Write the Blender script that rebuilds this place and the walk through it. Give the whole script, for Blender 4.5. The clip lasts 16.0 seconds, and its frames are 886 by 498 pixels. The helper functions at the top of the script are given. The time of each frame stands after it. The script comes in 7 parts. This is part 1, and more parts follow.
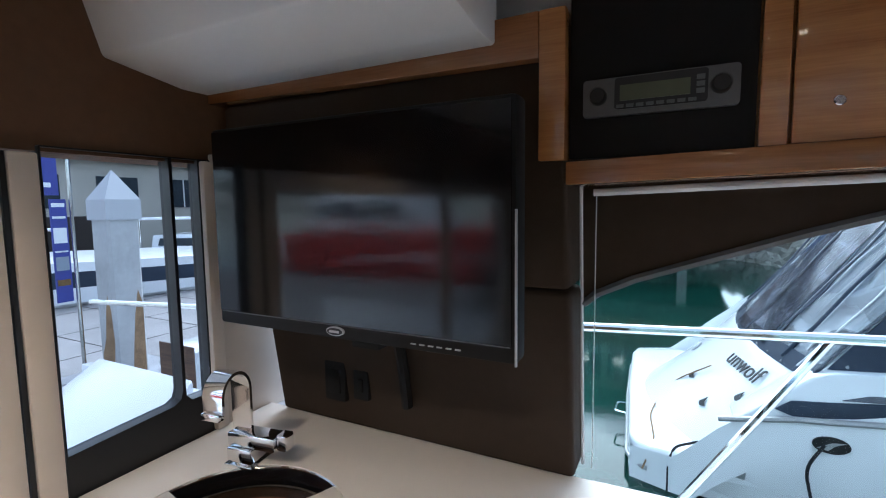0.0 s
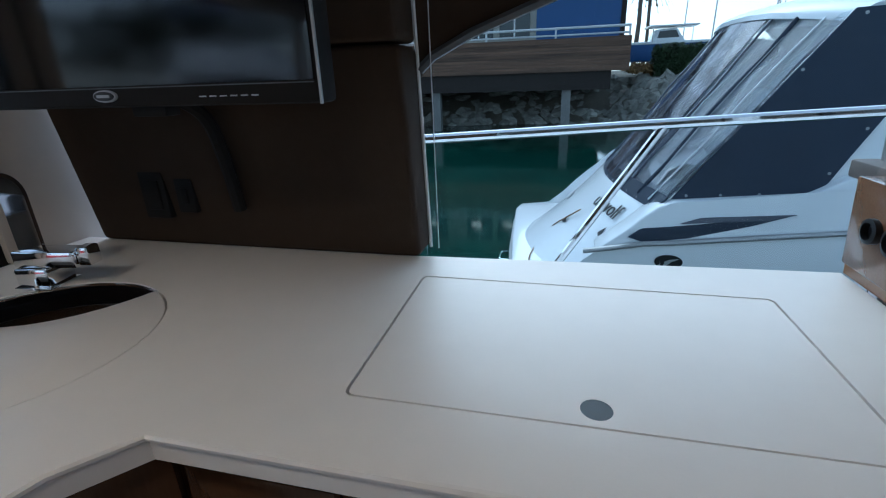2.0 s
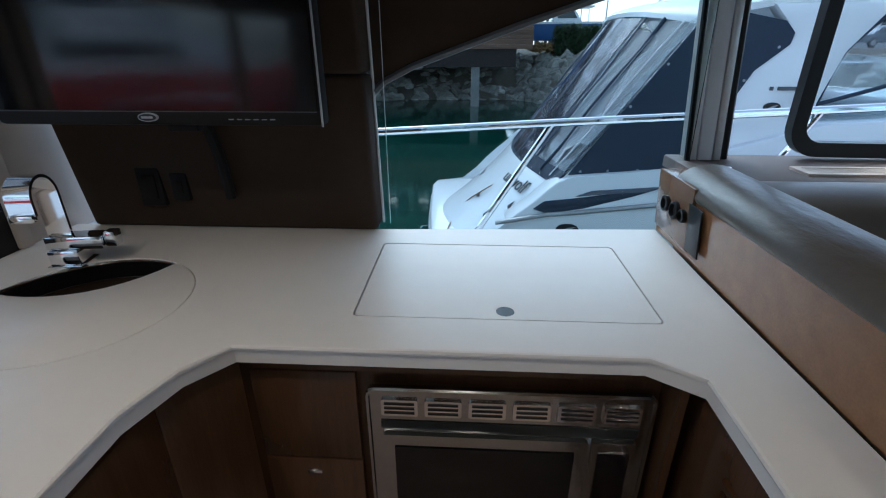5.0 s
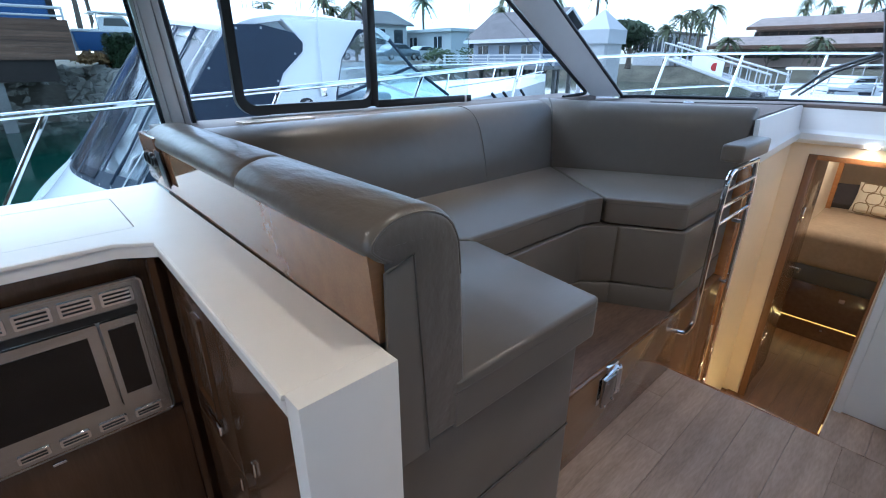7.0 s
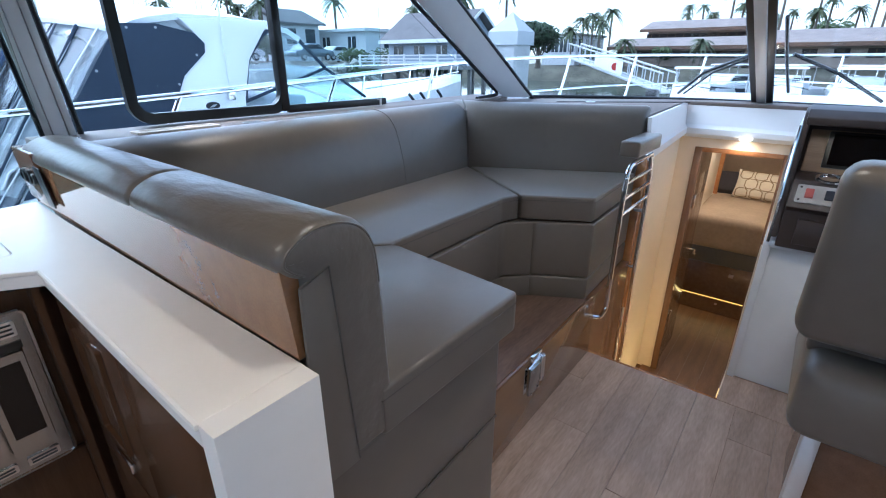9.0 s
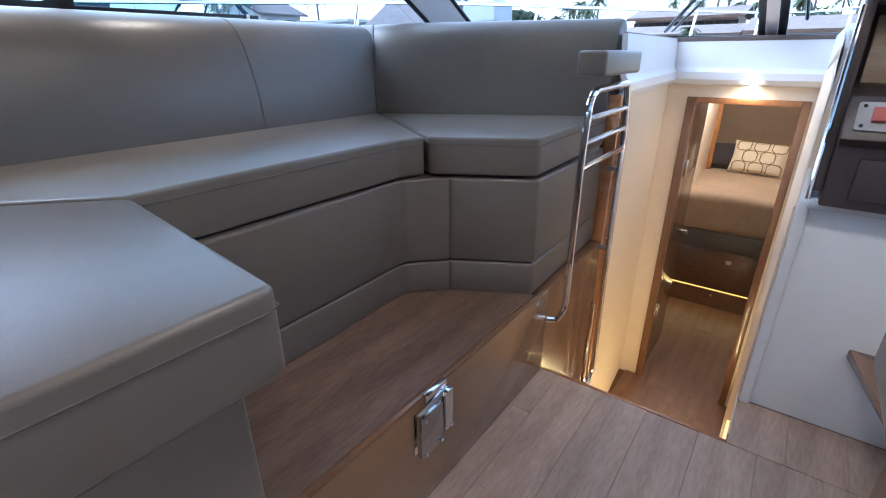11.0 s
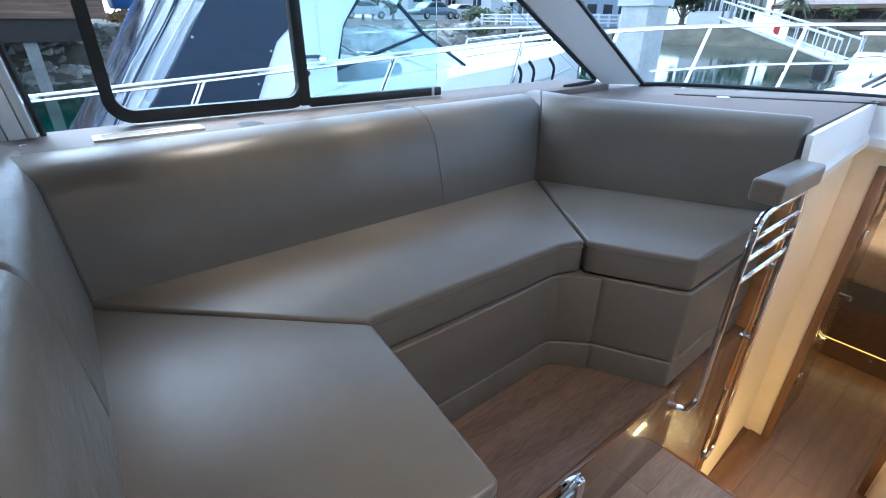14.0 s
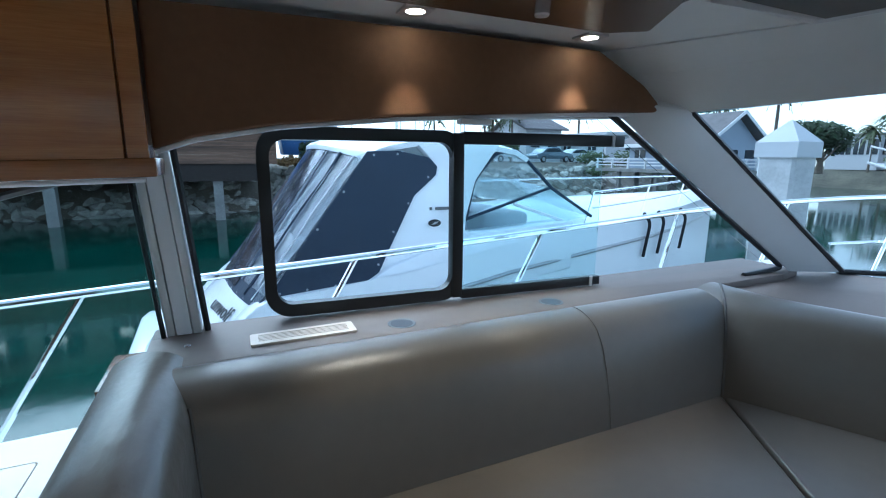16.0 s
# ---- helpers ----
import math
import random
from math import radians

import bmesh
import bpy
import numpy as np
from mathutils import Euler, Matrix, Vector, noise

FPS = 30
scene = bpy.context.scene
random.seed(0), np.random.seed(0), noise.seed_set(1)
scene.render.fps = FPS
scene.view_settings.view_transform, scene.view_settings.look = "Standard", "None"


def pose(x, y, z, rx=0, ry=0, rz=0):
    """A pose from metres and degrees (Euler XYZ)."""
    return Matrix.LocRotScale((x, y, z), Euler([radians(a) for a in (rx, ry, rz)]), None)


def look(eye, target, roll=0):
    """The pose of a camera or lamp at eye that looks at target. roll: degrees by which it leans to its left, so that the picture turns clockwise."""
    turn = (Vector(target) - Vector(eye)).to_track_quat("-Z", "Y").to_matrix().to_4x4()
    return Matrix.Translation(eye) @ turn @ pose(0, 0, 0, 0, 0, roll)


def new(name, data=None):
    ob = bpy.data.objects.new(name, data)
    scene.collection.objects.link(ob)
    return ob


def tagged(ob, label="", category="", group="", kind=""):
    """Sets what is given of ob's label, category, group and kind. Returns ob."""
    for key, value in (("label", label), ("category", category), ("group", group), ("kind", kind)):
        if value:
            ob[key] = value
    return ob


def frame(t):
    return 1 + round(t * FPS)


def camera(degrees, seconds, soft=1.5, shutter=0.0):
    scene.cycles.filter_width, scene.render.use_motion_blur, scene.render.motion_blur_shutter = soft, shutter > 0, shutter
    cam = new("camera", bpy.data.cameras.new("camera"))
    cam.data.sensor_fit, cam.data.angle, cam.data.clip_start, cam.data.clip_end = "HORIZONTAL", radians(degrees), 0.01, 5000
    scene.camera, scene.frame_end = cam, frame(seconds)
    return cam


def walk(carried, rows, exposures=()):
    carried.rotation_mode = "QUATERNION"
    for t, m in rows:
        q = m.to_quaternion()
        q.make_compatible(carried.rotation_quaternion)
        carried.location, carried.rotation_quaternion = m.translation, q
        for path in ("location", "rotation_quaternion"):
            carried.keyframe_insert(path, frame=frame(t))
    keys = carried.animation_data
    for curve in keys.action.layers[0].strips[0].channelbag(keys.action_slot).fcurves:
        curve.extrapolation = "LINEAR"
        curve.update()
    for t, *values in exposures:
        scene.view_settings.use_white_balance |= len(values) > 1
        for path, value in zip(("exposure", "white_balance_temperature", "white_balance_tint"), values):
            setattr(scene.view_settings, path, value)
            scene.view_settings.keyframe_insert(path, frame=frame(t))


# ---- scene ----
cam = camera(87.4, 16.0, soft=1.1)
PATH = [
    (0, (0.169, -0.921, 1.506), (-0.726, 0.858, 1.32), -0.7),
    (0.5, (0.234, -0.868, 1.387), (-0.628, 0.908, 1.067), -1.3),
    (1, (0.265, -0.848, 1.318), (-0.455, 0.954, 0.834), -2.6),
    (1.5, (0.277, -0.838, 1.286), (-0.296, 0.977, 0.673), -2.2),
    (2, (0.261, -0.84, 1.29), (-0.201, 0.977, 0.592), -2.0),
    (2.5, (0.1, -0.843, 1.311), (-0.296, 0.963, 0.549), -1.6),
    (3, (-0.054, -0.879, 1.325), (-0.538, 0.89, 0.527), -1.3),
    (3.2, (-0.067, -0.897, 1.318), (-0.64, 0.849, 0.529), -1.4),
    (5.3, (0.331, -1.316, 1.409), (0.508, 0.51, 0.615), 0.6),
    (5.5, (0.387, -1.441, 1.385), (0.809, 0.355, 0.614), 0.4),
    (6, (0.428, -1.659, 1.34), (1.288, -0.021, 0.578), 1.0),
    (6.5, (0.438, -1.735, 1.342), (1.528, -0.24, 0.582), 0.7),
    (7, (0.432, -1.767, 1.337), (1.679, -0.4, 0.579), 0.1),
    (7.5, (0.433, -1.78, 1.346), (1.778, -0.509, 0.588), -0.2),
    (8, (0.434, -1.781, 1.341), (1.843, -0.581, 0.584), -0.1),
    (8.5, (0.43, -1.778, 1.348), (1.874, -0.618, 0.593), -0.1),
    (8.7, (0.43, -1.785, 1.352), (1.881, -0.635, 0.595), -0.0),
    (10.8, (1.026, -1.735, 1.104), (2.503, -0.622, 0.344), -0.4),
    (11, (1.147, -1.681, 1.024), (2.62, -0.575, 0.245), -0.4),
    (11.5, (1.362, -1.584, 0.856), (2.775, -0.457, 0.0), 0.3),
    (12, (1.416, -1.579, 0.808), (2.731, -0.414, -0.148), 1.3),
    (12.5, (1.394, -1.607, 0.897), (2.568, -0.37, -0.148), 0.5),
    (13, (1.298, -1.654, 1.098), (2.402, -0.384, 0.017), 0.5),
    (13.5, (1.161, -1.701, 1.294), (2.245, -0.38, 0.255), 0.8),
    (14, (1.025, -1.604, 1.43), (2.124, -0.193, 0.535), 0.4),
    (14.5, (0.964, -1.458, 1.538), (2.028, 0.074, 0.817), 1.3),
    (15, (1.006, -1.313, 1.57), (1.947, 0.35, 0.982), 0.7),
    (15.5, (1.023, -1.269, 1.595), (1.807, 0.505, 1.106), 0.2),
    (16, (1.033, -1.278, 1.606), (1.84, 0.511, 1.22), 0.4),
]
EXPOSURES = [(0, 1.65, 5350, 7), (0.6, 1.5, 5100, 6), (1, 1.0, 4950, 4), (1.5, 0.75, 4900, 3), (2.5, 0.6, 5000, 4), (3, 0.62, 5000, 4), (5.5, 0.75, 4950, 3), (6.5, 1.25, 4850, 4), (8.5, 1.65, 4800, 5), (11, 2.0, 4750, 8), (12, 2.65, 4850, 9), (12.5, 2.7, 4800, 8), (13.5, 2.4, 4800, 6), (14, 1.95, 4850, 3), (14.5, 1.35, 4800, 1), (15, 1.2, 4700, -2), (16, 1.25, 4750, -2)]
walk(cam, [(t, look(eye, target, roll)) for t, eye, target, roll in PATH], EXPOSURES)

# ---- world and sun: a bright overcast sky ----
SUN_UP, SUN_TURN = 48, 342
world = bpy.data.worlds.new("sky")
scene.world = world
world.use_nodes = True
wn, wl = world.node_tree.nodes, world.node_tree.links
sky = wn.new("ShaderNodeTexSky")
sky.sky_type = 'NISHITA'
sky.sun_disc = False
sky.sun_elevation, sky.sun_rotation = radians(SUN_UP), radians(SUN_TURN)
sky.air_density, sky.dust_density, sky.ozone_density = 1.0, 1.5, 1.0
hsv = wn.new("ShaderNodeHueSaturation")
hsv.inputs["Saturation"].default_value = 0.45
wl.new(sky.outputs[0], hsv.inputs["Color"])
wl.new(hsv.outputs[0], wn["Background"].inputs["Color"])
wn["Background"].inputs["Strength"].default_value = 0.15
sun = new("sun", bpy.data.lights.new("sun", 'SUN'))
sun.data.energy, sun.data.angle, sun.data.color = 0.62, radians(48), (1.0, 0.97, 0.93)
sun.rotation_euler = (radians(90 - SUN_UP), 0, radians(180 - SUN_TURN))


def lamp(name, kind, at, aim, power, colour, size=0.05, spread=90):
    data = bpy.data.lights.new(name, kind)
    ob = new(name, data)
    data.energy, data.color = power, colour
    if kind == 'SPOT':
        data.spot_size, data.spot_blend, data.shadow_soft_size = radians(spread), 0.6, size
    elif kind == 'AREA':
        data.shape, data.size, data.size_y = 'RECTANGLE', size, 0.02
    else:
        data.shadow_soft_size = size
    ob.matrix_world = look(at, aim)
    return ob


WARM = (1.0, 0.75, 0.50)
# The first two stand over the valance; the rest are unseen fill lights.
SPOTS = [(1.459, -0.165, 8.5), (2.0, -0.152, 8.5), (0.15, -1.0, 4.5), (-0.5, -1.05, 7), (0.95, -1.5, 4.5), (1.75, -1.5, 7.5), (0.6, -2.7, 4), (1.6, -2.7, 10)]


# ---- materials ----
def mat(name, colour, rough=0.5, metal=0.0, vary=0.12, scale=6.0, bump=0.0, bump_scale=200.0, stretch=(1, 1, 1), coat=0.0,
        dark=None, spec=0.5, per_object=0.0, trans=0.0, emit=None, power=0.0, ior=1.45):
    """A surface with two scales of variation, fine relief, and an optional second colour in streaks."""
    m = bpy.data.materials.new(name)
    m.use_nodes = True
    n, l = m.node_tree.nodes, m.node_tree.links
    b = n["Principled BSDF"]
    b.inputs["Metallic"].default_value, b.inputs["Coat Weight"].default_value = metal, coat
    b.inputs["Specular IOR Level"].default_value, b.inputs["IOR"].default_value = spec, ior
    b.inputs["Coat Roughness"].default_value = 0.06
    b.inputs["Transmission Weight"].default_value = trans
    if emit:
        b.inputs["Emission Color"].default_value, b.inputs["Emission Strength"].default_value = (*emit, 1), power
    co = n.new("ShaderNodeTexCoord")
    mp = n.new("ShaderNodeMapping")
    mp.inputs["Scale"].default_value = stretch
    l.new(co.outputs["Object"], mp.inputs["Vector"])
    big, fine = n.new("ShaderNodeTexNoise"), n.new("ShaderNodeTexNoise")
    big.inputs["Scale"].default_value, big.inputs["Detail"].default_value = scale, 6
    fine.inputs["Scale"].default_value, fine.inputs["Detail"].default_value = scale * 9, 4
    l.new(mp.outputs[0], big.inputs["Vector"]), l.new(mp.outputs[0], fine.inputs["Vector"])
    mix = n.new("ShaderNodeMix")
    mix.data_type = 'RGBA'
    lo = dark or tuple(c * (1 - vary * 1.6) for c in colour)
    mix.inputs["A"].default_value, mix.inputs["B"].default_value = (*lo, 1), (*[min(1, c * (1 + vary * 0.6)) for c in colour], 1)
    add = n.new("ShaderNodeMath")
    add.operation = 'MULTIPLY_ADD'
    add.inputs[1].default_value, add.inputs[2].default_value = 0.4, 0.0
    l.new(fine.outputs["Fac"], add.inputs[0])
    am = n.new("ShaderNodeMath")
    am.operation = 'MULTIPLY_ADD'
    am.inputs[1].default_value = 0.6
    l.new(big.outputs["Fac"], am.inputs[0]), l.new(add.outputs[0], am.inputs[2])
    ramp = n.new("ShaderNodeMapRange")
    ramp.inputs["From Min"].default_value, ramp.inputs["From Max"].default_value = 0.32, 0.68
    l.new(am.outputs[0], ramp.inputs["Value"])
    l.new(ramp.outputs[0], mix.inputs["Factor"])
    last = mix.outputs["Result"]
    if per_object:
        info, hs, mr = n.new("ShaderNodeObjectInfo"), n.new("ShaderNodeHueSaturation"), n.new("ShaderNodeMapRange")
        mr.inputs["To Min"].default_value, mr.inputs["To Max"].default_value = 1 - per_object, 1 + per_object
        l.new(info.outputs["Random"], mr.inputs["Value"]), l.new(mr.outputs[0], hs.inputs["Value"])
        l.new(last, hs.inputs["Color"])
        last = hs.outputs[0]
    l.new(last, b.inputs["Base Color"])
    rr = n.new("ShaderNodeMapRange")
    rr.inputs["To Min"].default_value, rr.inputs["To Max"].default_value = max(0, rough * 0.85), min(1, rough * 1.15)
    l.new(big.outputs["Fac"], rr.inputs["Value"]), l.new(rr.outputs[0], b.inputs["Roughness"])
    if bump:
        bn, bt = n.new("ShaderNodeBump"), n.new("ShaderNodeTexNoise")
        bt.inputs["Scale"].default_value, bt.inputs["Detail"].default_value = bump_scale, 5
        l.new(mp.outputs[0], bt.inputs["Vector"]), l.new(bt.outputs["Fac"], bn.inputs["Height"])
        bn.inputs["Strength"].default_value, bn.inputs["Distance"].default_value = bump, 0.004
        l.new(bn.outputs[0], b.inputs["Normal"])
    return m


LEATHER = mat("grey_leather", (0.125, 0.108, 0.090), 0.31, vary=0.06, scale=3, bump=0.10, bump_scale=420, spec=0.5)
LEATHER_ROLL = mat("creased_leather", (0.125, 0.108, 0.090), 0.30, vary=0.08, scale=3, bump=0.9, bump_scale=20, stretch=(1.4, 0.6, 1.0), spec=0.5)
LEATHER_SEAM = mat("leather_seam", (0.09, 0.08, 0.07), 0.6, vary=0.1)
WHITE_TOP = mat("white_counter", (0.78, 0.73, 0.68), 0.38, vary=0.025, scale=2, bump=0.03, bump_scale=300)
GROOVE = mat("counter_groove", (0.16, 0.14, 0.12), 0.7)
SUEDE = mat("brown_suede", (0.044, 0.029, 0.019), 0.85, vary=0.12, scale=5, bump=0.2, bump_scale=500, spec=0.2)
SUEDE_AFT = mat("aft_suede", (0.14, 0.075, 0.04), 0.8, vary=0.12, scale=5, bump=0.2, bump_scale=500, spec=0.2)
# Lighter copy of the brown suede: warm lamp light is in its colour.
SUEDE_WARM = mat("lamplit_suede", (0.17, 0.088, 0.045), 0.75, vary=0.1, scale=5, bump=0.2, bump_scale=500, spec=0.25)
CHERRY = mat("gloss_cherry", (0.42, 0.19, 0.062), 0.22, vary=0.18, scale=2.2, stretch=(1, 6, 22), coat=0.7, dark=(0.30, 0.125, 0.037))
CHERRY_LONG = mat("gloss_cherry_long", (0.30, 0.135, 0.05), 0.24, vary=0.18, scale=2.2, stretch=(1, 20, 20), coat=0.6, dark=(0.22, 0.09, 0.03))
WALNUT = mat("brown_gloss_wood", (0.17, 0.088, 0.045), 0.25, vary=0.15, scale=2.0, stretch=(1.2, 14, 14), coat=0.5, dark=(0.13, 0.064, 0.03))
WALNUT_UP = mat("brown_gloss_wood_upright", (0.17, 0.088, 0.045), 0.25, vary=0.15, scale=2.0, stretch=(14, 14, 1.2), coat=0.5, dark=(0.13, 0.064, 0.03))
# Same planks as the saloon; the dim warm light is put into this colour.
PLANK_LOW = mat("dim_warm_lit_plank", (0.20, 0.105, 0.052), 0.4, vary=0.3, scale=2.0, stretch=(1.0, 9, 9), dark=(0.12, 0.06, 0.03), per_object=0.1)
# Upright brown wood at half value: under-counter shade is in the colour.
GALLEY = mat("shaded_galley_wood", (0.085, 0.042, 0.021), 0.25, vary=0.15, scale=2.0, stretch=(14, 14, 1.2), coat=0.4, dark=(0.065, 0.031, 0.015))
BOARD = mat("tan_gloss_board", (0.26, 0.13, 0.056), 0.10, vary=0.1, scale=2.0, stretch=(1.2, 14, 14), coat=0.6, dark=(0.21, 0.10, 0.045))
# Lighter than the brown wood: the floor's reflection is put into this tan.
RISER = mat("floor_tinted_gloss_riser", (0.21, 0.125, 0.066), 0.16, vary=0.12, scale=2.0, stretch=(1.2, 14, 14), coat=0.5, dark=(0.19, 0.11, 0.06))
BLACK_MATT = mat("matt_black", (0.010, 0.009, 0.009), 0.75, vary=0.1, spec=0.25)
DIMMING_GLASS = mat("dimming_glass", (0.24, 0.28, 0.28), 0.0, vary=0.0, trans=1.0, ior=1.1)
# Darker copy of the floor plank, with the footwell's shade in its colour.
PLANK_DARK = mat("shaded_footwell_plank", (0.185, 0.118, 0.084), 0.4, vary=0.4, scale=2.4, stretch=(1.0, 6, 6), dark=(0.075, 0.047, 0.034), bump=0.08, bump_scale=60, per_object=0.12)
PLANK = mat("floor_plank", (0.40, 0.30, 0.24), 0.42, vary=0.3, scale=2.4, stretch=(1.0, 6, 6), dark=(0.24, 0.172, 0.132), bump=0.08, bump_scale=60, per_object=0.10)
CREAM = mat("cream_gelcoat", (0.72, 0.60, 0.45), 0.4, vary=0.04, scale=2)
BEIGE = mat("beige_vinyl", (0.60, 0.52, 0.44), 0.5, vary=0.04, scale=3)
WHITE = mat("white_gelcoat", (0.68, 0.68, 0.685), 0.3, vary=0.025, scale=2)
HEADLINER = mat("white_headliner", (0.74, 0.73, 0.71), 0.8, vary=0.02, scale=3, bump=0.1, bump_scale=400)
BLACK = mat("black_frame", (0.012, 0.012, 0.013), 0.35, vary=0.1)
BLACK_GLOSS = mat("gloss_black", (0.006, 0.006, 0.007), 0.08, vary=0.1)
SCREEN = mat("dark_screen", (0.004, 0.004, 0.005), 0.09, vary=0.05, spec=0.6)
RUBBER = mat("dark_rubber", (0.02, 0.02, 0.02), 0.7)
CHROME = mat("chrome", (0.86, 0.86, 0.87), 0.07, 1.0, vary=0.02)
BOWL_STEEL = mat("polished_bowl_steel", (0.30, 0.28, 0.26), 0.14, 1.0, vary=0.05, scale=3)
STEEL = mat("brushed_steel", (0.49, 0.50, 0.495), 0.15, 1.0, vary=0.06, scale=3, stretch=(1, 30, 30))
ALU = mat("satin_aluminium", (0.62, 0.61, 0.60), 0.38, 0.6, vary=0.03)
GREY_PLASTIC = mat("grey_plastic", (0.11, 0.115, 0.12), 0.4)
SILVER_PLASTIC = mat("silver_plastic", (0.42, 0.42, 0.42), 0.35, 0.4)
LCD = mat("lcd_green", (0.09, 0.10, 0.055), 0.3)
GLASS = mat("clear_glass", (0.96, 0.98, 0.98), 0.0, vary=0.0, trans=1.0, ior=1.1)
AFT_TINT = mat("grey_tinted_glass", (0.70, 0.73, 0.76), 0.0, vary=0.0, trans=1.0, ior=1.1)
TINT = mat("tinted_glass", (0.80, 0.88, 0.86), 0.0, vary=0.0, trans=1.0, ior=1.1, spec=0.1)
RADIO_GREY = mat("radio_grey", (0.12, 0.12, 0.12), 0.35, 0.3)
PANE_BLUE = mat("pale_blue_glass", (0.80, 0.95, 0.97), 0.0, vary=0.0, trans=1.0, ior=1.1)
GLOW = mat("lamp_glow", (1, 0.9, 0.75), 0.4, emit=(1.0, 0.82, 0.58), power=14.0)
WINDOW_LIGHT = mat("ceiling_tube_light", (1, 0.95, 0.85), 0.4, emit=(1.0, 0.93, 0.80), power=1.6)
STRIP = mat("led_strip", (1, 0.8, 0.4), 0.4, emit=(1.0, 0.48, 0.07), power=0.5)
LINEN = mat("bed_cover", (0.44, 0.32, 0.21), 0.85, vary=0.12, scale=4, bump=0.4, bump_scale=30)
PADDED_TAN = mat("tan_padding", (0.36, 0.26, 0.17), 0.7, vary=0.08, scale=4, bump=0.15, bump_scale=300)
PILLOW = mat("pillow_cream", (0.72, 0.62, 0.46), 0.85, vary=0.05, scale=5, bump=0.2, bump_scale=80)
PILLOW_LINE = mat("pillow_line", (0.30, 0.20, 0.10), 0.8)
DARK_PILLOW = mat("dark_pillow", (0.05, 0.04, 0.04), 0.8)
DASH = mat("dash_vinyl", (0.15, 0.12, 0.105), 0.6, vary=0.08, scale=4, bump=0.1, bump_scale=300)


# ---- builders ----
def mesh_of(name, bm):
    me = bpy.data.meshes.new(name)
    bmesh.ops.recalc_face_normals(bm, faces=bm.faces)
    bm.to_mesh(me)
    bm.free()
    return me


def part(name, bm, material, parent=None, label="", smooth=True):
    """Links a bmesh as one mesh object, under parent where there is one."""
    me = bm if isinstance(bm, bpy.types.Mesh) else mesh_of(name, bm)
    if not me.materials:
        me.materials.append(material)
    if smooth:
        me.polygons.foreach_set("use_smooth", [True] * len(me.polygons))
        me.set_sharp_from_angle(angle=radians(35))
    ob = new(name, me)
    if parent:
        ob.parent = parent
    if label:
        tagged(ob, label)
    return ob


def thing(name, label, category, group="", kind="", at=(0, 0, 0)):
    ob = tagged(new(name), label, category, group, kind)
    ob.location = at
    ob.empty_display_size = 0.05
    return ob


def solid(name, bm, material, label, category="", group="", kind="", smooth=True):
    return tagged(part(name, bm, material, None, "", smooth), label, category, group, kind)


def soften(bm, r, seg=2, edges=None):
    if r > 0:
        bmesh.ops.bevel(bm, geom=edges or list(bm.edges), offset=r, segments=seg, profile=0.5, affect='EDGES', clamp_overlap=True)
    return bm


def box(x0, x1, y0, y1, z0, z1, r=0.0, seg=2, bm=None):
    b = bmesh.new()
    m = Matrix.LocRotScale(((x0 + x1) / 2, (y0 + y1) / 2, (z0 + z1) / 2), None, (abs(x1 - x0), abs(y1 - y0), abs(z1 - z0)))
    bmesh.ops.create_cube(b, size=1.0, matrix=m)
    soften(b, r, seg)
    return merge(bm, b)


def merge(bm, b):
    if bm is None:
        return b
    me = bpy.data.meshes.new("tmp")
    b.to_mesh(me)
    b.free()
    bm.from_mesh(me)
    bpy.data.meshes.remove(me)
    return bm


def place(bm, m):
    bmesh.ops.transform(bm, matrix=m, verts=bm.verts)
    return bm


def prism(pts, axis, a, b, r=0.0, seg=2, bm=None, holes=()):
    """A flat outline pushed from a to b along axis: x takes (y, z), y takes (x, z), z takes (x, y)."""
    q = bmesh.new()

    def at(p, v):
        return {"x": (v, p[0], p[1]), "y": (p[0], v, p[1]), "z": (p[0], p[1], v)}[axis]
    if holes:
        edges = []
        for loop in (pts, *holes):
            vs = [q.verts.new(at(p, a)) for p in loop]
            edges += [q.edges.new((vs[i], vs[(i + 1) % len(vs)])) for i in range(len(vs))]
        bmesh.ops.triangle_fill(q, use_beauty=True, use_dissolve=False, edges=edges)
        out = bmesh.ops.extrude_face_region(q, geom=list(q.faces))
        shift = Vector(at((0, 0), b)) - Vector(at((0, 0), a))
        bmesh.ops.translate(q, vec=shift, verts=[v for v in out["geom"] if isinstance(v, bmesh.types.BMVert)])
    else:
        lo, hi = [q.verts.new(at(p, a)) for p in pts], [q.verts.new(at(p, b)) for p in pts]
        k = len(pts)
        q.faces.new(lo), q.faces.new(list(reversed(hi)))
        for i in range(k):
            q.faces.new((lo[i], hi[i], hi[(i + 1) % k], lo[(i + 1) % k]))
        bmesh.ops.recalc_face_normals(q, faces=q.faces)
        soften(q, r, seg)
    return merge(bm, q)


def rounded(x0, x1, y0, y1, r, n=5):
    """The outline of a rectangle with round corners."""
    out = []
    for cx, cy, a0 in ((x1 - r, y1 - r, 0), (x0 + r, y1 - r, 90), (x0 + r, y0 + r, 180), (x1 - r, y0 + r, 270)):
        out += [(cx + r * math.cos(radians(a0 + 90 * i / n)), cy + r * math.sin(radians(a0 + 90 * i / n))) for i in range(n + 1)]
    return out


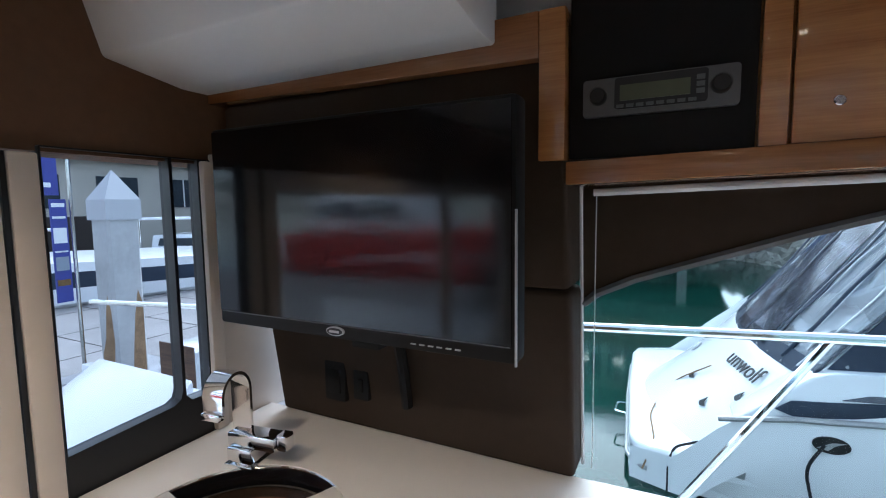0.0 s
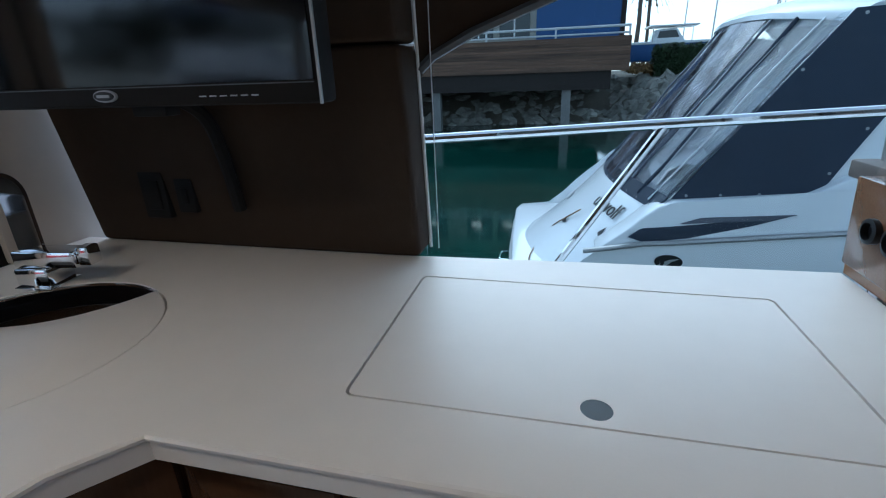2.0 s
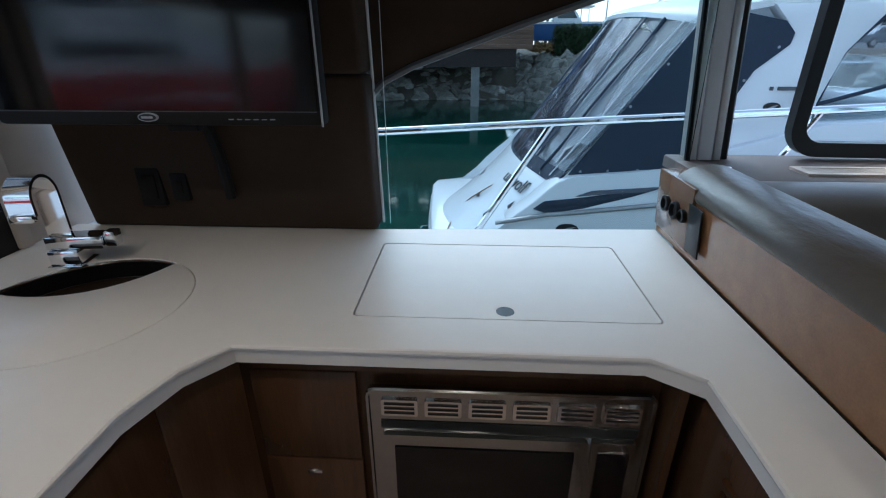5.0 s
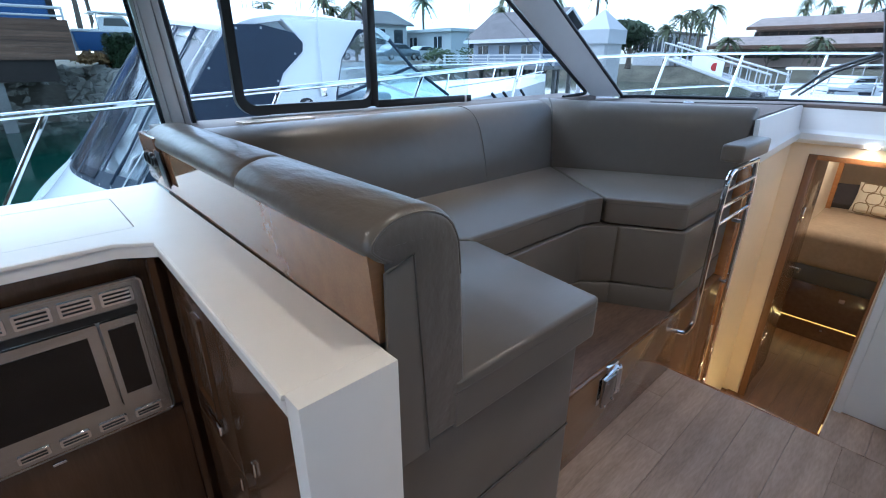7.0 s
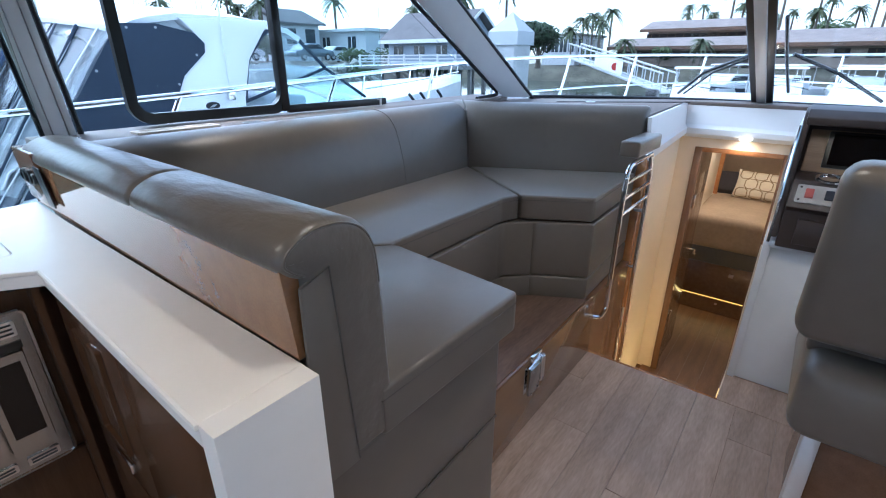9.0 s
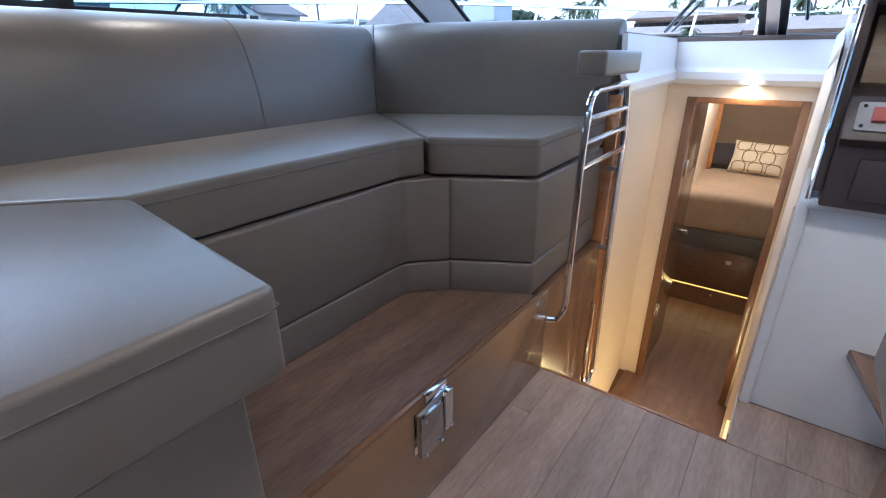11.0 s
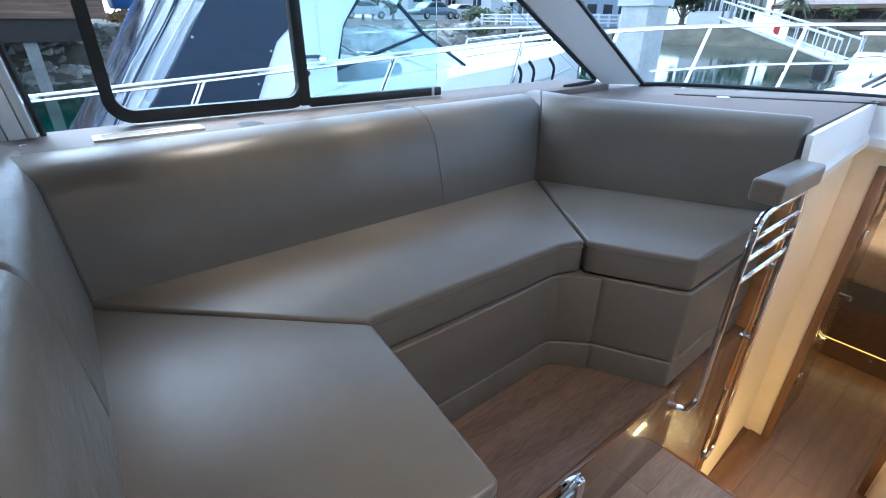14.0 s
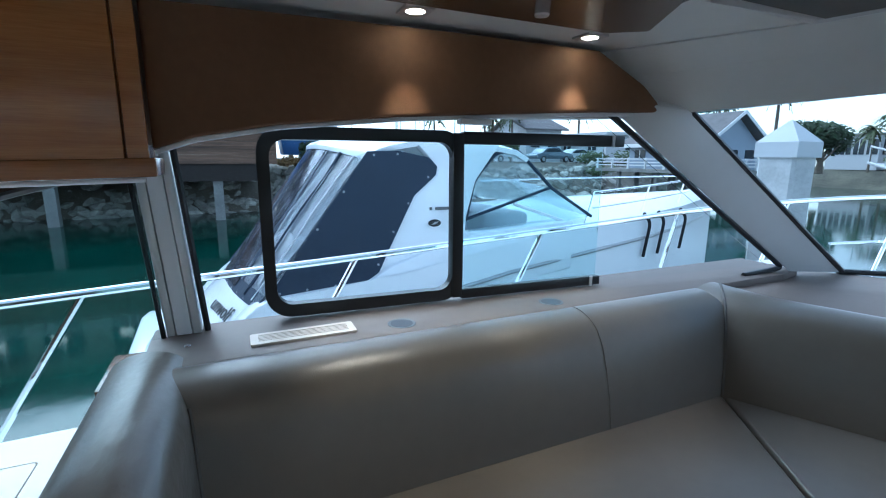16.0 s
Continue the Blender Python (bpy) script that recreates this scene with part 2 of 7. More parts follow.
def ellipse(cx, cy, rx, ry, n=40, turn=0.0, a0=0, a1=360):
    out = []
    for i in range(n if a1 - a0 == 360 else n + 1):
        a = radians(a0 + (a1 - a0) * i / n)
        u, v = rx * math.cos(a), ry * math.sin(a)
        out.append((cx + u * math.cos(turn) - v * math.sin(turn), cy + u * math.sin(turn) + v * math.cos(turn)))
    return out


def tube(points, r, sides=10, bm=None, closed=False):
    """A round bar along the points."""
    q = bmesh.new()
    pts = [Vector(p) for p in points]
    rings, k, up = [], len(pts), None
    for i, p in enumerate(pts):
        a, b = pts[(i - 1) % k] if closed or i else p, pts[(i + 1) % k] if closed or i < k - 1 else p
        d = (b - a).normalized()
        if up is None:
            up = d.orthogonal().normalized()
        up = (up - d * up.dot(d)).normalized()
        side = d.cross(up)
        rad = r[i] if isinstance(r, (list, tuple)) else r
        rings.append([q.verts.new(p + rad * (math.cos(2 * math.pi * j / sides) * up + math.sin(2 * math.pi * j / sides) * side)) for j in range(sides)])
    for i in range(k if closed else k - 1):
        u, v = rings[i], rings[(i + 1) % k]
        for j in range(sides):
            q.faces.new((u[j], u[(j + 1) % sides], v[(j + 1) % sides], v[j]))
    if not closed:
        q.faces.new(list(reversed(rings[0]))), q.faces.new(rings[-1])
    return merge(bm, q)


def bend(points, r, n=5):
    """Rounds the corners of a polyline with radius about r."""
    pts = [Vector(p) for p in points]
    out = [pts[0]]
    for a, b, c in zip(pts, pts[1:], pts[2:]):
        u, v = a - b, c - b
        d = min(r, u.length * 0.45, v.length * 0.45)
        p, s = b + u.normalized() * d, b + v.normalized() * d
        out += [(1 - f) ** 2 * p + 2 * f * (1 - f) * b + f * f * s for f in [i / n for i in range(n + 1)]]
    return out + [pts[-1]]


def lathe(profile, at=(0, 0, 0), n=24, axis="z", bm=None):
    """Turns (radius, height) pairs round an axis."""
    q = bmesh.new()
    rings = []
    for r, h in profile:
        rings.append([q.verts.new((r * math.cos(2 * math.pi * i / n), r * math.sin(2 * math.pi * i / n), h)) for i in range(n)])
    for u, v in zip(rings, rings[1:]):
        for i in range(n):
            q.faces.new((u[i], u[(i + 1) % n], v[(i + 1) % n], v[i]))
    if profile[0][0] > 1e-6:
        q.faces.new(list(reversed(rings[0])))
    if profile[-1][0] > 1e-6:
        q.faces.new(rings[-1])
    bmesh.ops.remove_doubles(q, verts=q.verts, dist=1e-6)
    turn = {"z": Matrix(), "x": Matrix.Rotation(radians(90), 4, 'Y'), "y": Matrix.Rotation(radians(-90), 4, 'X')}[axis]
    place(q, Matrix.Translation(at) @ turn)
    return merge(bm, q)


def disc(at, r, h, axis="z", n=20, bm=None, edge=0.0):
    e = edge or min(r, h) * 0.2
    return lathe([(r - e, 0), (r, e), (r, h - e), (r - e, h)], at, n, axis, bm)


def loft(rows, bm=None, close=False):
    """A skin through equal rows of points."""
    q = bmesh.new()
    vs = [[q.verts.new(p) for p in row] for row in rows]
    for u, v in zip(vs, vs[1:]):
        k = len(u)
        for i in range(k if close else k - 1):
            q.faces.new((u[i], u[(i + 1) % k], v[(i + 1) % k], v[i]))
    return merge(bm, q)


def sheet(rows, thick, bm=None, close=False):
    """A loft with thickness along its normals."""
    q = loft(rows, None, close)
    bmesh.ops.recalc_face_normals(q, faces=q.faces)
    bmesh.ops.solidify(q, geom=list(q.faces), thickness=thick)
    return merge(bm, q)


def words(name, text, size, m, material, parent, depth=0.0005, label=""):
    cu = bpy.data.curves.new(name, 'FONT')
    cu.body, cu.size, cu.extrude, cu.align_x, cu.align_y = text, size, depth, 'CENTER', 'CENTER'
    tmp = new(name + "_tmp", cu)
    me = bpy.data.meshes.new_from_object(tmp.evaluated_get(bpy.context.evaluated_depsgraph_get()))
    bpy.data.objects.remove(tmp)
    bpy.data.curves.remove(cu)
    me.materials.clear()
    ob = part(name, me, material, parent, label, smooth=False)
    ob.matrix_basis = m
    return ob


def no_shadow(ob):
    ob.visible_shadow = False
    return ob


Z_TOP, Z_PLAT, Z_LOW = 0.945, 0.325, -1.03
Y_MID = -1.47

# ---- structure ----
solid("floor", box(-0.9, 2.425, -2.95, 0.1, -0.06, -0.012), WALNUT, "dark wooden sub-floor of the saloon under the planks", "floor", kind="structure")
solid("floor_helm", box(2.425, 2.72, -2.95, -1.722, -0.06, -0.012), WALNUT, "dark wooden sub-floor in front of the helm", "floor", kind="structure")
solid("floor_lower", box(2.40, 6.0, -2.3, -0.3, Z_LOW - 0.06, Z_LOW - 0.012), WALNUT, "dark wooden floor of the lower deck", "floor", kind="structure")

# port side
solid("wall_port_low", prism([(-0.95, -0.3), (3.9, -0.3), (3.9, 1.085), (3.3, 1.10), (0.93, 1.118), (0.86, 1.118), (0.86, 0.82), (-0.95, 0.82)], "y", 0.115, 0.19), WHITE,
      "white boat side below the port windows", "wall", kind="structure")
solid("wall_port_inner", box(-0.86, 0.80, 0.006, 0.11, 0.70, 0.86), WHITE, "white sill below the galley window", "wall", kind="structure")
solid("wall_port_high", prism([(-0.95, 1.60), (0.92, 1.63), (1.2, 1.71), (2.22, 1.745), (2.5, 1.76), (2.62, 2.05), (-0.95, 2.05)], "y", 0.02, 0.10), HEADLINER,
      "white boat side above the port windows", "wall", kind="structure")
solid("window_ledge", prism([(0.80, 0.20), (0.80, -0.10), (3.20, -0.10), (3.35, -0.07), (3.35, 0.20)], "z", 1.085, 1.1195, r=0.006), DASH,
      "narrow brown vinyl ledge below the port window", "ledge", kind="structure")
post = thing("window_post", "satin aluminium post between the two port windows", "post", kind="structure")
for a, b, mm in ((0.824, 0.845, ALU), (0.847, 0.886, WHITE), (0.888, 0.909, ALU)):
    part("post_strip", prism([(a + 0.028, 0.94), (b + 0.028, 0.94), (b - 0.03, 1.72), (a - 0.03, 1.72)], "y", 0.125, 0.185, r=0.004), mm, post)

# aft bulkhead with its window and sliding door
solid("wall_aft_low", box(-0.98, -0.862, -0.50, 0.115, -0.3, 0.93), WHITE, "white aft bulkhead below the counter", "wall", kind="structure")
solid("wall_aft_high", box(-1.00, -0.88, -2.95, 0.115, 1.615, 2.05), SUEDE_AFT, "brown suede aft bulkhead above the window", "wall", kind="structure")
solid("wall_aft_corner", box(-0.90, -0.865, -0.135, 0.115, 0.93, 1.64, r=0.004), BEIGE, "beige vinyl corner panel beside the television", "wall", kind="structure")
solid("wall_aft_far", box(-0.98, -0.88, -2.95, -2.66, -0.3, 1.615), BEIGE, "beige aft bulkhead beyond the door", "wall", kind="structure")
win = thing("window_aft", "aft galley window in a black frame, open to the dock", "window", kind="structure")
part("window_frame", prism(rounded(-0.487, -0.14, 0.94, 1.625, 0.002, 1), "x", -0.905, -0.868, holes=([(-0.484, 1.03), (-0.27, 1.045), (-0.252, 1.055), (-0.246, 1.075), (-0.246, 1.622), (-0.484, 1.622)], [(-0.238, 1.06), (-0.225, 1.045), (-0.174, 1.045), (-0.174, 1.622), (-0.238, 1.622)])), BLACK, win)
part("frame_trim", box(-0.868, -0.85, -0.172, -0.138, 0.946, 1.62, r=0.004), BEIGE, win, "beige vertical window trim")
no_shadow(part("pane", box(-0.895, -0.890, -0.48, -0.24, 1.02, 1.62), AFT_TINT, win, smooth=False))
no_shadow(part("pane", box(-0.895, -0.890, -0.238, -0.17, 1.02, 1.62), AFT_TINT, win, smooth=False))
door = thing("door_aft", "glazed sliding door to the cockpit in a beige frame", "door", kind="structure")
part("door_stile", box(-0.90, -0.862, -0.535, -0.49, -0.01, 1.61, r=0.004), BEIGE, door)
part("door_seal", box(-0.905, -0.866, -0.545, -0.5365, -0.01, 1.61), BLACK, door, "black rubber seal")
part("door_stile", box(-0.90, -0.862, -0.60, -0.548, -0.01, 1.61, r=0.004), BEIGE, door)
part("door_stile", box(-0.90, -0.862, -1.75, -1.69, -0.01, 1.61, r=0.004), BEIGE, door)
part("door_stile", box(-0.90, -0.862, -2.66, -2.60, -0.01, 1.61, r=0.004), BEIGE, door)
for y in (-1.69, -2.60):
    part("door_rail", box(-0.90, -0.862, y, -0.60 if y > -2 else -1.75, -0.01, 0.06, r=0.004), BEIGE, door)
    part("door_rail", box(-0.90, -0.862, y, -0.60 if y > -2 else -1.75, 1.55, 1.61, r=0.004), BEIGE, door)
no_shadow(part("pane", box(-0.885, -0.88, -2.60, -1.75, 0.06, 1.55), GLASS, door, smooth=False))
no_shadow(part("pane", box(-0.885, -0.88, -1.69, -0.60, 0.06, 1.55), GLASS, door, smooth=False))

# starboard side, unseen, closing the saloon
solid("wall_starboard_low", prism([(-0.95, -0.3), (4.6, -0.3), (4.6, 1.08), (0.86, 1.14), (0.86, 1.72), (0.35, 1.72), (0.35, 1.25), (-0.3, 1.25), (-0.3, 1.72), (-0.95, 1.72)], "y", -3.03, -2.95), WHITE, "white starboard boat side below the windows", "wall", kind="structure")
solid("wall_starboard_high", box(-0.95, 2.6, -3.03, -2.95, 1.72, 2.05), HEADLINER, "white starboard boat side above the windows", "wall", kind="structure")
solid("wall_starboard_post", box(0.86, 0.94, -3.02, -2.96, 1.08, 1.72), ALU, "aluminium post between starboard windows", "post", kind="structure")

# Unseen panes, darkened to dim what the television mirrors.
sw_ = thing("window_starboard", "unseen starboard saloon windows, darkened to dim reflections", "window", kind="structure")
no_shadow(part("pane", box(0.94, 3.3, -3.0, -2.995, 1.06, 1.75), DIMMING_GLASS, sw_, smooth=False))
part("pane", box(-0.30, 0.36, -3.0, -2.995, 1.24, 1.73), DIMMING_GLASS, sw_, smooth=False)

# ceiling
cb = prism([(-0.98, 0.12), (2.12, 0.12), (2.28, -0.10), (2.52, -0.60), (2.62, -1.47), (2.52, -2.35), (2.28, -2.85), (2.12, -3.03), (-0.98, -3.03)], "z", 1.952, 2.02)
solid("ceiling", cb, HEADLINER, "white padded headliner of the saloon", "ceiling", kind="structure")
# Unseen overhang, added to keep the sky's light off the cockpit.
solid("cockpit_shade_roof", box(-2.6, -1.0, -3.0, 0.15, 2.03, 2.10, r=0.01), HEADLINER, "unseen white roof overhang added to shade the cockpit", "ceiling", kind="structure")
# windscreen, its pillars and the sloping headliner above it
N = 24


def screen_row(f):
    """Foot and head of the windscreen at f from port (0) to starboard (1)."""
    c = 1 - (2 * f - 1) ** 2
    y = -0.13 + f * (2 * Y_MID + 0.26)
    foot = Vector((3.56 + 0.70 * c ** 0.8, y, 1.105 - 0.015 * c))
    head = Vector((2.50 + 0.17 * c, -0.10 + f * (2 * Y_MID + 0.20), 1.765 + 0.03 * c))
    return foot, head


rows = [screen_row(i / N) for i in range(N + 1)]
ws = thing("windscreen", "raked windscreen in two panes with a white centre post", "window", kind="structure")
half = [r for i, r in enumerate(rows) if i <= N // 2]
rest = [r for i, r in enumerate(rows) if i >= N // 2]
for side in (half, rest):
    no_shadow(part("pane", sheet([[a, b] for a, b in side], 0.006), GLASS, ws))
part("gasket", tube([a + Vector((-0.012, 0, 0.0)) for a, b in rows], 0.014, 8), BLACK, ws, "black rubber gasket")
part("gasket", tube([rows[0][0] + Vector((0.0, -0.012, 0)), rows[0][1] + Vector((0, -0.012, 0))], 0.013, 8), BLACK, ws)
part("gasket", tube([rows[-1][0], rows[-1][1]], 0.013, 8), BLACK, ws)
mf, mh = rows[N // 2]
for dy, mm, w in ((0.0, WHITE, 0.03), (0.036, BLACK, 0.008), (-0.036, BLACK, 0.008)):
    b = bmesh.new()
    bmesh.ops.create_cube(b, size=1.0)
    d = mh - mf
    m = Matrix.Translation((mf + mh) / 2 + Vector((-0.02, dy, 0))) @ d.to_track_quat('Z', 'Y').to_matrix().to_4x4() @ Matrix.Diagonal((0.05, w * 2, d.length, 1))
    place(b, m)
    part("centre_post" if mm is WHITE else "gasket", soften(b, 0.004), mm, ws)


def slab(corners, push, r=0.0):
    """A four-sided plate, thickened by the vector push."""
    b = bmesh.new()
    lo = [b.verts.new(c) for c in corners]
    hi = [b.verts.new(Vector(c) + Vector(push)) for c in corners]
    b.faces.new(lo), b.faces.new(list(reversed(hi)))
    for i in range(4):
        b.faces.new((lo[i], hi[i], hi[(i + 1) % 4], lo[(i + 1) % 4]))
    bmesh.ops.recalc_face_normals(b, faces=b.faces)
    return soften(b, r)


solid("pillar_port", slab([(2.16, -0.035, 1.80), (3.28, -0.075, 1.115), (3.57, -0.15, 1.10), (2.47, -0.12, 1.775)], (0.03, 0.06, 0.03), 0.006), WHITE,
      "white raked pillar between side window and windscreen", "pillar", kind="structure")
solid("pillar_starboard", slab([(2.10, -2.90, 1.80), (3.28, -2.87, 1.115), (3.57, -2.80, 1.10), (2.47, -2.84, 1.775)], (0.03, -0.06, 0.03), 0.006), WHITE,
      "white raked pillar beside the starboard window", "pillar", kind="structure")
edge = [(2.12, 0.10), (2.22, -0.10), (2.46, -0.60), (2.56, -1.47), (2.46, -2.35), (2.22, -2.85), (2.12, -3.03)]
low = [(2.42, 0.03), (2.50, -0.10), (2.60, -0.60), (2.68, -1.47), (2.60, -2.35), (2.50, -2.85), (2.42, -2.97)]
solid("ceiling_front", sheet([[(x, y, 1.965) for x, y in edge], [(x * 0.35 + u * 0.65, y * 0.35 + v * 0.65, 1.905) for (x, y), (u, v) in zip(edge, low)],
                              [(x, y, 1.772 + 0.03 * (1 - abs(y - Y_MID) / 1.5)) for x, y in low]], 0.02), HEADLINER,
      "white headliner sloping down to the windscreen", "ceiling", kind="structure")
solid("ceiling_panel", prism([(-0.2, -0.235), (1.98, -0.235), (2.07, -0.30), (1.95, -0.50), (1.95, -2.5), (-0.2, -2.5)], "z", 1.938, 1.951, r=0.003), WALNUT,
      "glossy brown wooden ceiling panel", "ceiling", kind="structure")
hatch = thing("roof_hatch", "dark tinted glass roof hatch in a white frame", "hatch", kind="structure")
part("hatch_glass", prism([(1.99, -0.56), (2.36, -0.56), (2.44, -0.9), (2.46, -2.1), (1.99, -2.1)], "z", 1.940, 1.951), BLACK_GLOSS, hatch)
part("hatch_frame", tube([(1.98, -0.53, 1.948), (2.38, -0.53, 1.948), (2.47, -0.9, 1.948), (2.48, -2.13, 1.948), (1.98, -2.13, 1.948)], 0.012, 8, closed=True), WHITE, hatch)

# port window glass
gl = thing("window_port_aft", "tinted galley window behind the counter", "window", kind="structure")
no_shadow(part("pane", slab([(-0.02, 0.125, 0.80), (0.85, 0.125, 0.80), (0.81, 0.08, 1.62), (-0.02, 0.08, 1.62)], (0, 0.005, 0)), TINT, gl, smooth=False))
part("gasket", tube([(0.846, 0.12, 0.945), (0.79, 0.12, 1.62)], 0.007, 6), BLACK, gl)
part("gasket", tube([(0.004, 0.070, 0.945), (0.0, 0.02, 1.55)], 0.004, 6), WHITE, gl, "thin white cord")
gl = thing("window_port", "long port saloon window with a raked front edge and a black sliding pane", "window", kind="structure")
LEAN = Matrix.Translation((1.1, 0.152, 0)) @ Matrix.Rotation(radians(-3.4), 4, 'Z') @ Matrix.Translation((-1.1, 0, 0))
no_shadow(part("pane", place(prism([(0.90, 1.10), (3.36, 1.09), (2.2, 1.80), (0.86, 1.72)], "y", 0.026, 0.031), LEAN), GLASS, gl, smooth=False))
part("gasket", tube([(0.938, 0.14, 1.12), (0.89, 0.14, 1.70)], 0.009, 6), BLACK, gl)
part("gasket", tube(bend([(2.18, -0.025, 1.775), (3.245, -0.06, 1.135), (3.0, -0.05, 1.122)], 0.04), 0.011, 8), BLACK, gl)
slider = prism(rounded(1.098, 1.732, 1.128, 1.692, 0.076, 8), "y", -0.012, 0.022, holes=(rounded(1.132, 1.692, 1.166, 1.655, 0.048, 8),))
part("slider_frame", place(slider, LEAN), BLACK, gl, "black powder-coated sliding frame")
no_shadow(part("sliding_pane", place(box(1.732, 2.302, 0.004, 0.008, 1.15, 1.66), LEAN), PANE_BLUE, gl, "pale blue-green sliding pane", smooth=False))
part("slider_post", place(box(1.692, 1.730, -0.019, 0.021, 1.135, 1.685, r=0.004), LEAN), BLACK, gl)
part("slider_track", place(box(1.73, 2.315, -0.011, 0.018, 1.126, 1.160, r=0.003), LEAN), BLACK, gl)
part("slider_track", place(box(1.73, 2.385, -0.011, 0.018, 1.650, 1.691, r=0.003), LEAN), BLACK, gl)
part("latch", place(box(2.265, 2.276, -0.016, -0.010, 1.124, 1.162), LEAN), ALU, gl, "small metal latch")
part("latch", place(box(2.325, 2.336, -0.016, -0.010, 1.650, 1.690), LEAN), ALU, gl)

# arched brown panel in the head of the galley window
arc = [(0.0, 1.29), (0.004, 1.305), (0.03, 1.328), (0.10, 1.362), (0.19, 1.394), (0.365, 1.455), (0.59, 1.525), (0.86, 1.60), (0.86, 1.72), (0.0, 1.72)]
ap = thing("arched_panel", "dark brown suede panel with a curved lower edge over the galley window", "panel", kind="structure")
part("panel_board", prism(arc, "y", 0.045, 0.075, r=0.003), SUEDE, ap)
part("edge_trim", tube([(x, 0.045, z - 0.003) for x, z in arc[1:8]], 0.009, 6), GREY_PLASTIC, ap, "grey edge piping")

# valance over the saloon window
val = [(0.88, 1.62), (0.96, 1.648), (1.15, 1.682), (1.45, 1.712), (1.8, 1.735), (2.15, 1.755), (2.36, 1.762), (2.385, 1.775), (2.36, 1.80), (2.30, 1.845), (2.10, 1.936), (1.6, 1.936), (0.88, 1.925)]
vl = thing("window_valance", "brown suede valance over the port window, lit in scallops from above", "valance", kind="structure")
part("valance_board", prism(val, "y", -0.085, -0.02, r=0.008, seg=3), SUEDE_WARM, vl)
part("valance_edge", tube([(x, -0.05, z - 0.004) for x, z in val[:7]], 0.008, 6), WHITE, vl, "white plastic edge")
part("catch", box(1.63, 1.73, -0.075, -0.04, 1.700, 1.716, r=0.004), WHITE, vl, "small white plastic catch")

# spotlights: two over the valance, the other six unseen, added to brighten the saloon
for x, y, power in SPOTS:
    z = 1.952 if y > -0.2 or y < -2.5 else 1.938
    sp = thing("ceiling_spot_and_fill", "small recessed square spotlight, lit warm white; six of eight are added", "spotlight", group="ceiling spotlights", at=(x, y, z))
    part("bezel", prism([(-0.036, -0.036), (0.036, -0.036), (0.036, 0.036), (-0.036, 0.036)], "z", -0.006, 0.0, r=0.002, holes=(ellipse(0, 0, 0.024, 0.024, 20),)), ALU, sp)
    part("bulb", disc((0, 0, -0.004), 0.023, 0.003), GLOW, sp)
    lamp("spot_beam", 'SPOT', (x, y, z - 0.012), (x + 0.02, y + (0.02 if y > -1 else -0.02), 1.0), power, WARM, 0.02, 54 if y > -0.2 else 130)
dl = thing("dome_light", "tiny round blue-white lamp in the ceiling panel", "lamp", at=(1.725, -0.30, 1.938))
part("rim", lathe([(0.010, -0.004), (0.016, -0.004), (0.018, 0.0)], n=18), ALU, dl)
part("bulb", disc((0, 0, -0.0035), 0.010, 0.003), GLOW, dl)

# white soffit over the television
solid("soffit", prism([(-0.40, 1.95), (-0.36, 1.815), (-0.19, 1.786), (-0.11, 1.786), (-0.11, 1.95)], "x", -0.98, -0.125, r=0.006), HEADLINER,
      "white padded soffit dropping from the ceiling over the television", "ceiling", kind="structure")

# television wall: leaning brown panels, wooden hood
tvw = thing("television_panel", "leaning dark brown upholstered wall panel behind the television", "panel", kind="structure")
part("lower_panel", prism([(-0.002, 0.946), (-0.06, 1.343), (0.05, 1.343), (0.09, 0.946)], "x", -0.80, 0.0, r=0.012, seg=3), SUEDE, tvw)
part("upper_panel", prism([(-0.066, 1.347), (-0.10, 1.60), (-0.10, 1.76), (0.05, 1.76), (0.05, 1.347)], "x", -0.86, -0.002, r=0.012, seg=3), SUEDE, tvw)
for name, x0, x1, z0, z1 in (("wall_socket", -0.625, -0.56, 1.015, 1.120), ("wall_switch", -0.535, -0.49, 1.030, 1.105)):
    sk = thing(name, "black plastic " + name.split("_")[1] + " plate on the brown panel", name.split("_")[1])
    y = -0.145 * ((z0 + z1) / 2 - 0.945)
    part("plate", box(x0, x1, y - 0.010, y + 0.012, z0, z1, r=0.004), BLACK_MATT, sk)
    part("insert", box(x0 + 0.014, x1 - 0.014, y - 0.014, y - 0.005, z0 + 0.02, z1 - 0.02, r=0.003), BLACK_MATT, sk)
cable = [(-0.385, -0.20, 1.30), (-0.380, -0.070, 1.24), (-0.372, -0.052, 1.14), (-0.372, -0.038, 1.045)]
solid("cable_cover", tube(bend(cable, 0.05), 0.013, 8), BLACK_MATT, "black cable sleeve hanging below the television", "cable")

hood = thing("television_hood", "glossy cherry wood frame round the television recess", "frame", kind="structure")
part("head_board", prism([(-1.0, 1.815), (-1.0, 1.765), (-0.047, 1.752), (-0.047, 1.83)], "y", -0.125, -0.04, r=0.003), CHERRY_LONG, hood)
part("side_board", box(-0.047, -0.002, -0.125, -0.04, 1.58, 1.83, r=0.003), CHERRY, hood)

tv = thing("television", "flat black television on a wall arm, switched off", "television")
part("casing", box(-0.70, -0.04, -0.262, -0.215, 1.262, 1.668, r=0.008), BLACK_MATT, tv)
part("display", box(-0.692, -0.048, -0.2655, -0.260, 1.292, 1.660), SCREEN, tv, "dark glossy screen")
# Silver strip painted in for the thin highlight down the right edge.
part("edge_highlight", box(-0.042, -0.039, -0.266, -0.262, 1.262, 1.50), SILVER_PLASTIC, tv, "thin bright edge")
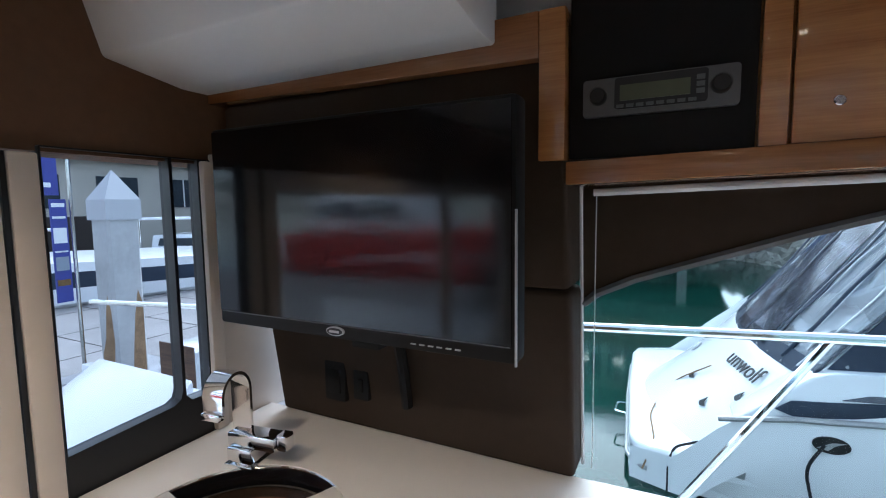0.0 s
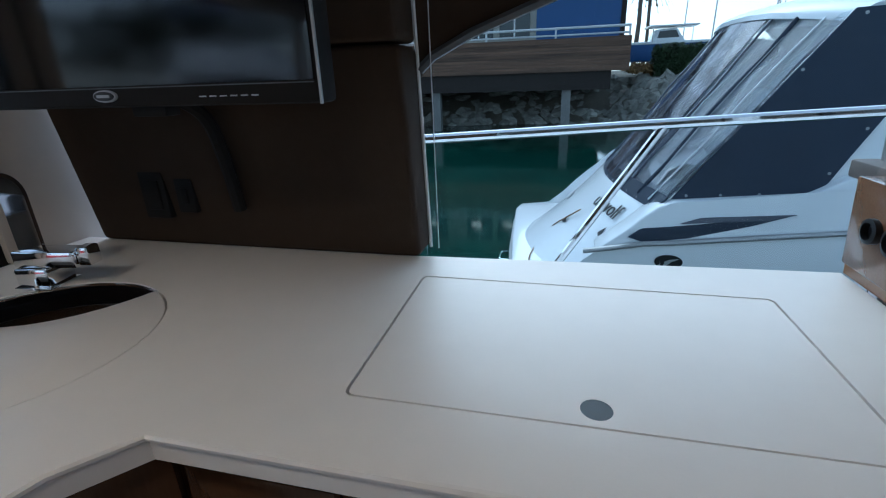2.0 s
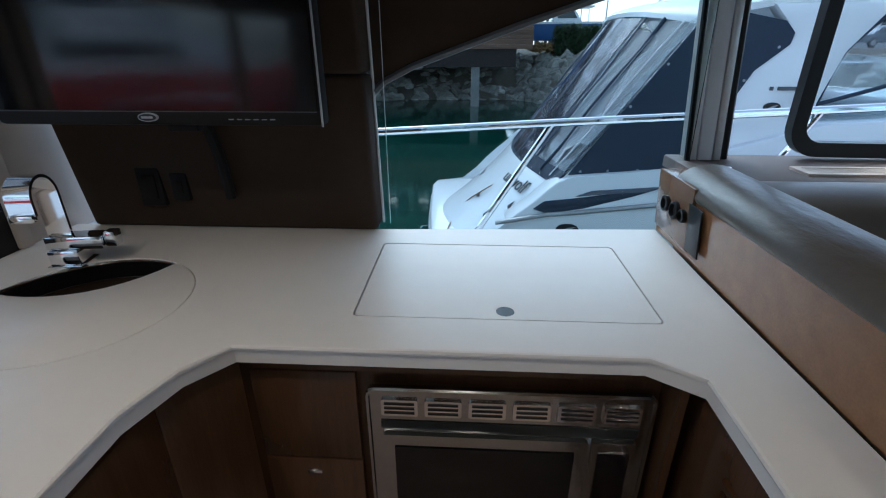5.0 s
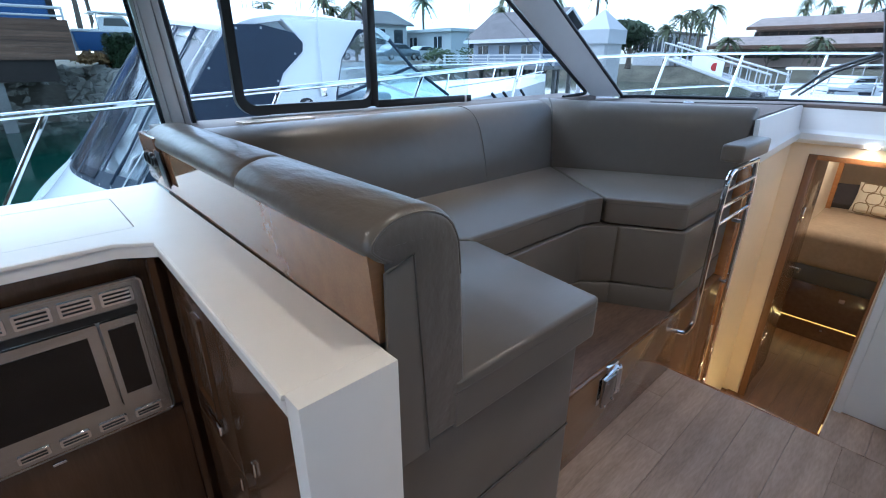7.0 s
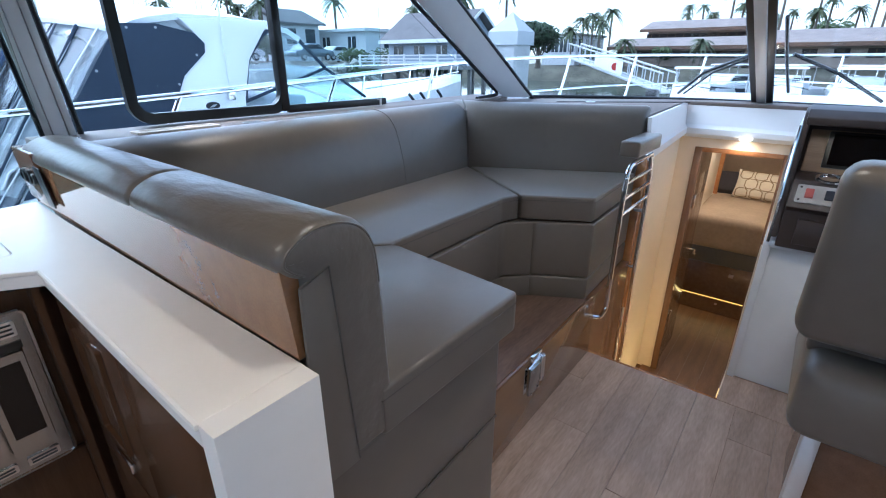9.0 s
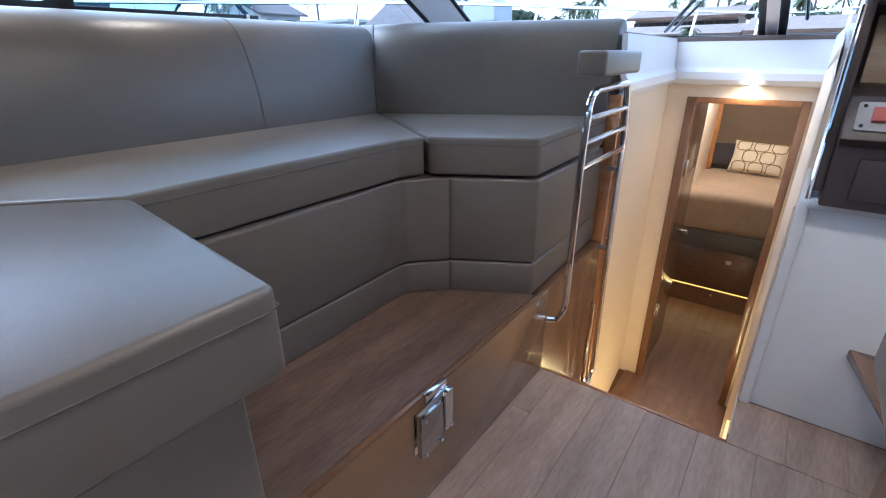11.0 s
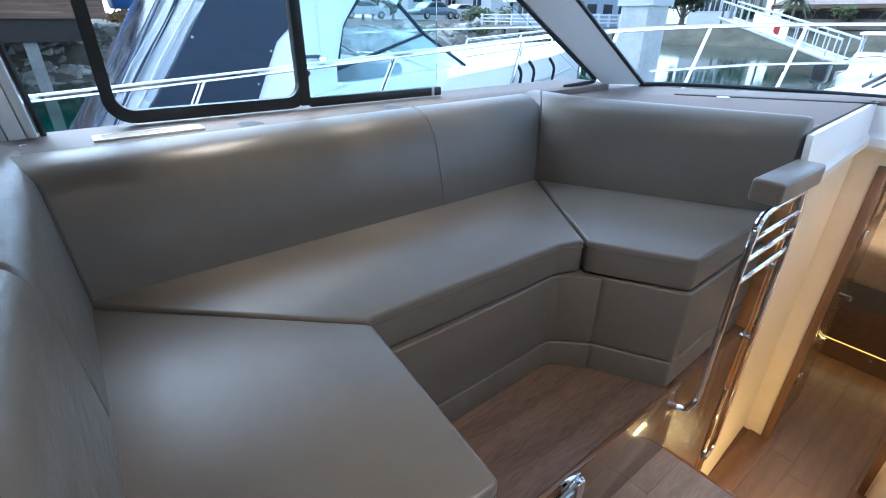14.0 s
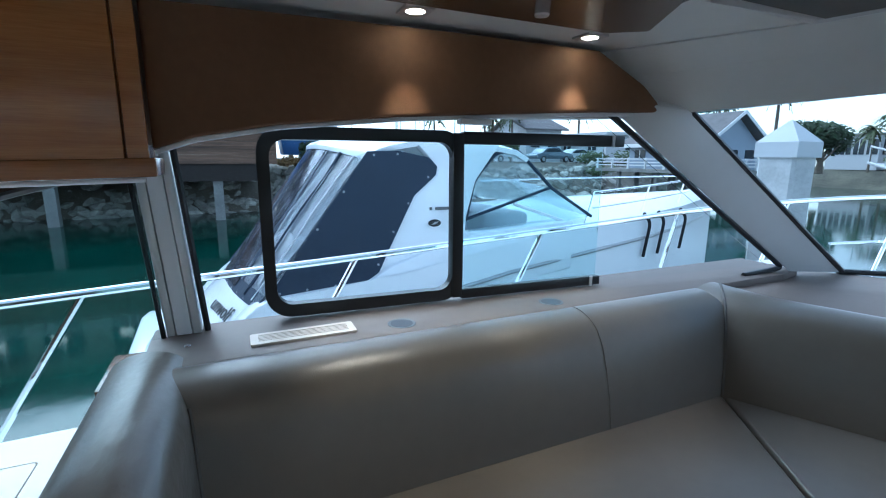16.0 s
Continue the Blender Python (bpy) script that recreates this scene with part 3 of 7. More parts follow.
part("badge", prism(ellipse(-0.385, 1.2785, 0.020, 0.0085, 24), "y", -0.2665, -0.261), SILVER_PLASTIC, tv, "oval silver badge")
part("badge_face", prism(ellipse(-0.385, 1.2785, 0.0175, 0.0065, 24), "y", -0.268, -0.2655), BLACK, tv)
part("badge_mark", box(-0.396, -0.374, -0.2692, -0.2675, 1.2765, 1.2805), SILVER_PLASTIC, tv)
for i in range(6):
    part("button", box(-0.225 + i * 0.0165, -0.2155 + i * 0.0165, -0.2645, -0.26, 1.274, 1.2758), SILVER_PLASTIC, tv)
part("lower_bead", box(-0.69, -0.05, -0.2635, -0.258, 1.2885, 1.2900), GREY_PLASTIC, tv)
part("top_bead", box(-0.68, -0.06, -0.2635, -0.258, 1.6535, 1.6555), GREY_PLASTIC, tv)
part("wall_arm", box(-0.42, -0.30, -0.22, -0.05, 1.40, 1.52, r=0.01), BLACK, tv)
# Dark clip under the casing, by the wall arm.
part("arm_clip", box(-0.36, -0.30, -0.25, -0.22, 1.248, 1.264, r=0.003), BLACK_MATT, tv)

# overhead locker with radio
lk = thing("overhead_locker", "glossy cherry wood overhead locker with a black radio panel", "locker")
part("carcass", box(0.0, 0.872, -0.092, 0.02, 1.582, 1.945), CHERRY, lk)
part("bottom_rail", slab([(-0.002, -0.118, 1.538), (0.888, -0.118, 1.562), (0.888, 0.02, 1.562), (-0.002, 0.02, 1.538)], (0, 0, 0.040), 0.004), CHERRY_LONG, lk, "overhanging wooden rail")
part("radio_panel", box(0.002, 0.268, -0.104, -0.092, 1.582, 1.945, r=0.002), BLACK_MATT, lk, "matt black panel")
part("stile", box(0.271, 0.306, -0.110, -0.092, 1.582, 1.945, r=0.003), CHERRY, lk)
d = part("door", box(0.310, 0.832, -0.112, -0.094, 1.582, 1.945, r=0.003), CHERRY, lk)
part("knob", disc((0.36, -0.118, 1.64), 0.007, 0.012, "y"), CHROME, d, "small chrome push knob")
part("knob", disc((0.60, -0.118, 1.80), 0.005, 0.012, "y"), CHROME, d)
part("stile", box(0.836, 0.876, -0.110, -0.092, 1.582, 1.945, r=0.003), CHERRY, lk)
rad = thing("marine_radio", "silver and black marine car radio with a dim green display", "radio")
part("faceplate", prism(rounded(0.026, 0.246, 1.647, 1.706, 0.006), "y", -0.117, -0.103, r=0.0), RADIO_GREY, rad)
part("inset", prism(rounded(0.075, 0.205, 1.655, 1.704, 0.005), "y", -0.120, -0.116), BLACK, rad)
part("display", box(0.083, 0.182, -0.1215, -0.119, 1.668, 1.692), LCD, rad, "unlit green display")
for x in (0.050, 0.222):
    part("dial", lathe([(0.014, 0), (0.013, -0.012), (0.011, -0.015)], (x, -0.117, 1.678), 20, "y"), BLACK, rad)
for i in range(8):
    part("key", box(0.078 + i * 0.0145, 0.089 + i * 0.0145, -0.1212, -0.1195, 1.6575, 1.6625), GREY_PLASTIC, rad)
for i in range(3):
    part("key", box(0.190, 0.201, -0.1212, -0.1195, 1.668 + i * 0.010, 1.675 + i * 0.010), GREY_PLASTIC, rad)
rb = thing("roller_blind", "rolled-up white window blind under the locker", "blind")
part("roll", tube([(0.028, 0.0, 1.527), (0.85, 0.0, 1.552)], 0.007, 10), WHITE, rb)
part("pull_cord", tube([(0.03, 0.02, 1.52), (0.026, 0.05, 0.95)], 0.0012, 5), WHITE, rb)

# ---- galley ----
SINK, SR = (-0.518, -0.415), 0.209
p1, p2 = Vector((-0.722, -0.385)), Vector((-0.432, -0.224))
a1, a2 = math.atan2(p1.y - SINK[1], p1.x - SINK[0]), math.atan2(p2.y - SINK[1], p2.x - SINK[0])
a1 += 2 * math.pi if a1 < a2 else 0
arc_out = [(SINK[0] + SR * math.cos(a2 + (a1 - a2) * i / 16), SINK[1] + SR * math.sin(a2 + (a1 - a2) * i / 16)) for i in range(17)]
ctl = Vector((-0.501, -0.432))
arc_in = [tuple((1 - f) ** 2 * Vector(arc_out[-1]) + 2 * f * (1 - f) * ctl + f * f * Vector(arc_out[0])) for f in [i / 10 for i in range(1, 10)]]
full_circle = ellipse(*SINK, SR, SR, 56)
rest_arc = [(SINK[0] + SR * math.cos(a1 + (a2 + 2 * math.pi - a1) * i / 30), SINK[1] + SR * math.sin(a1 + (a2 + 2 * math.pi - a1) * i / 30)) for i in range(31)]
top_line = [(-0.862, 0.012), (-0.862, -1.0), (-0.235, -1.0), (-0.235, -0.70), (-0.205, -0.60), (-0.150, -0.533), (0.538, -0.533), (0.612, -0.584), (0.602, -1.283),
            (0.753, -1.283), (0.748, -0.25), (0.752, 0.046), (0.0, 0.012)]
hob = rounded(0.030, 0.601, -0.434, -0.084, 0.012, 3)
ct = thing("counter_top", "white solid-surface galley counter wrapping round the corner", "counter")
part("slab", prism(top_line, "z", 0.908, Z_TOP, holes=(full_circle, hob)), WHITE_TOP, ct)
part("front_edge", tube([(x, y, 0.94) for x, y in top_line[1:10]], 0.0055, 8), WHITE_TOP, ct)
part("end_panel", box(0.602, 0.753, -1.322, -1.2832, 0.0, Z_TOP, r=0.0012), WHITE_TOP, ct, "white waterfall end")
part("under_ring", prism(ellipse(*SINK, SR + 0.02, SR + 0.02, 40), "z", 0.880, 0.905, holes=(arc_out + arc_in,)), GROOVE, ct)
part("under_hob", box(0.02, 0.61, -0.445, -0.07, 0.880, 0.905), BLACK, ct)
lid_line = [(SINK[0] + (x - SINK[0]) * 0.988, SINK[1] + (y - SINK[1]) * 0.988) for x, y in rest_arc] + [(x, y - 0.002) for x, y in reversed(arc_in)]
hl = thing("hob", "hob hidden under a flush white counter lid", "hob")
part("lid", prism(rounded(0.0335, 0.5975, -0.4305, -0.0875, 0.010, 3), "z", 0.906, Z_TOP - 0.0005, holes=(ellipse(0.316, -0.403, 0.0175, 0.0175, 24),)), WHITE_TOP, hl, "white lid with a finger hole")
# Black lining, with the black sheet below, paints the hole's inner shade.
part("finger_hole_dark", lathe([(0.0165, -0.03), (0.0175, -0.003), (0.0185, 0.0)], (0.316, -0.403, Z_TOP - 0.001), 24), BLACK, hl)
bowl = thing("sink_bowl", "polished steel round sink under its lid", "sink")
part("bowl", sheet([[(SINK[0] + r * math.cos(2 * math.pi * i / 40), SINK[1] + r * math.sin(2 * math.pi * i / 40), z) for i in range(40)] for r, z in
                    ((0.198, 0.902), (0.196, 0.86), (0.19, 0.80), (0.16, 0.775), (0.03, 0.77))], 0.002, close=True), BOWL_STEEL, bowl)
part("rim", tube([(x, y, 0.940) for x, y in arc_out], 0.003, 6), CHROME, bowl, "bright rim")
# Dark band over the white cut edge, standing for shade inside the sink.
part("liner", sheet([[(SINK[0] + (x - SINK[0]) * 0.994, SINK[1] + (y - SINK[1]) * 0.994, z) for x, y in arc_out] for z in (0.900, 0.938)], 0.001), BLACK_GLOSS, bowl, "dark band added for the shade below the rim")
part("drain", disc((SINK[0], SINK[1], 0.768), 0.032, 0.006), CHROME, bowl)
part("lid", prism(lid_line, "z", 0.906, Z_TOP - 0.0005, r=0.0015), WHITE_TOP, bowl, "round white lid covering most of the sink")
fa = thing("mixer_tap", "square chrome mixer tap with a flat arched spout", "tap", at=(-0.677, -0.235, Z_TOP))
fa.rotation_euler = (0, 0, radians(8))
fa.scale = (1.15, 1.15, 1.1)
part("base_block", box(-0.022, 0.034, -0.026, 0.026, 0.0, 0.0355, r=0.003), CHROME, fa)
part("foot_plate", box(-0.026, 0.038, -0.030, 0.030, 0.0, 0.004, r=0.001), CHROME, fa)
part("lever_arm", box(-0.024, 0.082, -0.020, 0.020, 0.036, 0.064, r=0.003), CHROME, fa, "flat chrome bar")
part("lever_tip", box(0.083, 0.104, -0.013, 0.013, 0.038, 0.070, r=0.003), CHROME, fa)
arch = [(0.0, 0.062), (0.0, 0.10), (0.0, 0.15)] + [(-0.037 + 0.037 * math.cos(math.pi * i / 16), 0.155 + 0.044 * math.sin(math.pi * i / 16)) for i in range(17)] + [(-0.074, 0.128)]
part("spout", sheet([[(-0.022, y, z), (-0.012, y, z), (0.012, y, z), (0.022, y, z)] for y, z in arch], 0.006), CHROME, fa, "flat arched chrome spout")
part("outlet", box(-0.020, 0.020, -0.082, -0.068, 0.118, 0.132, r=0.002), CHROME, fa)

# base cabinets
cab = thing("galley_cabinet", "brown gloss galley base cabinet round the microwave", "cabinet")
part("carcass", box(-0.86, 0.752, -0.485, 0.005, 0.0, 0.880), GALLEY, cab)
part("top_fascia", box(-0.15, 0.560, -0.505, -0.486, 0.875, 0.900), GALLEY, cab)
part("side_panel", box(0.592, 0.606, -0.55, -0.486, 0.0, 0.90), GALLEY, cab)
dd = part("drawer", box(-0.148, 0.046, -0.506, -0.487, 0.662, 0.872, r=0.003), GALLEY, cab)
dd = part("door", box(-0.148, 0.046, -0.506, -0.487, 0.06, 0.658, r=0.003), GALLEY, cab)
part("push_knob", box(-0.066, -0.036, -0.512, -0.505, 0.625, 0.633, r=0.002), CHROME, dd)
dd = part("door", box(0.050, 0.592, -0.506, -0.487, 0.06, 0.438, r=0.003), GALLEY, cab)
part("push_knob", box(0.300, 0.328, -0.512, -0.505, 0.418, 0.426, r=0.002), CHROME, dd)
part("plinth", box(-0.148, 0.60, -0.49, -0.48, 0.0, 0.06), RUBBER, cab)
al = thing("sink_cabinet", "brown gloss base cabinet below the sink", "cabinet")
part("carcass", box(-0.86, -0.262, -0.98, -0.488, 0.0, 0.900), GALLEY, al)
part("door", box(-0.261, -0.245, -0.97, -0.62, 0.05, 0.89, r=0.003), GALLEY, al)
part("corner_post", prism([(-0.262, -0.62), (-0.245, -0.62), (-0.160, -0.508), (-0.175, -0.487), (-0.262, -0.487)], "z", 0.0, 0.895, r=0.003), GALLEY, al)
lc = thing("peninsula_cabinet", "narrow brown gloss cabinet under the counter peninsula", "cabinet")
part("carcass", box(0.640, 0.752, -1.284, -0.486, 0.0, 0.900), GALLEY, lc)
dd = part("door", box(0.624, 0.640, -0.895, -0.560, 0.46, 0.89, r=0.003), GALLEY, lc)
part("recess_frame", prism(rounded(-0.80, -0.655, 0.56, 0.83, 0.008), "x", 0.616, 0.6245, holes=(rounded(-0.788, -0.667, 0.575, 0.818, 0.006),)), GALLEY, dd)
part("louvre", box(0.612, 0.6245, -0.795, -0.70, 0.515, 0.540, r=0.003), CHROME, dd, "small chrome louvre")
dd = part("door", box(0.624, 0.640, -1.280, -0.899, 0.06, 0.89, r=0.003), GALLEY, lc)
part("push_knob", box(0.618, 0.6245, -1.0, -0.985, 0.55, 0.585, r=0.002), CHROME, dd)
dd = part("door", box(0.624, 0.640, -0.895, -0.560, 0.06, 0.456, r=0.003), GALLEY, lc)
part("push_knob", box(0.618, 0.6245, -0.87, -0.858, 0.40, 0.435, r=0.002), CHROME, dd)

mw = thing("microwave_oven", "built-in stainless steel microwave oven with a louvred surround", "microwave")
part("surround", prism(rounded(0.068, 0.574, 0.452, 0.850, 0.010, 3), "y", -0.522, -0.5065, r=0.0, holes=(rounded(0.095, 0.548, 0.520, 0.775, 0.004, 2),)), STEEL, mw)
part("surround_lip", tube([(x, -0.520, z) for x, z in rounded(0.070, 0.572, 0.454, 0.848, 0.012, 3)], 0.005, 6, closed=True), STEEL, mw)
for i in range(6):
    x = 0.094 + i * 0.078
    part("louvre", prism(rounded(x, x + 0.066, 0.796, 0.832, 0.004, 2), "y", -0.527, -0.521), CHROME, mw)
    for k in range(3):
        part("slot", box(x + 0.006, x + 0.060, -0.5285, -0.5265, 0.802 + k * 0.010, 0.806 + k * 0.010), BLACK, mw)
    if i > 1:
        part("louvre", prism(rounded(x, x + 0.060, 0.470, 0.492, 0.004, 2), "y", -0.527, -0.521), CHROME, mw)
        for k in range(2):
            part("slot", box(x + 0.006, x + 0.054, -0.5285, -0.5265, 0.475 + k * 0.008, 0.478 + k * 0.008), BLACK, mw)
part("body_front", box(0.096, 0.547, -0.530, -0.500, 0.521, 0.765, r=0.002), STEEL, mw)
part("shadow_gap", box(0.092, 0.551, -0.5245, -0.5225, 0.765, 0.782), BLACK, mw)
dw = part("door", prism(rounded(0.098, 0.462, 0.512, 0.764, 0.004, 2), "y", -0.540, -0.530), STEEL, mw)
part("door_window", box(0.118, 0.440, -0.5425, -0.539, 0.545, 0.738, r=0.0), SCREEN, dw, "dark glass window")
part("control_panel", prism(rounded(0.468, 0.545, 0.516, 0.764, 0.004, 2), "y", -0.540, -0.530), STEEL, mw)
part("keypad", box(0.480, 0.536, -0.5425, -0.539, 0.560, 0.742), SCREEN, mw, "dark keypad")
part("knob", disc((0.125, -0.527, 0.478), 0.004, 0.006, "y"), BLACK, mw)

# ---- saloon sofa ----
bp = thing("sofa_back_board", "brown gloss wooden board between counter and sofa", "board", kind="structure")
part("board", prism([(0.755, Z_TOP + 0.001), (0.742, 1.10), (0.80, 1.10), (0.785, Z_TOP + 0.001)], "y", -1.274, 0.045), BOARD, bp)
sp = thing("socket_plate", "wooden block with black twelve-volt sockets above the counter", "socket")
part("block", prism([(0.744, 0.968), (0.734, 1.118), (0.80, 1.118), (0.80, 0.968)], "y", -0.16, 0.04, r=0.003), WALNUT, sp)
part("plate", prism([(0.745, 0.975), (0.735, 1.085), (0.731, 1.085), (0.741, 0.975)], "y", -0.215, -0.155, r=0.0012), BLACK, sp)
for y, r in ((-0.03, 0.020), (-0.085, 0.022), (-0.128, 0.016)):
    part("socket", lathe([(r, 0), (r, -0.012), (r * 0.7, -0.014), (r * 0.65, -0.004)], (0.741, y, 1.045), 20, "x"), BLACK, sp)

sofa = thing("corner_sofa", "U-shaped grey-brown leather corner sofa round a raised footwell", "sofa")
A_OUT = [(0.90, -1.288), (1.368, -1.292), (1.384, -1.285), (1.43, -0.83), (1.418, -0.812), (0.90, -0.335)]
M_OUT = [(0.92, -0.335), (1.424, -0.808), (1.442, -0.802), (1.80, -0.806), (2.10, -0.808), (2.165, -0.832), (2.180, -0.842), (2.52, -0.335), (2.52, -0.20), (0.92, -0.20)]
B_OUT = [(2.528, -0.338), (2.190, -0.850), (2.196, -0.872), (2.225, -0.925), (2.330, -1.112), (2.345, -1.122), (2.93, -1.104), (2.94, -1.00), (2.66, -0.30)]


def cushion(name, outline, z0, z1, r, label=""):
    ob = part(name, prism(outline, "z", z0, z1, r=r, seg=4), LEATHER, sofa, label)
    pipe = [(x, y, z1 - r * 0.27) for x, y in inset(outline, r * 0.27)]
    part("piping", tube(pipe, 0.0036, 6, closed=True), LEATHER, ob)
    seam = [(x, y, z1 - r * 1.05) for x, y in inset(outline, -0.0004)]
    part("stitch_seam", tube(seam, 0.0013, 5, closed=True), LEATHER_SEAM, ob)
    return ob


def inset(outline, d):
    """The outline drawn in by d."""
    out, k = [], len(outline)
    area = sum(outline[i][0] * outline[(i + 1) % k][1] - outline[(i + 1) % k][0] * outline[i][1] for i in range(k))
    s = 1 if area > 0 else -1
    for i in range(k):
        a, b, c = Vector(outline[i - 1]), Vector(outline[i]), Vector(outline[(i + 1) % k])
        n1, n2 = Vector((-(b - a).y, (b - a).x)).normalized(), Vector((-(c - b).y, (c - b).x)).normalized()
        n = (n1 + n2).normalized()
        out.append(tuple(b + n * s * d / max(0.5, n.dot(n1))))
    return out


def smooth_line(pts, n=4):
    """A rounder copy of an open profile, through all its points."""
    out, k = [], len(pts)
    for i in range(k - 1):
        p0, p1, p2, p3 = (Vector(pts[max(0, min(k - 1, j))]) for j in (i - 1, i, i + 1, i + 2))
        for f in [j / n for j in range(n)]:
            out.append(tuple(0.5 * (2 * p1 + (p2 - p0) * f + (2 * p0 - 5 * p1 + 4 * p2 - p3) * f * f + (3 * p1 - p0 - 3 * p2 + p3) * f ** 3)))
    return out + [tuple(pts[-1])]


cushion("seat_cushion", A_OUT, 0.698, 0.806, 0.024)
cushion("seat_cushion", M_OUT, 0.6955, 0.806, 0.022)
cushion("seat_cushion", B_OUT, 0.698, 0.806, 0.020)
part("base_end", prism([(0.755, -1.270), (1.338, -1.270), (1.383, -0.86), (1.35, -0.825), (0.90, -0.40), (0.755, -0.40)], "z", 0.0, 0.428, r=0.008, seg=3), LEATHER, sofa)
part("base_end", prism([(0.755, -1.270), (1.338, -1.270), (1.383, -0.86), (1.35, -0.825), (0.90, -0.40), (0.755, -0.40)], "z", 0.431, 0.690, r=0.008, seg=3), LEATHER, sofa)
BASE = [(1.30, -0.815), (1.70, -0.818), (2.085, -0.808), (2.118, -0.816), (2.212, -0.908), (2.212, -0.30), (1.30, -0.30)]
part("base_front", prism(BASE, "z", Z_PLAT, 0.428, r=0.007, seg=3), LEATHER, sofa)
part("base_front", prism(BASE, "z", 0.431, 0.690, r=0.007, seg=3), LEATHER, sofa)
BLOCK = [(2.216, -0.912), (2.338, -1.130), (2.925, -1.112), (2.925, -0.95), (2.66, -0.30), (2.216, -0.30)]
part("base_block", prism(BLOCK, "z", Z_PLAT - 0.005, 0.428, r=0.009, seg=3), LEATHER, sofa)
part("base_block", prism(BLOCK, "z", 0.431, 0.690, r=0.009, seg=3), LEATHER, sofa)
roll = [(0.768, 0.70)] + smooth_line([(0.768, 1.070), (0.752, 1.080), (0.737, 1.098), (0.746, 1.122), (0.775, 1.140), (0.81, 1.147), (0.85, 1.143), (0.885, 1.126), (0.908, 1.095), (0.918, 1.05), (0.928, 0.90)]) + [(0.938, 0.70)]
for y0, y1 in ((-1.286, -0.80), (-0.797, -0.04)):
    rows_ = [[(x, y, z) for x, z in inset(roll, d)] for y, d in ((y0, 0.016), (y0 + 0.003, 0.009), (y0 + 0.009, 0.003), (y0 + 0.020, 0.0), (y1 - 0.006, 0.0), (y1 - 0.002, 0.003), (y1, 0.006))]
    rb2 = loft(rows_, None, True)
    rb2.verts.ensure_lookup_table()
    for k0 in (0, len(rb2.verts) - len(roll)):
        rb2.faces.new([rb2.verts[k0 + i] for i in range(len(roll))])
    part("backrest", rb2, LEATHER_ROLL, sofa)
part("backrest_gusset", prism([(0.757, 0.695), (0.838, 0.695), (0.812, 1.080), (0.762, 1.062)], "y", -1.2885, -1.281, r=0.002), LEATHER, sofa)
part("end_piping", tube([(x, -1.2825, z) for x, z in inset(roll, 0.009)[1:-1] if z > 1.0], 0.0022, 6), LEATHER, sofa)
part("end_piping", tube([(0.838, -1.2885, 0.70), (0.812, -1.2885, 1.080), (0.764, -1.2885, 1.063)], 0.0018, 5), LEATHER_SEAM, sofa)
side = smooth_line([(-0.335, 0.78), (-0.318, 0.90), (-0.285, 1.02), (-0.258, 1.075), (-0.222, 1.110), (-0.175, 1.128), (-0.13, 1.130), (-0.100, 1.115)]) + [(-0.095, 0.78)]
part("backrest", prism(side, "x", 0.86, 2.60), LEATHER, sofa)
fore = smooth_line([(2.515, 0.78), (2.532, 0.90), (2.565, 1.02), (2.592, 1.078), (2.63, 1.114), (2.68, 1.132), (2.735, 1.133), (2.772, 1.115)]) + [(2.785, 0.78)]
rows_ = []
for y, d in ((-0.105, 0), (-0.335, 0), (-0.55, 0), (-0.75, 0), (-0.95, 0), (-1.088, 0), (-1.100, 0.005), (-1.104, 0.012)):
    f = max(0.0, (-0.335 - y) / 0.745)
    rows_.append([(2.515 + 0.385 * f + (x - 2.515) * (1 - 0.48 * f), y, z) for x, z in inset(fore, d)])
b = loft(rows_, None, True)
b.verts.ensure_lookup_table()
b.faces.new([b.verts[len(b.verts) - len(fore) + i] for i in range(len(fore))])
part("backrest", b, LEATHER, sofa)
part("stitch_seam", tube([(2.017, y - 0.0015, z + 0.001) for y, z in side[:-5]], 0.0012, 5), LEATHER, sofa)

corner = [(x - 0.003, y - 0.003, (z + w) / 2 + 0.001) for (y, z), (x, w) in zip(side[:-4], fore[:-4])]
part("corner_seam", tube(corner, 0.005, 6), LEATHER_SEAM, sofa)


def across(profile, z):
    """The horizontal place of a rising profile at height z."""
    for (a, za), (b, zb) in zip(profile, profile[1:]):
        if min(za, zb) <= z <= max(za, zb) and zb != za:
            return a + (b - a) * (z - za) / (zb - za)
    return profile[0][0]


right = [p for p in reversed(roll) if p[0] > 0.86]
part("corner_seam", tube([(across(right, z) + 0.002, across(side[:-6], z) - 0.002, z) for z in [0.80 + 0.026 * i for i in range(12)]], 0.005, 6), LEATHER_SEAM, sofa)
part("base_shadow_line", tube([(0.76, -1.270, 0.4295), (1.338, -1.270, 0.4295), (1.383, -0.86, 0.4295)], 0.003, 5), LEATHER_SEAM, sofa)

# vent grille and cup holders in the ledge
vg = thing("air_vent", "cream plastic air vent with fine slats in the ledge", "vent")
part("frame", prism(rounded(1.045, 1.325, -0.045, 0.035, 0.006, 2), "z", 1.118, 1.126, holes=(rounded(1.065, 1.305, -0.030, 0.020, 0.004, 2),)), BEIGE, vg)
part("backing", box(1.06, 1.31, -0.035, 0.025, 1.1185, 1.1195), GREY_PLASTIC, vg)
for i in range(5):
    part("slat", box(1.065, 1.305, -0.027 + i * 0.0100, -0.021 + i * 0.0100, 1.1195, 1.1245), BEIGE, vg)
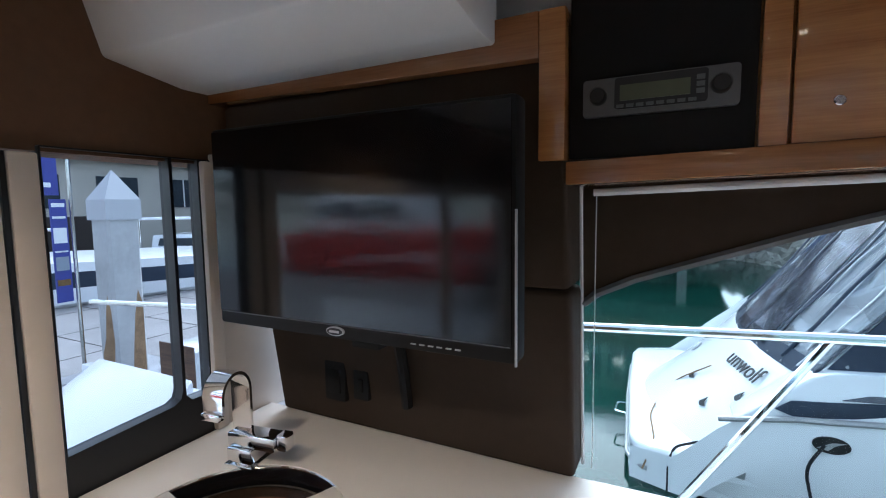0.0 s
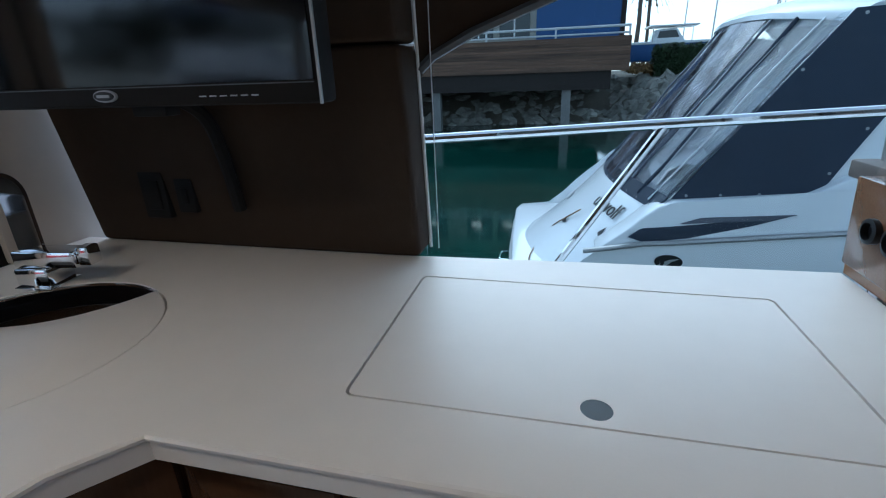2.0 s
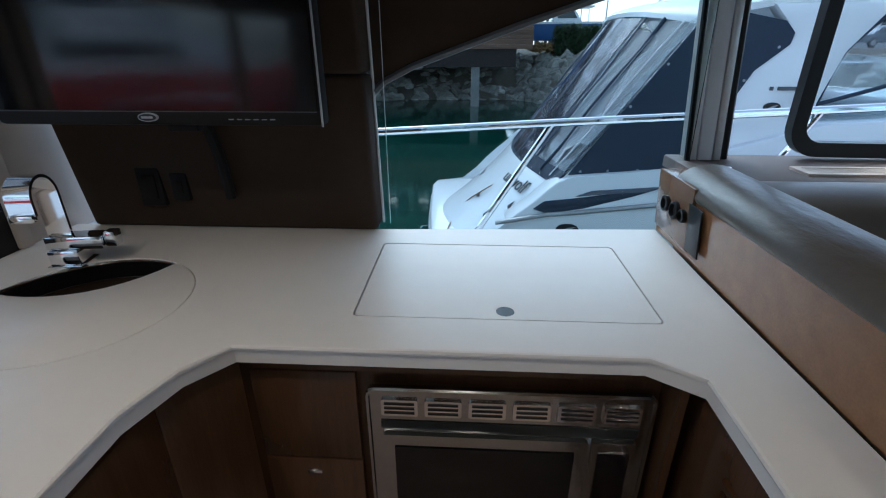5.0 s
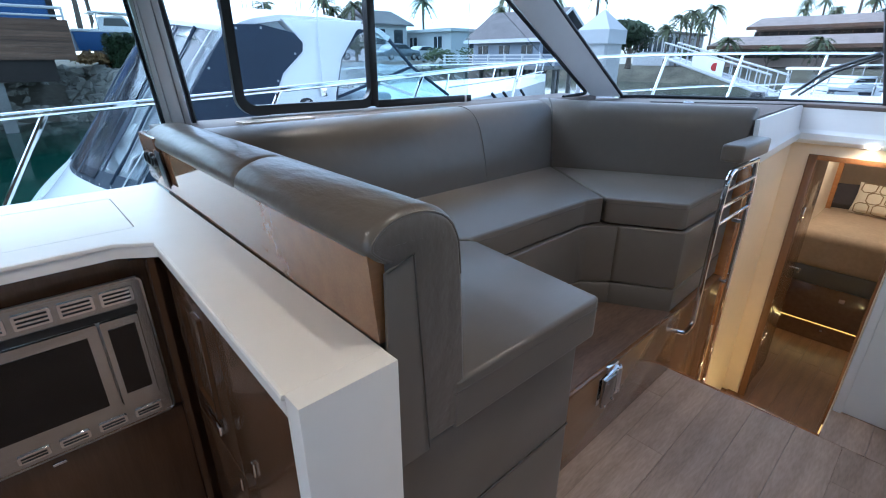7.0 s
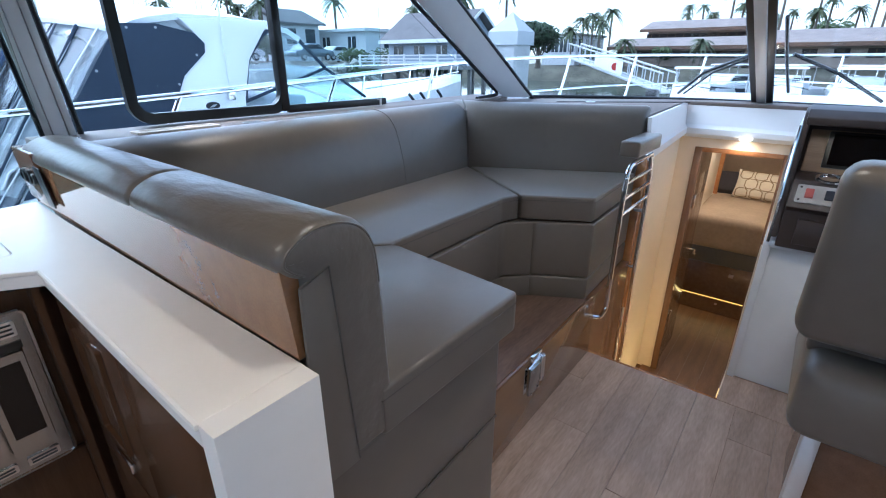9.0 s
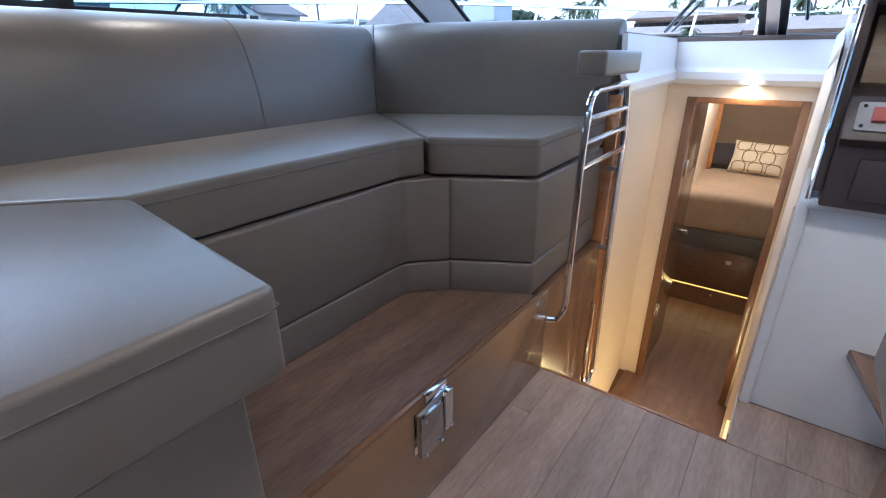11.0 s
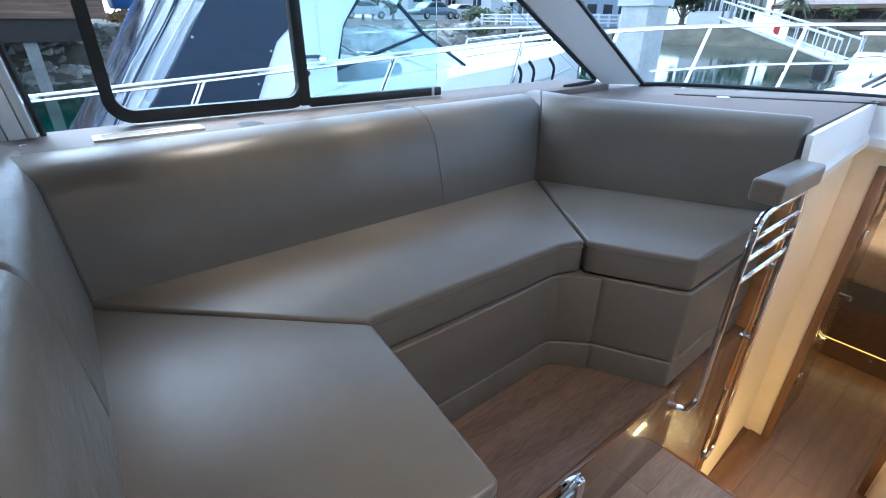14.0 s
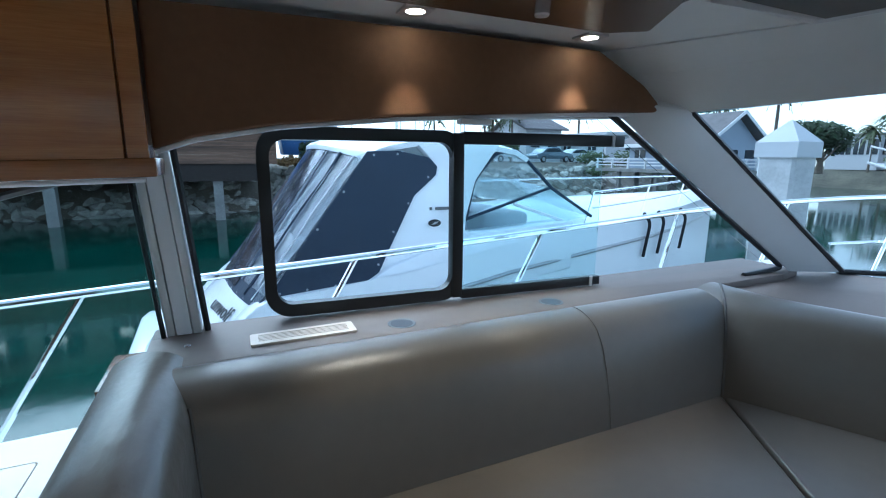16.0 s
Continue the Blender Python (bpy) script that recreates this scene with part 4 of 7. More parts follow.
for x in (1.463, 2.008):
    ch = thing("cup_holder", "round steel cup holder sunk in the window ledge", "cup holder", group="ledge cup holders", at=(x, -0.028, 1.118))
    part("rim", lathe([(0.034, 0.0), (0.034, 0.002), (0.041, 0.003), (0.044, 0.0)], n=28), GREY_PLASTIC, ch)
    part("well", disc((0, 0, 0.0005), 0.034, 0.002), BLACK, ch)
for x, y in ((0.895, 0.03),):
    solid("screw", disc((x, y - 0.005, 1.118), 0.008, 0.006), CHROME, "small chrome screw cap on the ledge", "screw")

# raised footwell
pf = thing("footwell_platform", "raised wood-plank footwell in front of the sofa", "platform", kind="structure")
part("core", prism([(1.30, -1.138), (2.40, -1.138), (2.40, -0.70), (1.30, -0.70)], "z", 0.0, Z_PLAT - 0.012), WALNUT, pf)
part("riser", box(1.30, 2.42, -1.152, -1.139, 0.0, Z_PLAT - 0.010, r=0.002), RISER, pf, "glossy brown riser")
part("nosing", box(1.352, 2.335, -1.153, -1.139, Z_PLAT - 0.0095, Z_PLAT + 0.001, r=0.002), WALNUT, pf)
lt = thing("table_latch", "chrome flip-up table latch on the footwell riser", "latch", at=(1.79, -1.152, 0.245))
part("back_plate", box(-0.055, 0.055, -0.004, 0.0, -0.065, 0.05, r=0.002), CHROME, lt)
part("top_clip", box(-0.020, 0.055, -0.014, 0.002, 0.058, 0.088, r=0.003), CHROME, lt)
part("flap", box(-0.058, 0.020, -0.030, -0.012, -0.060, 0.058, r=0.006), STEEL, lt)
part("flap", box(0.030, 0.062, -0.030, -0.010, -0.045, 0.070, r=0.008), CHROME, lt)
part("hinge_pin", tube([(-0.055, -0.016, 0.056), (0.062, -0.016, 0.064)], 0.006, 8), CHROME, lt)
for x, z in ((-0.045, -0.052), (0.012, -0.052), (-0.045, 0.045), (0.05, -0.035)):
    part("screw", disc((x, -0.0335, z), 0.004, 0.004, "y", 10), CHROME, lt)

# grab rail with armrest pad at the stair
gr = thing("grab_rail", "polished steel ladder-like grab rail with a grey leather armrest pad", "rail")
Yr = -1.185
part("pad", box(2.50, 2.84, Yr - 0.040, Yr + 0.045, 0.960, 1.028, r=0.011, seg=3), LEATHER, gr, "grey leather armrest pad")
part("upright", tube(bend([(2.86, Yr, 0.925), (2.52, Yr, 0.92), (2.50, Yr, 0.70), (2.50, Yr, 0.22), (2.46, Yr + 0.012, 0.185), (2.44, Yr + 0.04, 0.19)], 0.06), 0.011, 10), CHROME, gr)
part("upright", tube(bend([(2.86, Yr, 0.925), (2.90, Yr, 0.80), (2.905, Yr, 0.20), (2.93, Yr, -0.30), (2.86, Yr, -0.36), (2.80, Yr, -0.28), (2.80, Yr, 0.1)], 0.06), 0.011, 10), CHROME, gr)
for z in (0.845, 0.775, 0.700):
    part("rung", tube([(2.505, Yr, z - 0.003), (2.90, Yr, z)], 0.009, 8), CHROME, gr)
for z in (0.62, 0.30):
    part("bracket", tube([(2.905, Yr, z), (2.905, Yr + 0.05, z)], 0.010, 8), CHROME, gr)
part("bracket", disc((2.44, Yr + 0.045, 0.19), 0.018, 0.008, "y"), CHROME, gr)

# ---- companionway ----
solid("wall_stair_port", box(2.34, 2.930, -1.146, -1.10, Z_LOW, Z_PLAT - 0.012, r=0.0), WALNUT_UP, "glossy brown panel beside the stair", "wall", kind="structure")
pd = thing("door_port", "dark wooden side cabin door standing ajar by the stair", "door", kind="structure")
part("jamb", box(2.932, 2.952, -1.150, -1.09, Z_LOW, 0.88, r=0.003), CHERRY, pd)
part("leaf", box(2.954, 2.985, -1.120, -1.085, Z_LOW, 0.88, r=0.003), WALNUT_UP, pd)
part("jamb", box(2.99, 3.035, -1.150, -1.08, Z_LOW, 0.88, r=0.003), CHERRY, pd)
solid("wall_cream_port", slab([(3.038, -1.122, Z_LOW), (4.04, -1.062, Z_LOW), (4.04, -1.062, 0.885), (3.038, -1.122, 0.885)], (0, 0.05, 0)), CREAM,
      "cream side wall of the companionway", "wall", kind="structure")
solid("wall_forward", prism([(-1.0, Z_LOW - 0.05), (-1.0, 0.885), (-1.78, 0.885), (-1.78, Z_LOW - 0.05)], "x", 4.042, 4.09, holes=([(-1.19, Z_LOW - 0.02), (-1.19, 0.782), (-1.692, 0.782), (-1.692, Z_LOW - 0.02)],)), CREAM,
      "cream forward bulkhead with the cabin doorway", "wall", kind="structure")
fd = thing("door_forward", "open cabin doorway in a glossy wooden frame", "door", kind="structure")
part("jamb", box(4.030, 4.10, -1.213, -1.168, Z_LOW, 0.800, r=0.003), WALNUT_UP, fd)
part("jamb", box(4.030, 4.10, -1.712, -1.676, Z_LOW, 0.800, r=0.003), WALNUT_UP, fd)
part("head", box(4.030, 4.10, -1.676, -1.213, 0.770, 0.800, r=0.003), CHERRY_LONG, fd)
lf = part("leaf", box(4.11, 4.62, -1.195, -1.165, Z_LOW + 0.01, 0.765, r=0.003), WALNUT_UP, fd, "open door leaf")
for z in (0.35, -0.60):
    part("hinge", box(4.095, 4.125, -1.225, -1.213, z, z + 0.10, r=0.002), CHROME, lf)
part("handle", tube(bend([(4.55, -1.195, -0.12), (4.55, -1.235, -0.12), (4.48, -1.235, -0.12)], 0.01), 0.008, 8), CHROME, lf)

lip = [(0.0, 0.0), (-0.012, 0.004), (-0.020, 0.016), (-0.020, 0.032), (-0.008, 0.045), (0.0, 0.06), (0.012, 0.20)]
rr = []
for o, z in lip:
    rr.append([(2.955, -1.127 + o, 0.882 + z), (4.035 + o, -1.062 + o, 0.882 + z), (4.035 + o, -1.79, 0.882 + z)])
solid("dash_fascia", sheet(rr, 0.02), WHITE, "white moulded fascia with a rolled lip over the stair", "fascia", kind="structure")
solid("dash_top", prism([(2.79, 0.10), (3.46, 0.05), (3.75, -0.40), (4.10, -0.90), (4.30, -1.47), (4.30, -1.80), (4.025, -1.80), (4.025, -1.05), (3.03, -1.105), (2.985, -1.10), (2.79, -0.60)], "z", 1.068, 1.092, r=0.004), DASH,
      "brown vinyl top of the dash below the windscreen", "dash", kind="structure")
solid("dash_slot", prism([(3.40, -0.42), (3.42, -0.40), (3.93, -1.10), (3.90, -1.11)], "z", 1.090, 1.096, r=0.002), RUBBER, "dark demister slot in the dash top", "vent")
dm = thing("deck_fitting", "small round chrome fitting on the dash top", "fitting", at=(3.45, -0.62, 1.092))
part("cap", lathe([(0.03, 0), (0.03, 0.01), (0.02, 0.014)], n=20), CHROME, dm)

for i, (x0, x1, z) in enumerate(((2.425, 2.66, -0.34), (2.66, 2.90, -0.69))):
    solid("stair_tread", box(x0, x1 + 0.02, -1.72, -1.148, z - 0.04, z, r=0.004), WALNUT, "wooden stair tread down to the cabins", "step", group="stair treads")
solid("stair_back", box(2.40, 2.424, -1.72, -1.148, Z_LOW, -0.061), WALNUT, "brown riser closing the stair", "riser", kind="structure")
solid("stair_nosing", box(2.424, 2.436, -1.722, -1.15, -0.030, 0.001, r=0.002), CHERRY_LONG, "wooden nosing along the stair edge", "trim", kind="structure")

# starboard side of the stair and the helm front
solid("wall_stair_starboard", prism([(2.43, -0.06), (2.66, -0.02), (2.66, 0.66), (2.70, 0.93), (2.90, 1.0), (4.04, 0.93), (4.04, Z_LOW), (2.43, Z_LOW)], "y", -1.760, -1.725), CREAM,
      "cream starboard wall of the companionway", "wall", kind="structure")
solid("helm_front", box(2.655, 2.70, -2.95, -1.727, 0.0, 0.70, r=0.003), WHITE, "white gelcoat panel below the helm", "wall", kind="structure")
solid("stair_edge_light", prism([(2.437, -0.05), (2.452, -0.05), (2.662, 0.0), (2.662, 0.64), (2.652, 0.64), (2.652, 0.02), (2.437, -0.02)], "y", -1.7245, -1.7205), CREAM,
      "cream edge strip along the helm panel", "trim", kind="structure")
led = thing("led_strip", "amber light strip at the foot of the stair", "light strip")
part("diffuser", box(2.44, 2.62, -1.722, -1.714, -0.085, -0.070), STRIP, led)
lamp("stair_glow", 'AREA', (2.55, -1.70, -0.15), (3.0, -1.15, -0.5), 0.7, (1.0, 0.66, 0.26), 0.3)
lamp("stair_glow_low", 'AREA', (3.3, -1.70, -0.95), (3.3, -1.15, -0.5), 2.0, (1.0, 0.64, 0.22), 0.8)
cl = thing("companionway_light", "warm downlight over the cabin door", "lamp", at=(4.01, -1.45, 0.878))
part("bulb", disc((0, 0, -0.006), 0.03, 0.006), GLOW, cl)
lamp("companionway_beam", 'SPOT', (3.97, -1.45, 0.868), (3.98, -1.45, -1.0), 1.3, (1.0, 0.66, 0.36), 0.03, 150)

# forward cabin
solid("wall_cabin_port", box(4.09, 6.95, -0.62, -0.56, Z_LOW, 0.95), CREAM, "cream cabin side wall", "wall", kind="structure")
solid("wall_cabin_starboard", box(4.09, 6.95, -2.36, -2.30, Z_LOW, 0.95), CREAM, "cream cabin side wall", "wall", kind="structure")
solid("wall_cabin_end", box(6.90, 6.96, -2.30, -0.62, Z_LOW, 0.95), PADDED_TAN, "tan padded wall at the head of the berth", "wall", kind="structure")
solid("ceiling_cabin", box(4.09, 6.96, -2.36, -0.56, 0.95, 1.0), HEADLINER, "white cabin ceiling", "ceiling", kind="structure")
solid("wall_cabin_post", box(6.2, 6.26, -1.10, -1.04, -0.05, 0.95, r=0.004), CHERRY, "upright wooden trim in the cabin", "trim", kind="structure")
solid("wall_cabin_screen", box(5.6, 6.2, -1.06, -1.02, -0.05, 0.95), CREAM, "cream curved panel beside the berth", "wall", kind="structure")
bed = thing("berth", "double berth with a brown cover over a wooden base", "bed")
part("base_low", box(5.36, 6.90, -2.29, -0.63, Z_LOW, -0.86), WALNUT, bed)
dr = part("drawer_front", box(5.33, 5.40, -2.25, -0.66, -0.85, -0.50, r=0.004), WALNUT, bed)
part("lock", prism(rounded(-1.50, -1.46, -0.60, -0.565, 0.005, 2), "x", 5.318, 5.331), CHROME, dr, "square chrome latch")
part("box_side", box(5.30, 6.90, -2.28, -0.64, -0.495, -0.33, r=0.02), LEATHER, bed, "grey upholstered side")
part("cover", box(5.27, 6.90, -2.28, -0.64, -0.34, -0.02, r=0.07, seg=4), LINEN, bed, "brown quilted cover")
part("latch", box(5.352, 5.361, -1.42, -1.40, -0.93, -0.91), CHROME, bed)
ls = thing("berth_light_strip", "amber light strip under the berth drawers", "light strip")
part("diffuser", box(5.345, 5.358, -2.2, -0.66, -0.866, -0.858), STRIP, ls)
lamp("berth_glow", 'AREA', (5.32, -1.45, -0.87), (5.1, -1.45, -1.03), 0.14, (1.0, 0.66, 0.2), 1.0)
# Unseen point light and fitting, added to brighten the berth.
lamp("cabin_lamp", 'POINT', (5.5, -1.3, 0.80), (5.5, -1.3, 0), 5.0, WARM, 0.08)
tip = thing("cabin_fill_fitting", "small round unseen lamp added to light the cabin", "lamp", at=(5.5, -1.3, 0.95))
part("bulb", disc((0, 0, -0.012), 0.04, 0.012), GLOW, tip)


def pillow(name, label, at, turn, w, h, d, material, pattern=False):
    ob = thing(name, label, "pillow", at=at)
    ob.matrix_basis = pose(*at, *turn)
    b = bmesh.new()
    n = 10
    for s in (1, -1):
        vs = [[None] * (n + 1) for _ in range(n + 1)]
        for i in range(n + 1):
            for j in range(n + 1):
                u, v = 2 * i / n - 1, 2 * j / n - 1
                puff = (1 - u ** 4) * (1 - v ** 4)
                pin = 1 - 0.06 * (u * u + v * v - 2 * u * u * v * v)
                vs[i][j] = b.verts.new((s * d / 2 * puff ** 0.6 if puff > 0 else 0, u * w / 2 * pin, v * h / 2 * pin))
        for i in range(n):
            for j in range(n):
                b.faces.new((vs[i][j], vs[i + 1][j], vs[i + 1][j + 1], vs[i][j + 1]))
    bmesh.ops.remove_doubles(b, verts=b.verts, dist=1e-5)
    body = part("cushion_body", b, material, ob)
    if pattern:
        for r in range(-1, 2):
            for c in range(-1, 3):
                cy, cz = (c - 0.5 + 0.5 * (r % 2)) * w * 0.30, r * h * 0.34
                if abs(cy) > w * 0.42:
                    continue
                ring = []
                for dy, dz in ((-0.06, 0.0), (-0.06, 0.06), (-0.03, 0.10), (0.03, 0.10), (0.06, 0.06), (0.06, -0.06), (0.03, -0.10), (-0.03, -0.10), (-0.06, -0.06)):
                    y, z = max(-w * 0.47, min(w * 0.47, cy + dy * w * 2.0)), max(-h * 0.47, min(h * 0.47, cz + dz * h * 1.7))
                    u, v = 2 * y / w, 2 * z / h
                    puff = max(0.0, (1 - u ** 4) * (1 - v ** 4))
                    ring.append((-d / 2 * puff ** 0.6 - 0.001, y, z))
                part("ogee_line", tube(ring, 0.005, 5, closed=True), PILLOW_LINE, body)
    return ob


pillow("scatter_pillow", "cream pillow with a brown ogee pattern on the berth", (6.22, -1.47, 0.12), (0, 22, -8), 0.46, 0.30, 0.13, PILLOW, True)
pillow("bed_pillow", "dark brown pillow lying at the head of the berth", (6.35, -1.10, 0.09), (0, 35, 10), 0.45, 0.28, 0.14, DARK_PILLOW)

# ---- helm ----
HELM = mat("helm_plastic", (0.055, 0.042, 0.038), 0.38, vary=0.08, scale=4, bump=0.08, bump_scale=400)
HELM_WOOD = mat("helm_wood", (0.26, 0.185, 0.12), 0.4, vary=0.2, scale=2.2, stretch=(20, 1.5, 20), dark=(0.19, 0.13, 0.08))
PINK = mat("rocker_red", (0.42, 0.10, 0.08), 0.4)
NAVY_PLASTIC = mat("rocker_dark", (0.02, 0.025, 0.04), 0.35)
hm = thing("helm_console", "dark brown helm console with wooden panels, screen and switches", "console")
Y0, Y1 = -2.85, -1.765
part("body", prism([(2.60, 0.665), (2.612, 0.815), (2.585, 0.832), (2.655, 0.925), (2.72, 0.940), (2.79, 1.11), (2.80, 1.18), (3.30, 1.10), (3.30, 0.665)], "y", Y0, Y1, r=0.006), HELM, hm)
part("hood", prism([(2.70, 1.125), (2.705, 1.150), (2.74, 1.178), (2.82, 1.190), (3.25, 1.12), (3.25, 1.09), (2.80, 1.150), (2.73, 1.120)], "y", Y0, Y1 + 0.012, r=0.004), HELM, hm, "curved visor over the screen")
part("cheek", prism([(2.60, 0.70), (2.70, 1.12), (2.735, 1.165), (2.80, 1.182), (2.80, 0.70)], "y", Y1, Y1 + 0.022, r=0.006), HELM, hm)
part("cheek_trim", tube([(2.595, Y1 + 0.024, 0.68), (2.650, Y1 + 0.024, 0.93), (2.695, Y1 + 0.024, 1.12)], 0.006, 8), CHROME, hm, "bright edge trim")
slope = Matrix.Translation((2.722, 0, 0.948)) @ Matrix.Rotation(math.atan2(0.07, 0.17), 4, 'Y')
part("wood_panel", place(box(-0.006, 0.004, Y0 + 0.02, Y1 - 0.012, 0.0, 0.165, r=0.004), slope), HELM_WOOD, hm, "light grained wooden panel")
sc = part("chart_screen", place(box(-0.018, -0.006, -2.22, -1.835, 0.018, 0.158, r=0.004), slope), BLACK, hm)
part("display", place(box(-0.020, -0.0175, -2.205, -1.850, 0.030, 0.146), slope), SCREEN, sc)
cup = part("cup_ring", place(lathe([(0.034, -0.004), (0.036, 0.004), (0.046, 0.004), (0.048, -0.002)], n=28), Matrix.Translation((2.688, -1.875, 0.936)) @ Matrix.Rotation(radians(-12), 4, 'Y')), CHROME, hm)
sw = Matrix.Translation((2.585, 0, 0.834)) @ Matrix.Rotation(math.atan2(0.07, 0.093), 4, 'Y')
pl = part("switch_panel", place(prism([(p, q) for p, q in rounded(-2.25, -1.785, 0.022, 0.096, 0.006)], "x", -0.004, 0.003), sw), SILVER_PLASTIC, hm, "brushed silver switch panel")
for i in range(7):
    y = -1.825 - i * 0.060
    part("rocker", place(box(-0.016, -0.002, y - 0.013, y + 0.013, 0.042, 0.078, r=0.003), sw), PINK if i == 0 else NAVY_PLASTIC, pl, "red rocker switch" if i == 0 else "")
for y in (-1.797, -2.238):
    for z in (0.033, 0.085):
        part("screw", place(disc((-0.007, y, z), 0.004, 0.004, "x", 10), sw), RUBBER, pl)
part("wood_fascia", box(2.588, 2.602, Y0 + 0.03, Y1 - 0.05, 0.69, 0.79, r=0.004), HELM, hm, "dark lower panel")
part("handle", tube(bend([(2.60, -2.02, 0.685), (2.575, -2.02, 0.68), (2.575, -2.20, 0.68), (2.60, -2.20, 0.685)], 0.01), 0.006, 8), CHROME, hm)
part("lower_lip", box(2.63, 2.70, Y0, Y1 + 0.02, 0.645, 0.672, r=0.01), WHITE, hm, "white lip under the console")
wall = solid("helm_cheek_wall", prism([(2.645, 0.0), (2.70, 1.0), (3.0, 1.04), (4.03, 0.95), (4.03, 1.085), (2.90, 1.09), (2.80, 1.07), (2.64, 0.66), (2.64, 0.0)], "y", -1.755, -1.728, r=0.004), WHITE, "white upright edge between stair and helm", "wall", kind="structure")
fr = thing("foot_rest", "dark wooden folding foot rest on the helm panel", "foot rest")
part("board", prism([(2.655, -1.93), (2.36, -1.99), (2.33, -2.02), (2.33, -2.50), (2.655, -2.50)], "z", 0.245, 0.275, r=0.006), WALNUT, fr)
part("bracket", box(2.62, 2.654, -2.06, -2.02, 0.16, 0.246, r=0.004), BLACK, fr)
hs = thing("helm_chair", "grey-brown leather helm seat with a padded backrest", "seat")
part("backrest", place(box(-0.065, 0.065, -2.50, -1.855, 0.0, 0.44, r=0.045, seg=4), Matrix.Translation((1.80, 0, 0.715)) @ Matrix.Rotation(radians(-6), 4, 'Y')), LEATHER, hs)
part("back_shell", place(box(0.055, 0.10, -2.46, -1.90, -0.10, 0.36, r=0.02, seg=3), Matrix.Translation((1.80, 0, 0.715)) @ Matrix.Rotation(radians(-6), 4, 'Y')), LEATHER, hs)
part("seat_cushion", box(1.74, 2.28, -2.50, -1.90, 0.43, 0.655, r=0.05, seg=4), LEATHER, hs)
part("seam", tube([(1.752, -1.93, 0.47), (1.742, -1.95, 0.56), (1.755, -1.955, 0.64)], 0.002, 5), LEATHER_SEAM, hs)
part("arm_bar", tube(bend([(1.84, -1.885, 0.70), (2.08, -1.885, 0.70), (2.12, -1.885, 0.62)], 0.03), 0.012, 8), WALNUT, hs)
part("pedestal_leg", prism([(1.80, 0.0), (1.86, 0.0), (1.92, 0.43), (1.86, 0.43)], "y", -2.0, -1.96, r=0.004), ALU, hs)
part("pedestal_leg", prism([(1.80, 0.0), (1.86, 0.0), (1.92, 0.43), (1.86, 0.43)], "y", -2.44, -2.40, r=0.004), ALU, hs)
part("pedestal_box", box(1.90, 2.25, -2.42, -1.98, 0.0, 0.43, r=0.01), WALNUT, hs)

# ---- planks ----
def planks(owner, x0, x1, y0, y1, z, width, seed, wood=None):
    """Planks along the boat, each its own piece, sharing a few meshes."""
    rnd = random.Random(seed)
    n = max(1, round((y1 - y0) / width))
    w = (y1 - y0) / n
    for i in range(n):
        x = x0
        first = rnd.uniform(0.25, 1.1)
        while x < x1 - 0.01:
            run = min(x1 - x, first if x == x0 else 1.05)
            if x1 - x - run < 0.15:
                run = x1 - x
            key = (round(run, 2), round(w, 3), z)
            if key not in PLANKS:
                PLANKS[key] = mesh_of("plank", box(-run / 2 + 0.0004, run / 2 - 0.0004, -w / 2 + 0.0004, w / 2 - 0.0004, -0.012, 0.0, r=0.0008, seg=1))
                PLANKS[key].materials.append(wood or PLANK)
            ob = new("plank", PLANKS[key])
            ob.location = (x + run / 2, y0 + (i + 0.5) * w, z)
            ob.parent = owner
            x += run


PLANKS = {}
planks(bpy.data.objects["floor"], -0.86, 2.424, -2.95, -0.50, 0.0, 0.1435, 3)
planks(bpy.data.objects["floor_helm"], 2.426, 2.654, -2.95, -1.724, 0.0, 0.1435, 4)
planks(bpy.data.objects["floor_lower"], 2.92, 5.36, -1.80, -1.10, Z_LOW, 0.1435, 5, PLANK_LOW)
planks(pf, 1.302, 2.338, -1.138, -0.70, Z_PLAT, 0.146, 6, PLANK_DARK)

# ---- outside ----
WATER = mat("harbour_water", (0.009, 0.045, 0.033), 0.07, vary=0.35, scale=0.35, bump=0.5, bump_scale=2.2, spec=0.3)
HULL = mat("hull_gelcoat", (0.83, 0.85, 0.86), 0.22, vary=0.02, scale=1.5, coat=0.3)
NAVY = mat("navy_canvas", (0.030, 0.042, 0.066), 0.8, vary=0.1, scale=4, bump=0.2, bump_scale=300)
VINYL = mat("clear_vinyl", (0.88, 0.91, 0.94), 0.04, vary=0.05, scale=3, trans=0.93, ior=1.12, bump=0.5, bump_scale=5)
SMOKED_VINYL = mat("tinted_vinyl", (0.48, 0.48, 0.55), 0.05, vary=0.6, scale=3, trans=0.9, ior=1.2, bump=0.6, bump_scale=6, stretch=(3, 1, 0.6))
SMOKE = mat("smoked_vinyl", (0.10, 0.11, 0.14), 0.2, vary=0.1, scale=3)
TEAL = mat("teal_glass", (0.82, 0.91, 0.93), 0.04, vary=0.05, trans=0.94, ior=1.15)
COCKPIT = mat("cockpit_vinyl", (0.55, 0.57, 0.60), 0.6, vary=0.1)
ROCK = mat("grey_rock", (0.36, 0.35, 0.305), 0.85, vary=0.35, scale=3, bump=0.8, bump_scale=14, per_object=0.35)
SOIL = mat("bank_soil", (0.15, 0.135, 0.105), 0.95, vary=0.3, scale=1.2, bump=0.8, bump_scale=6)
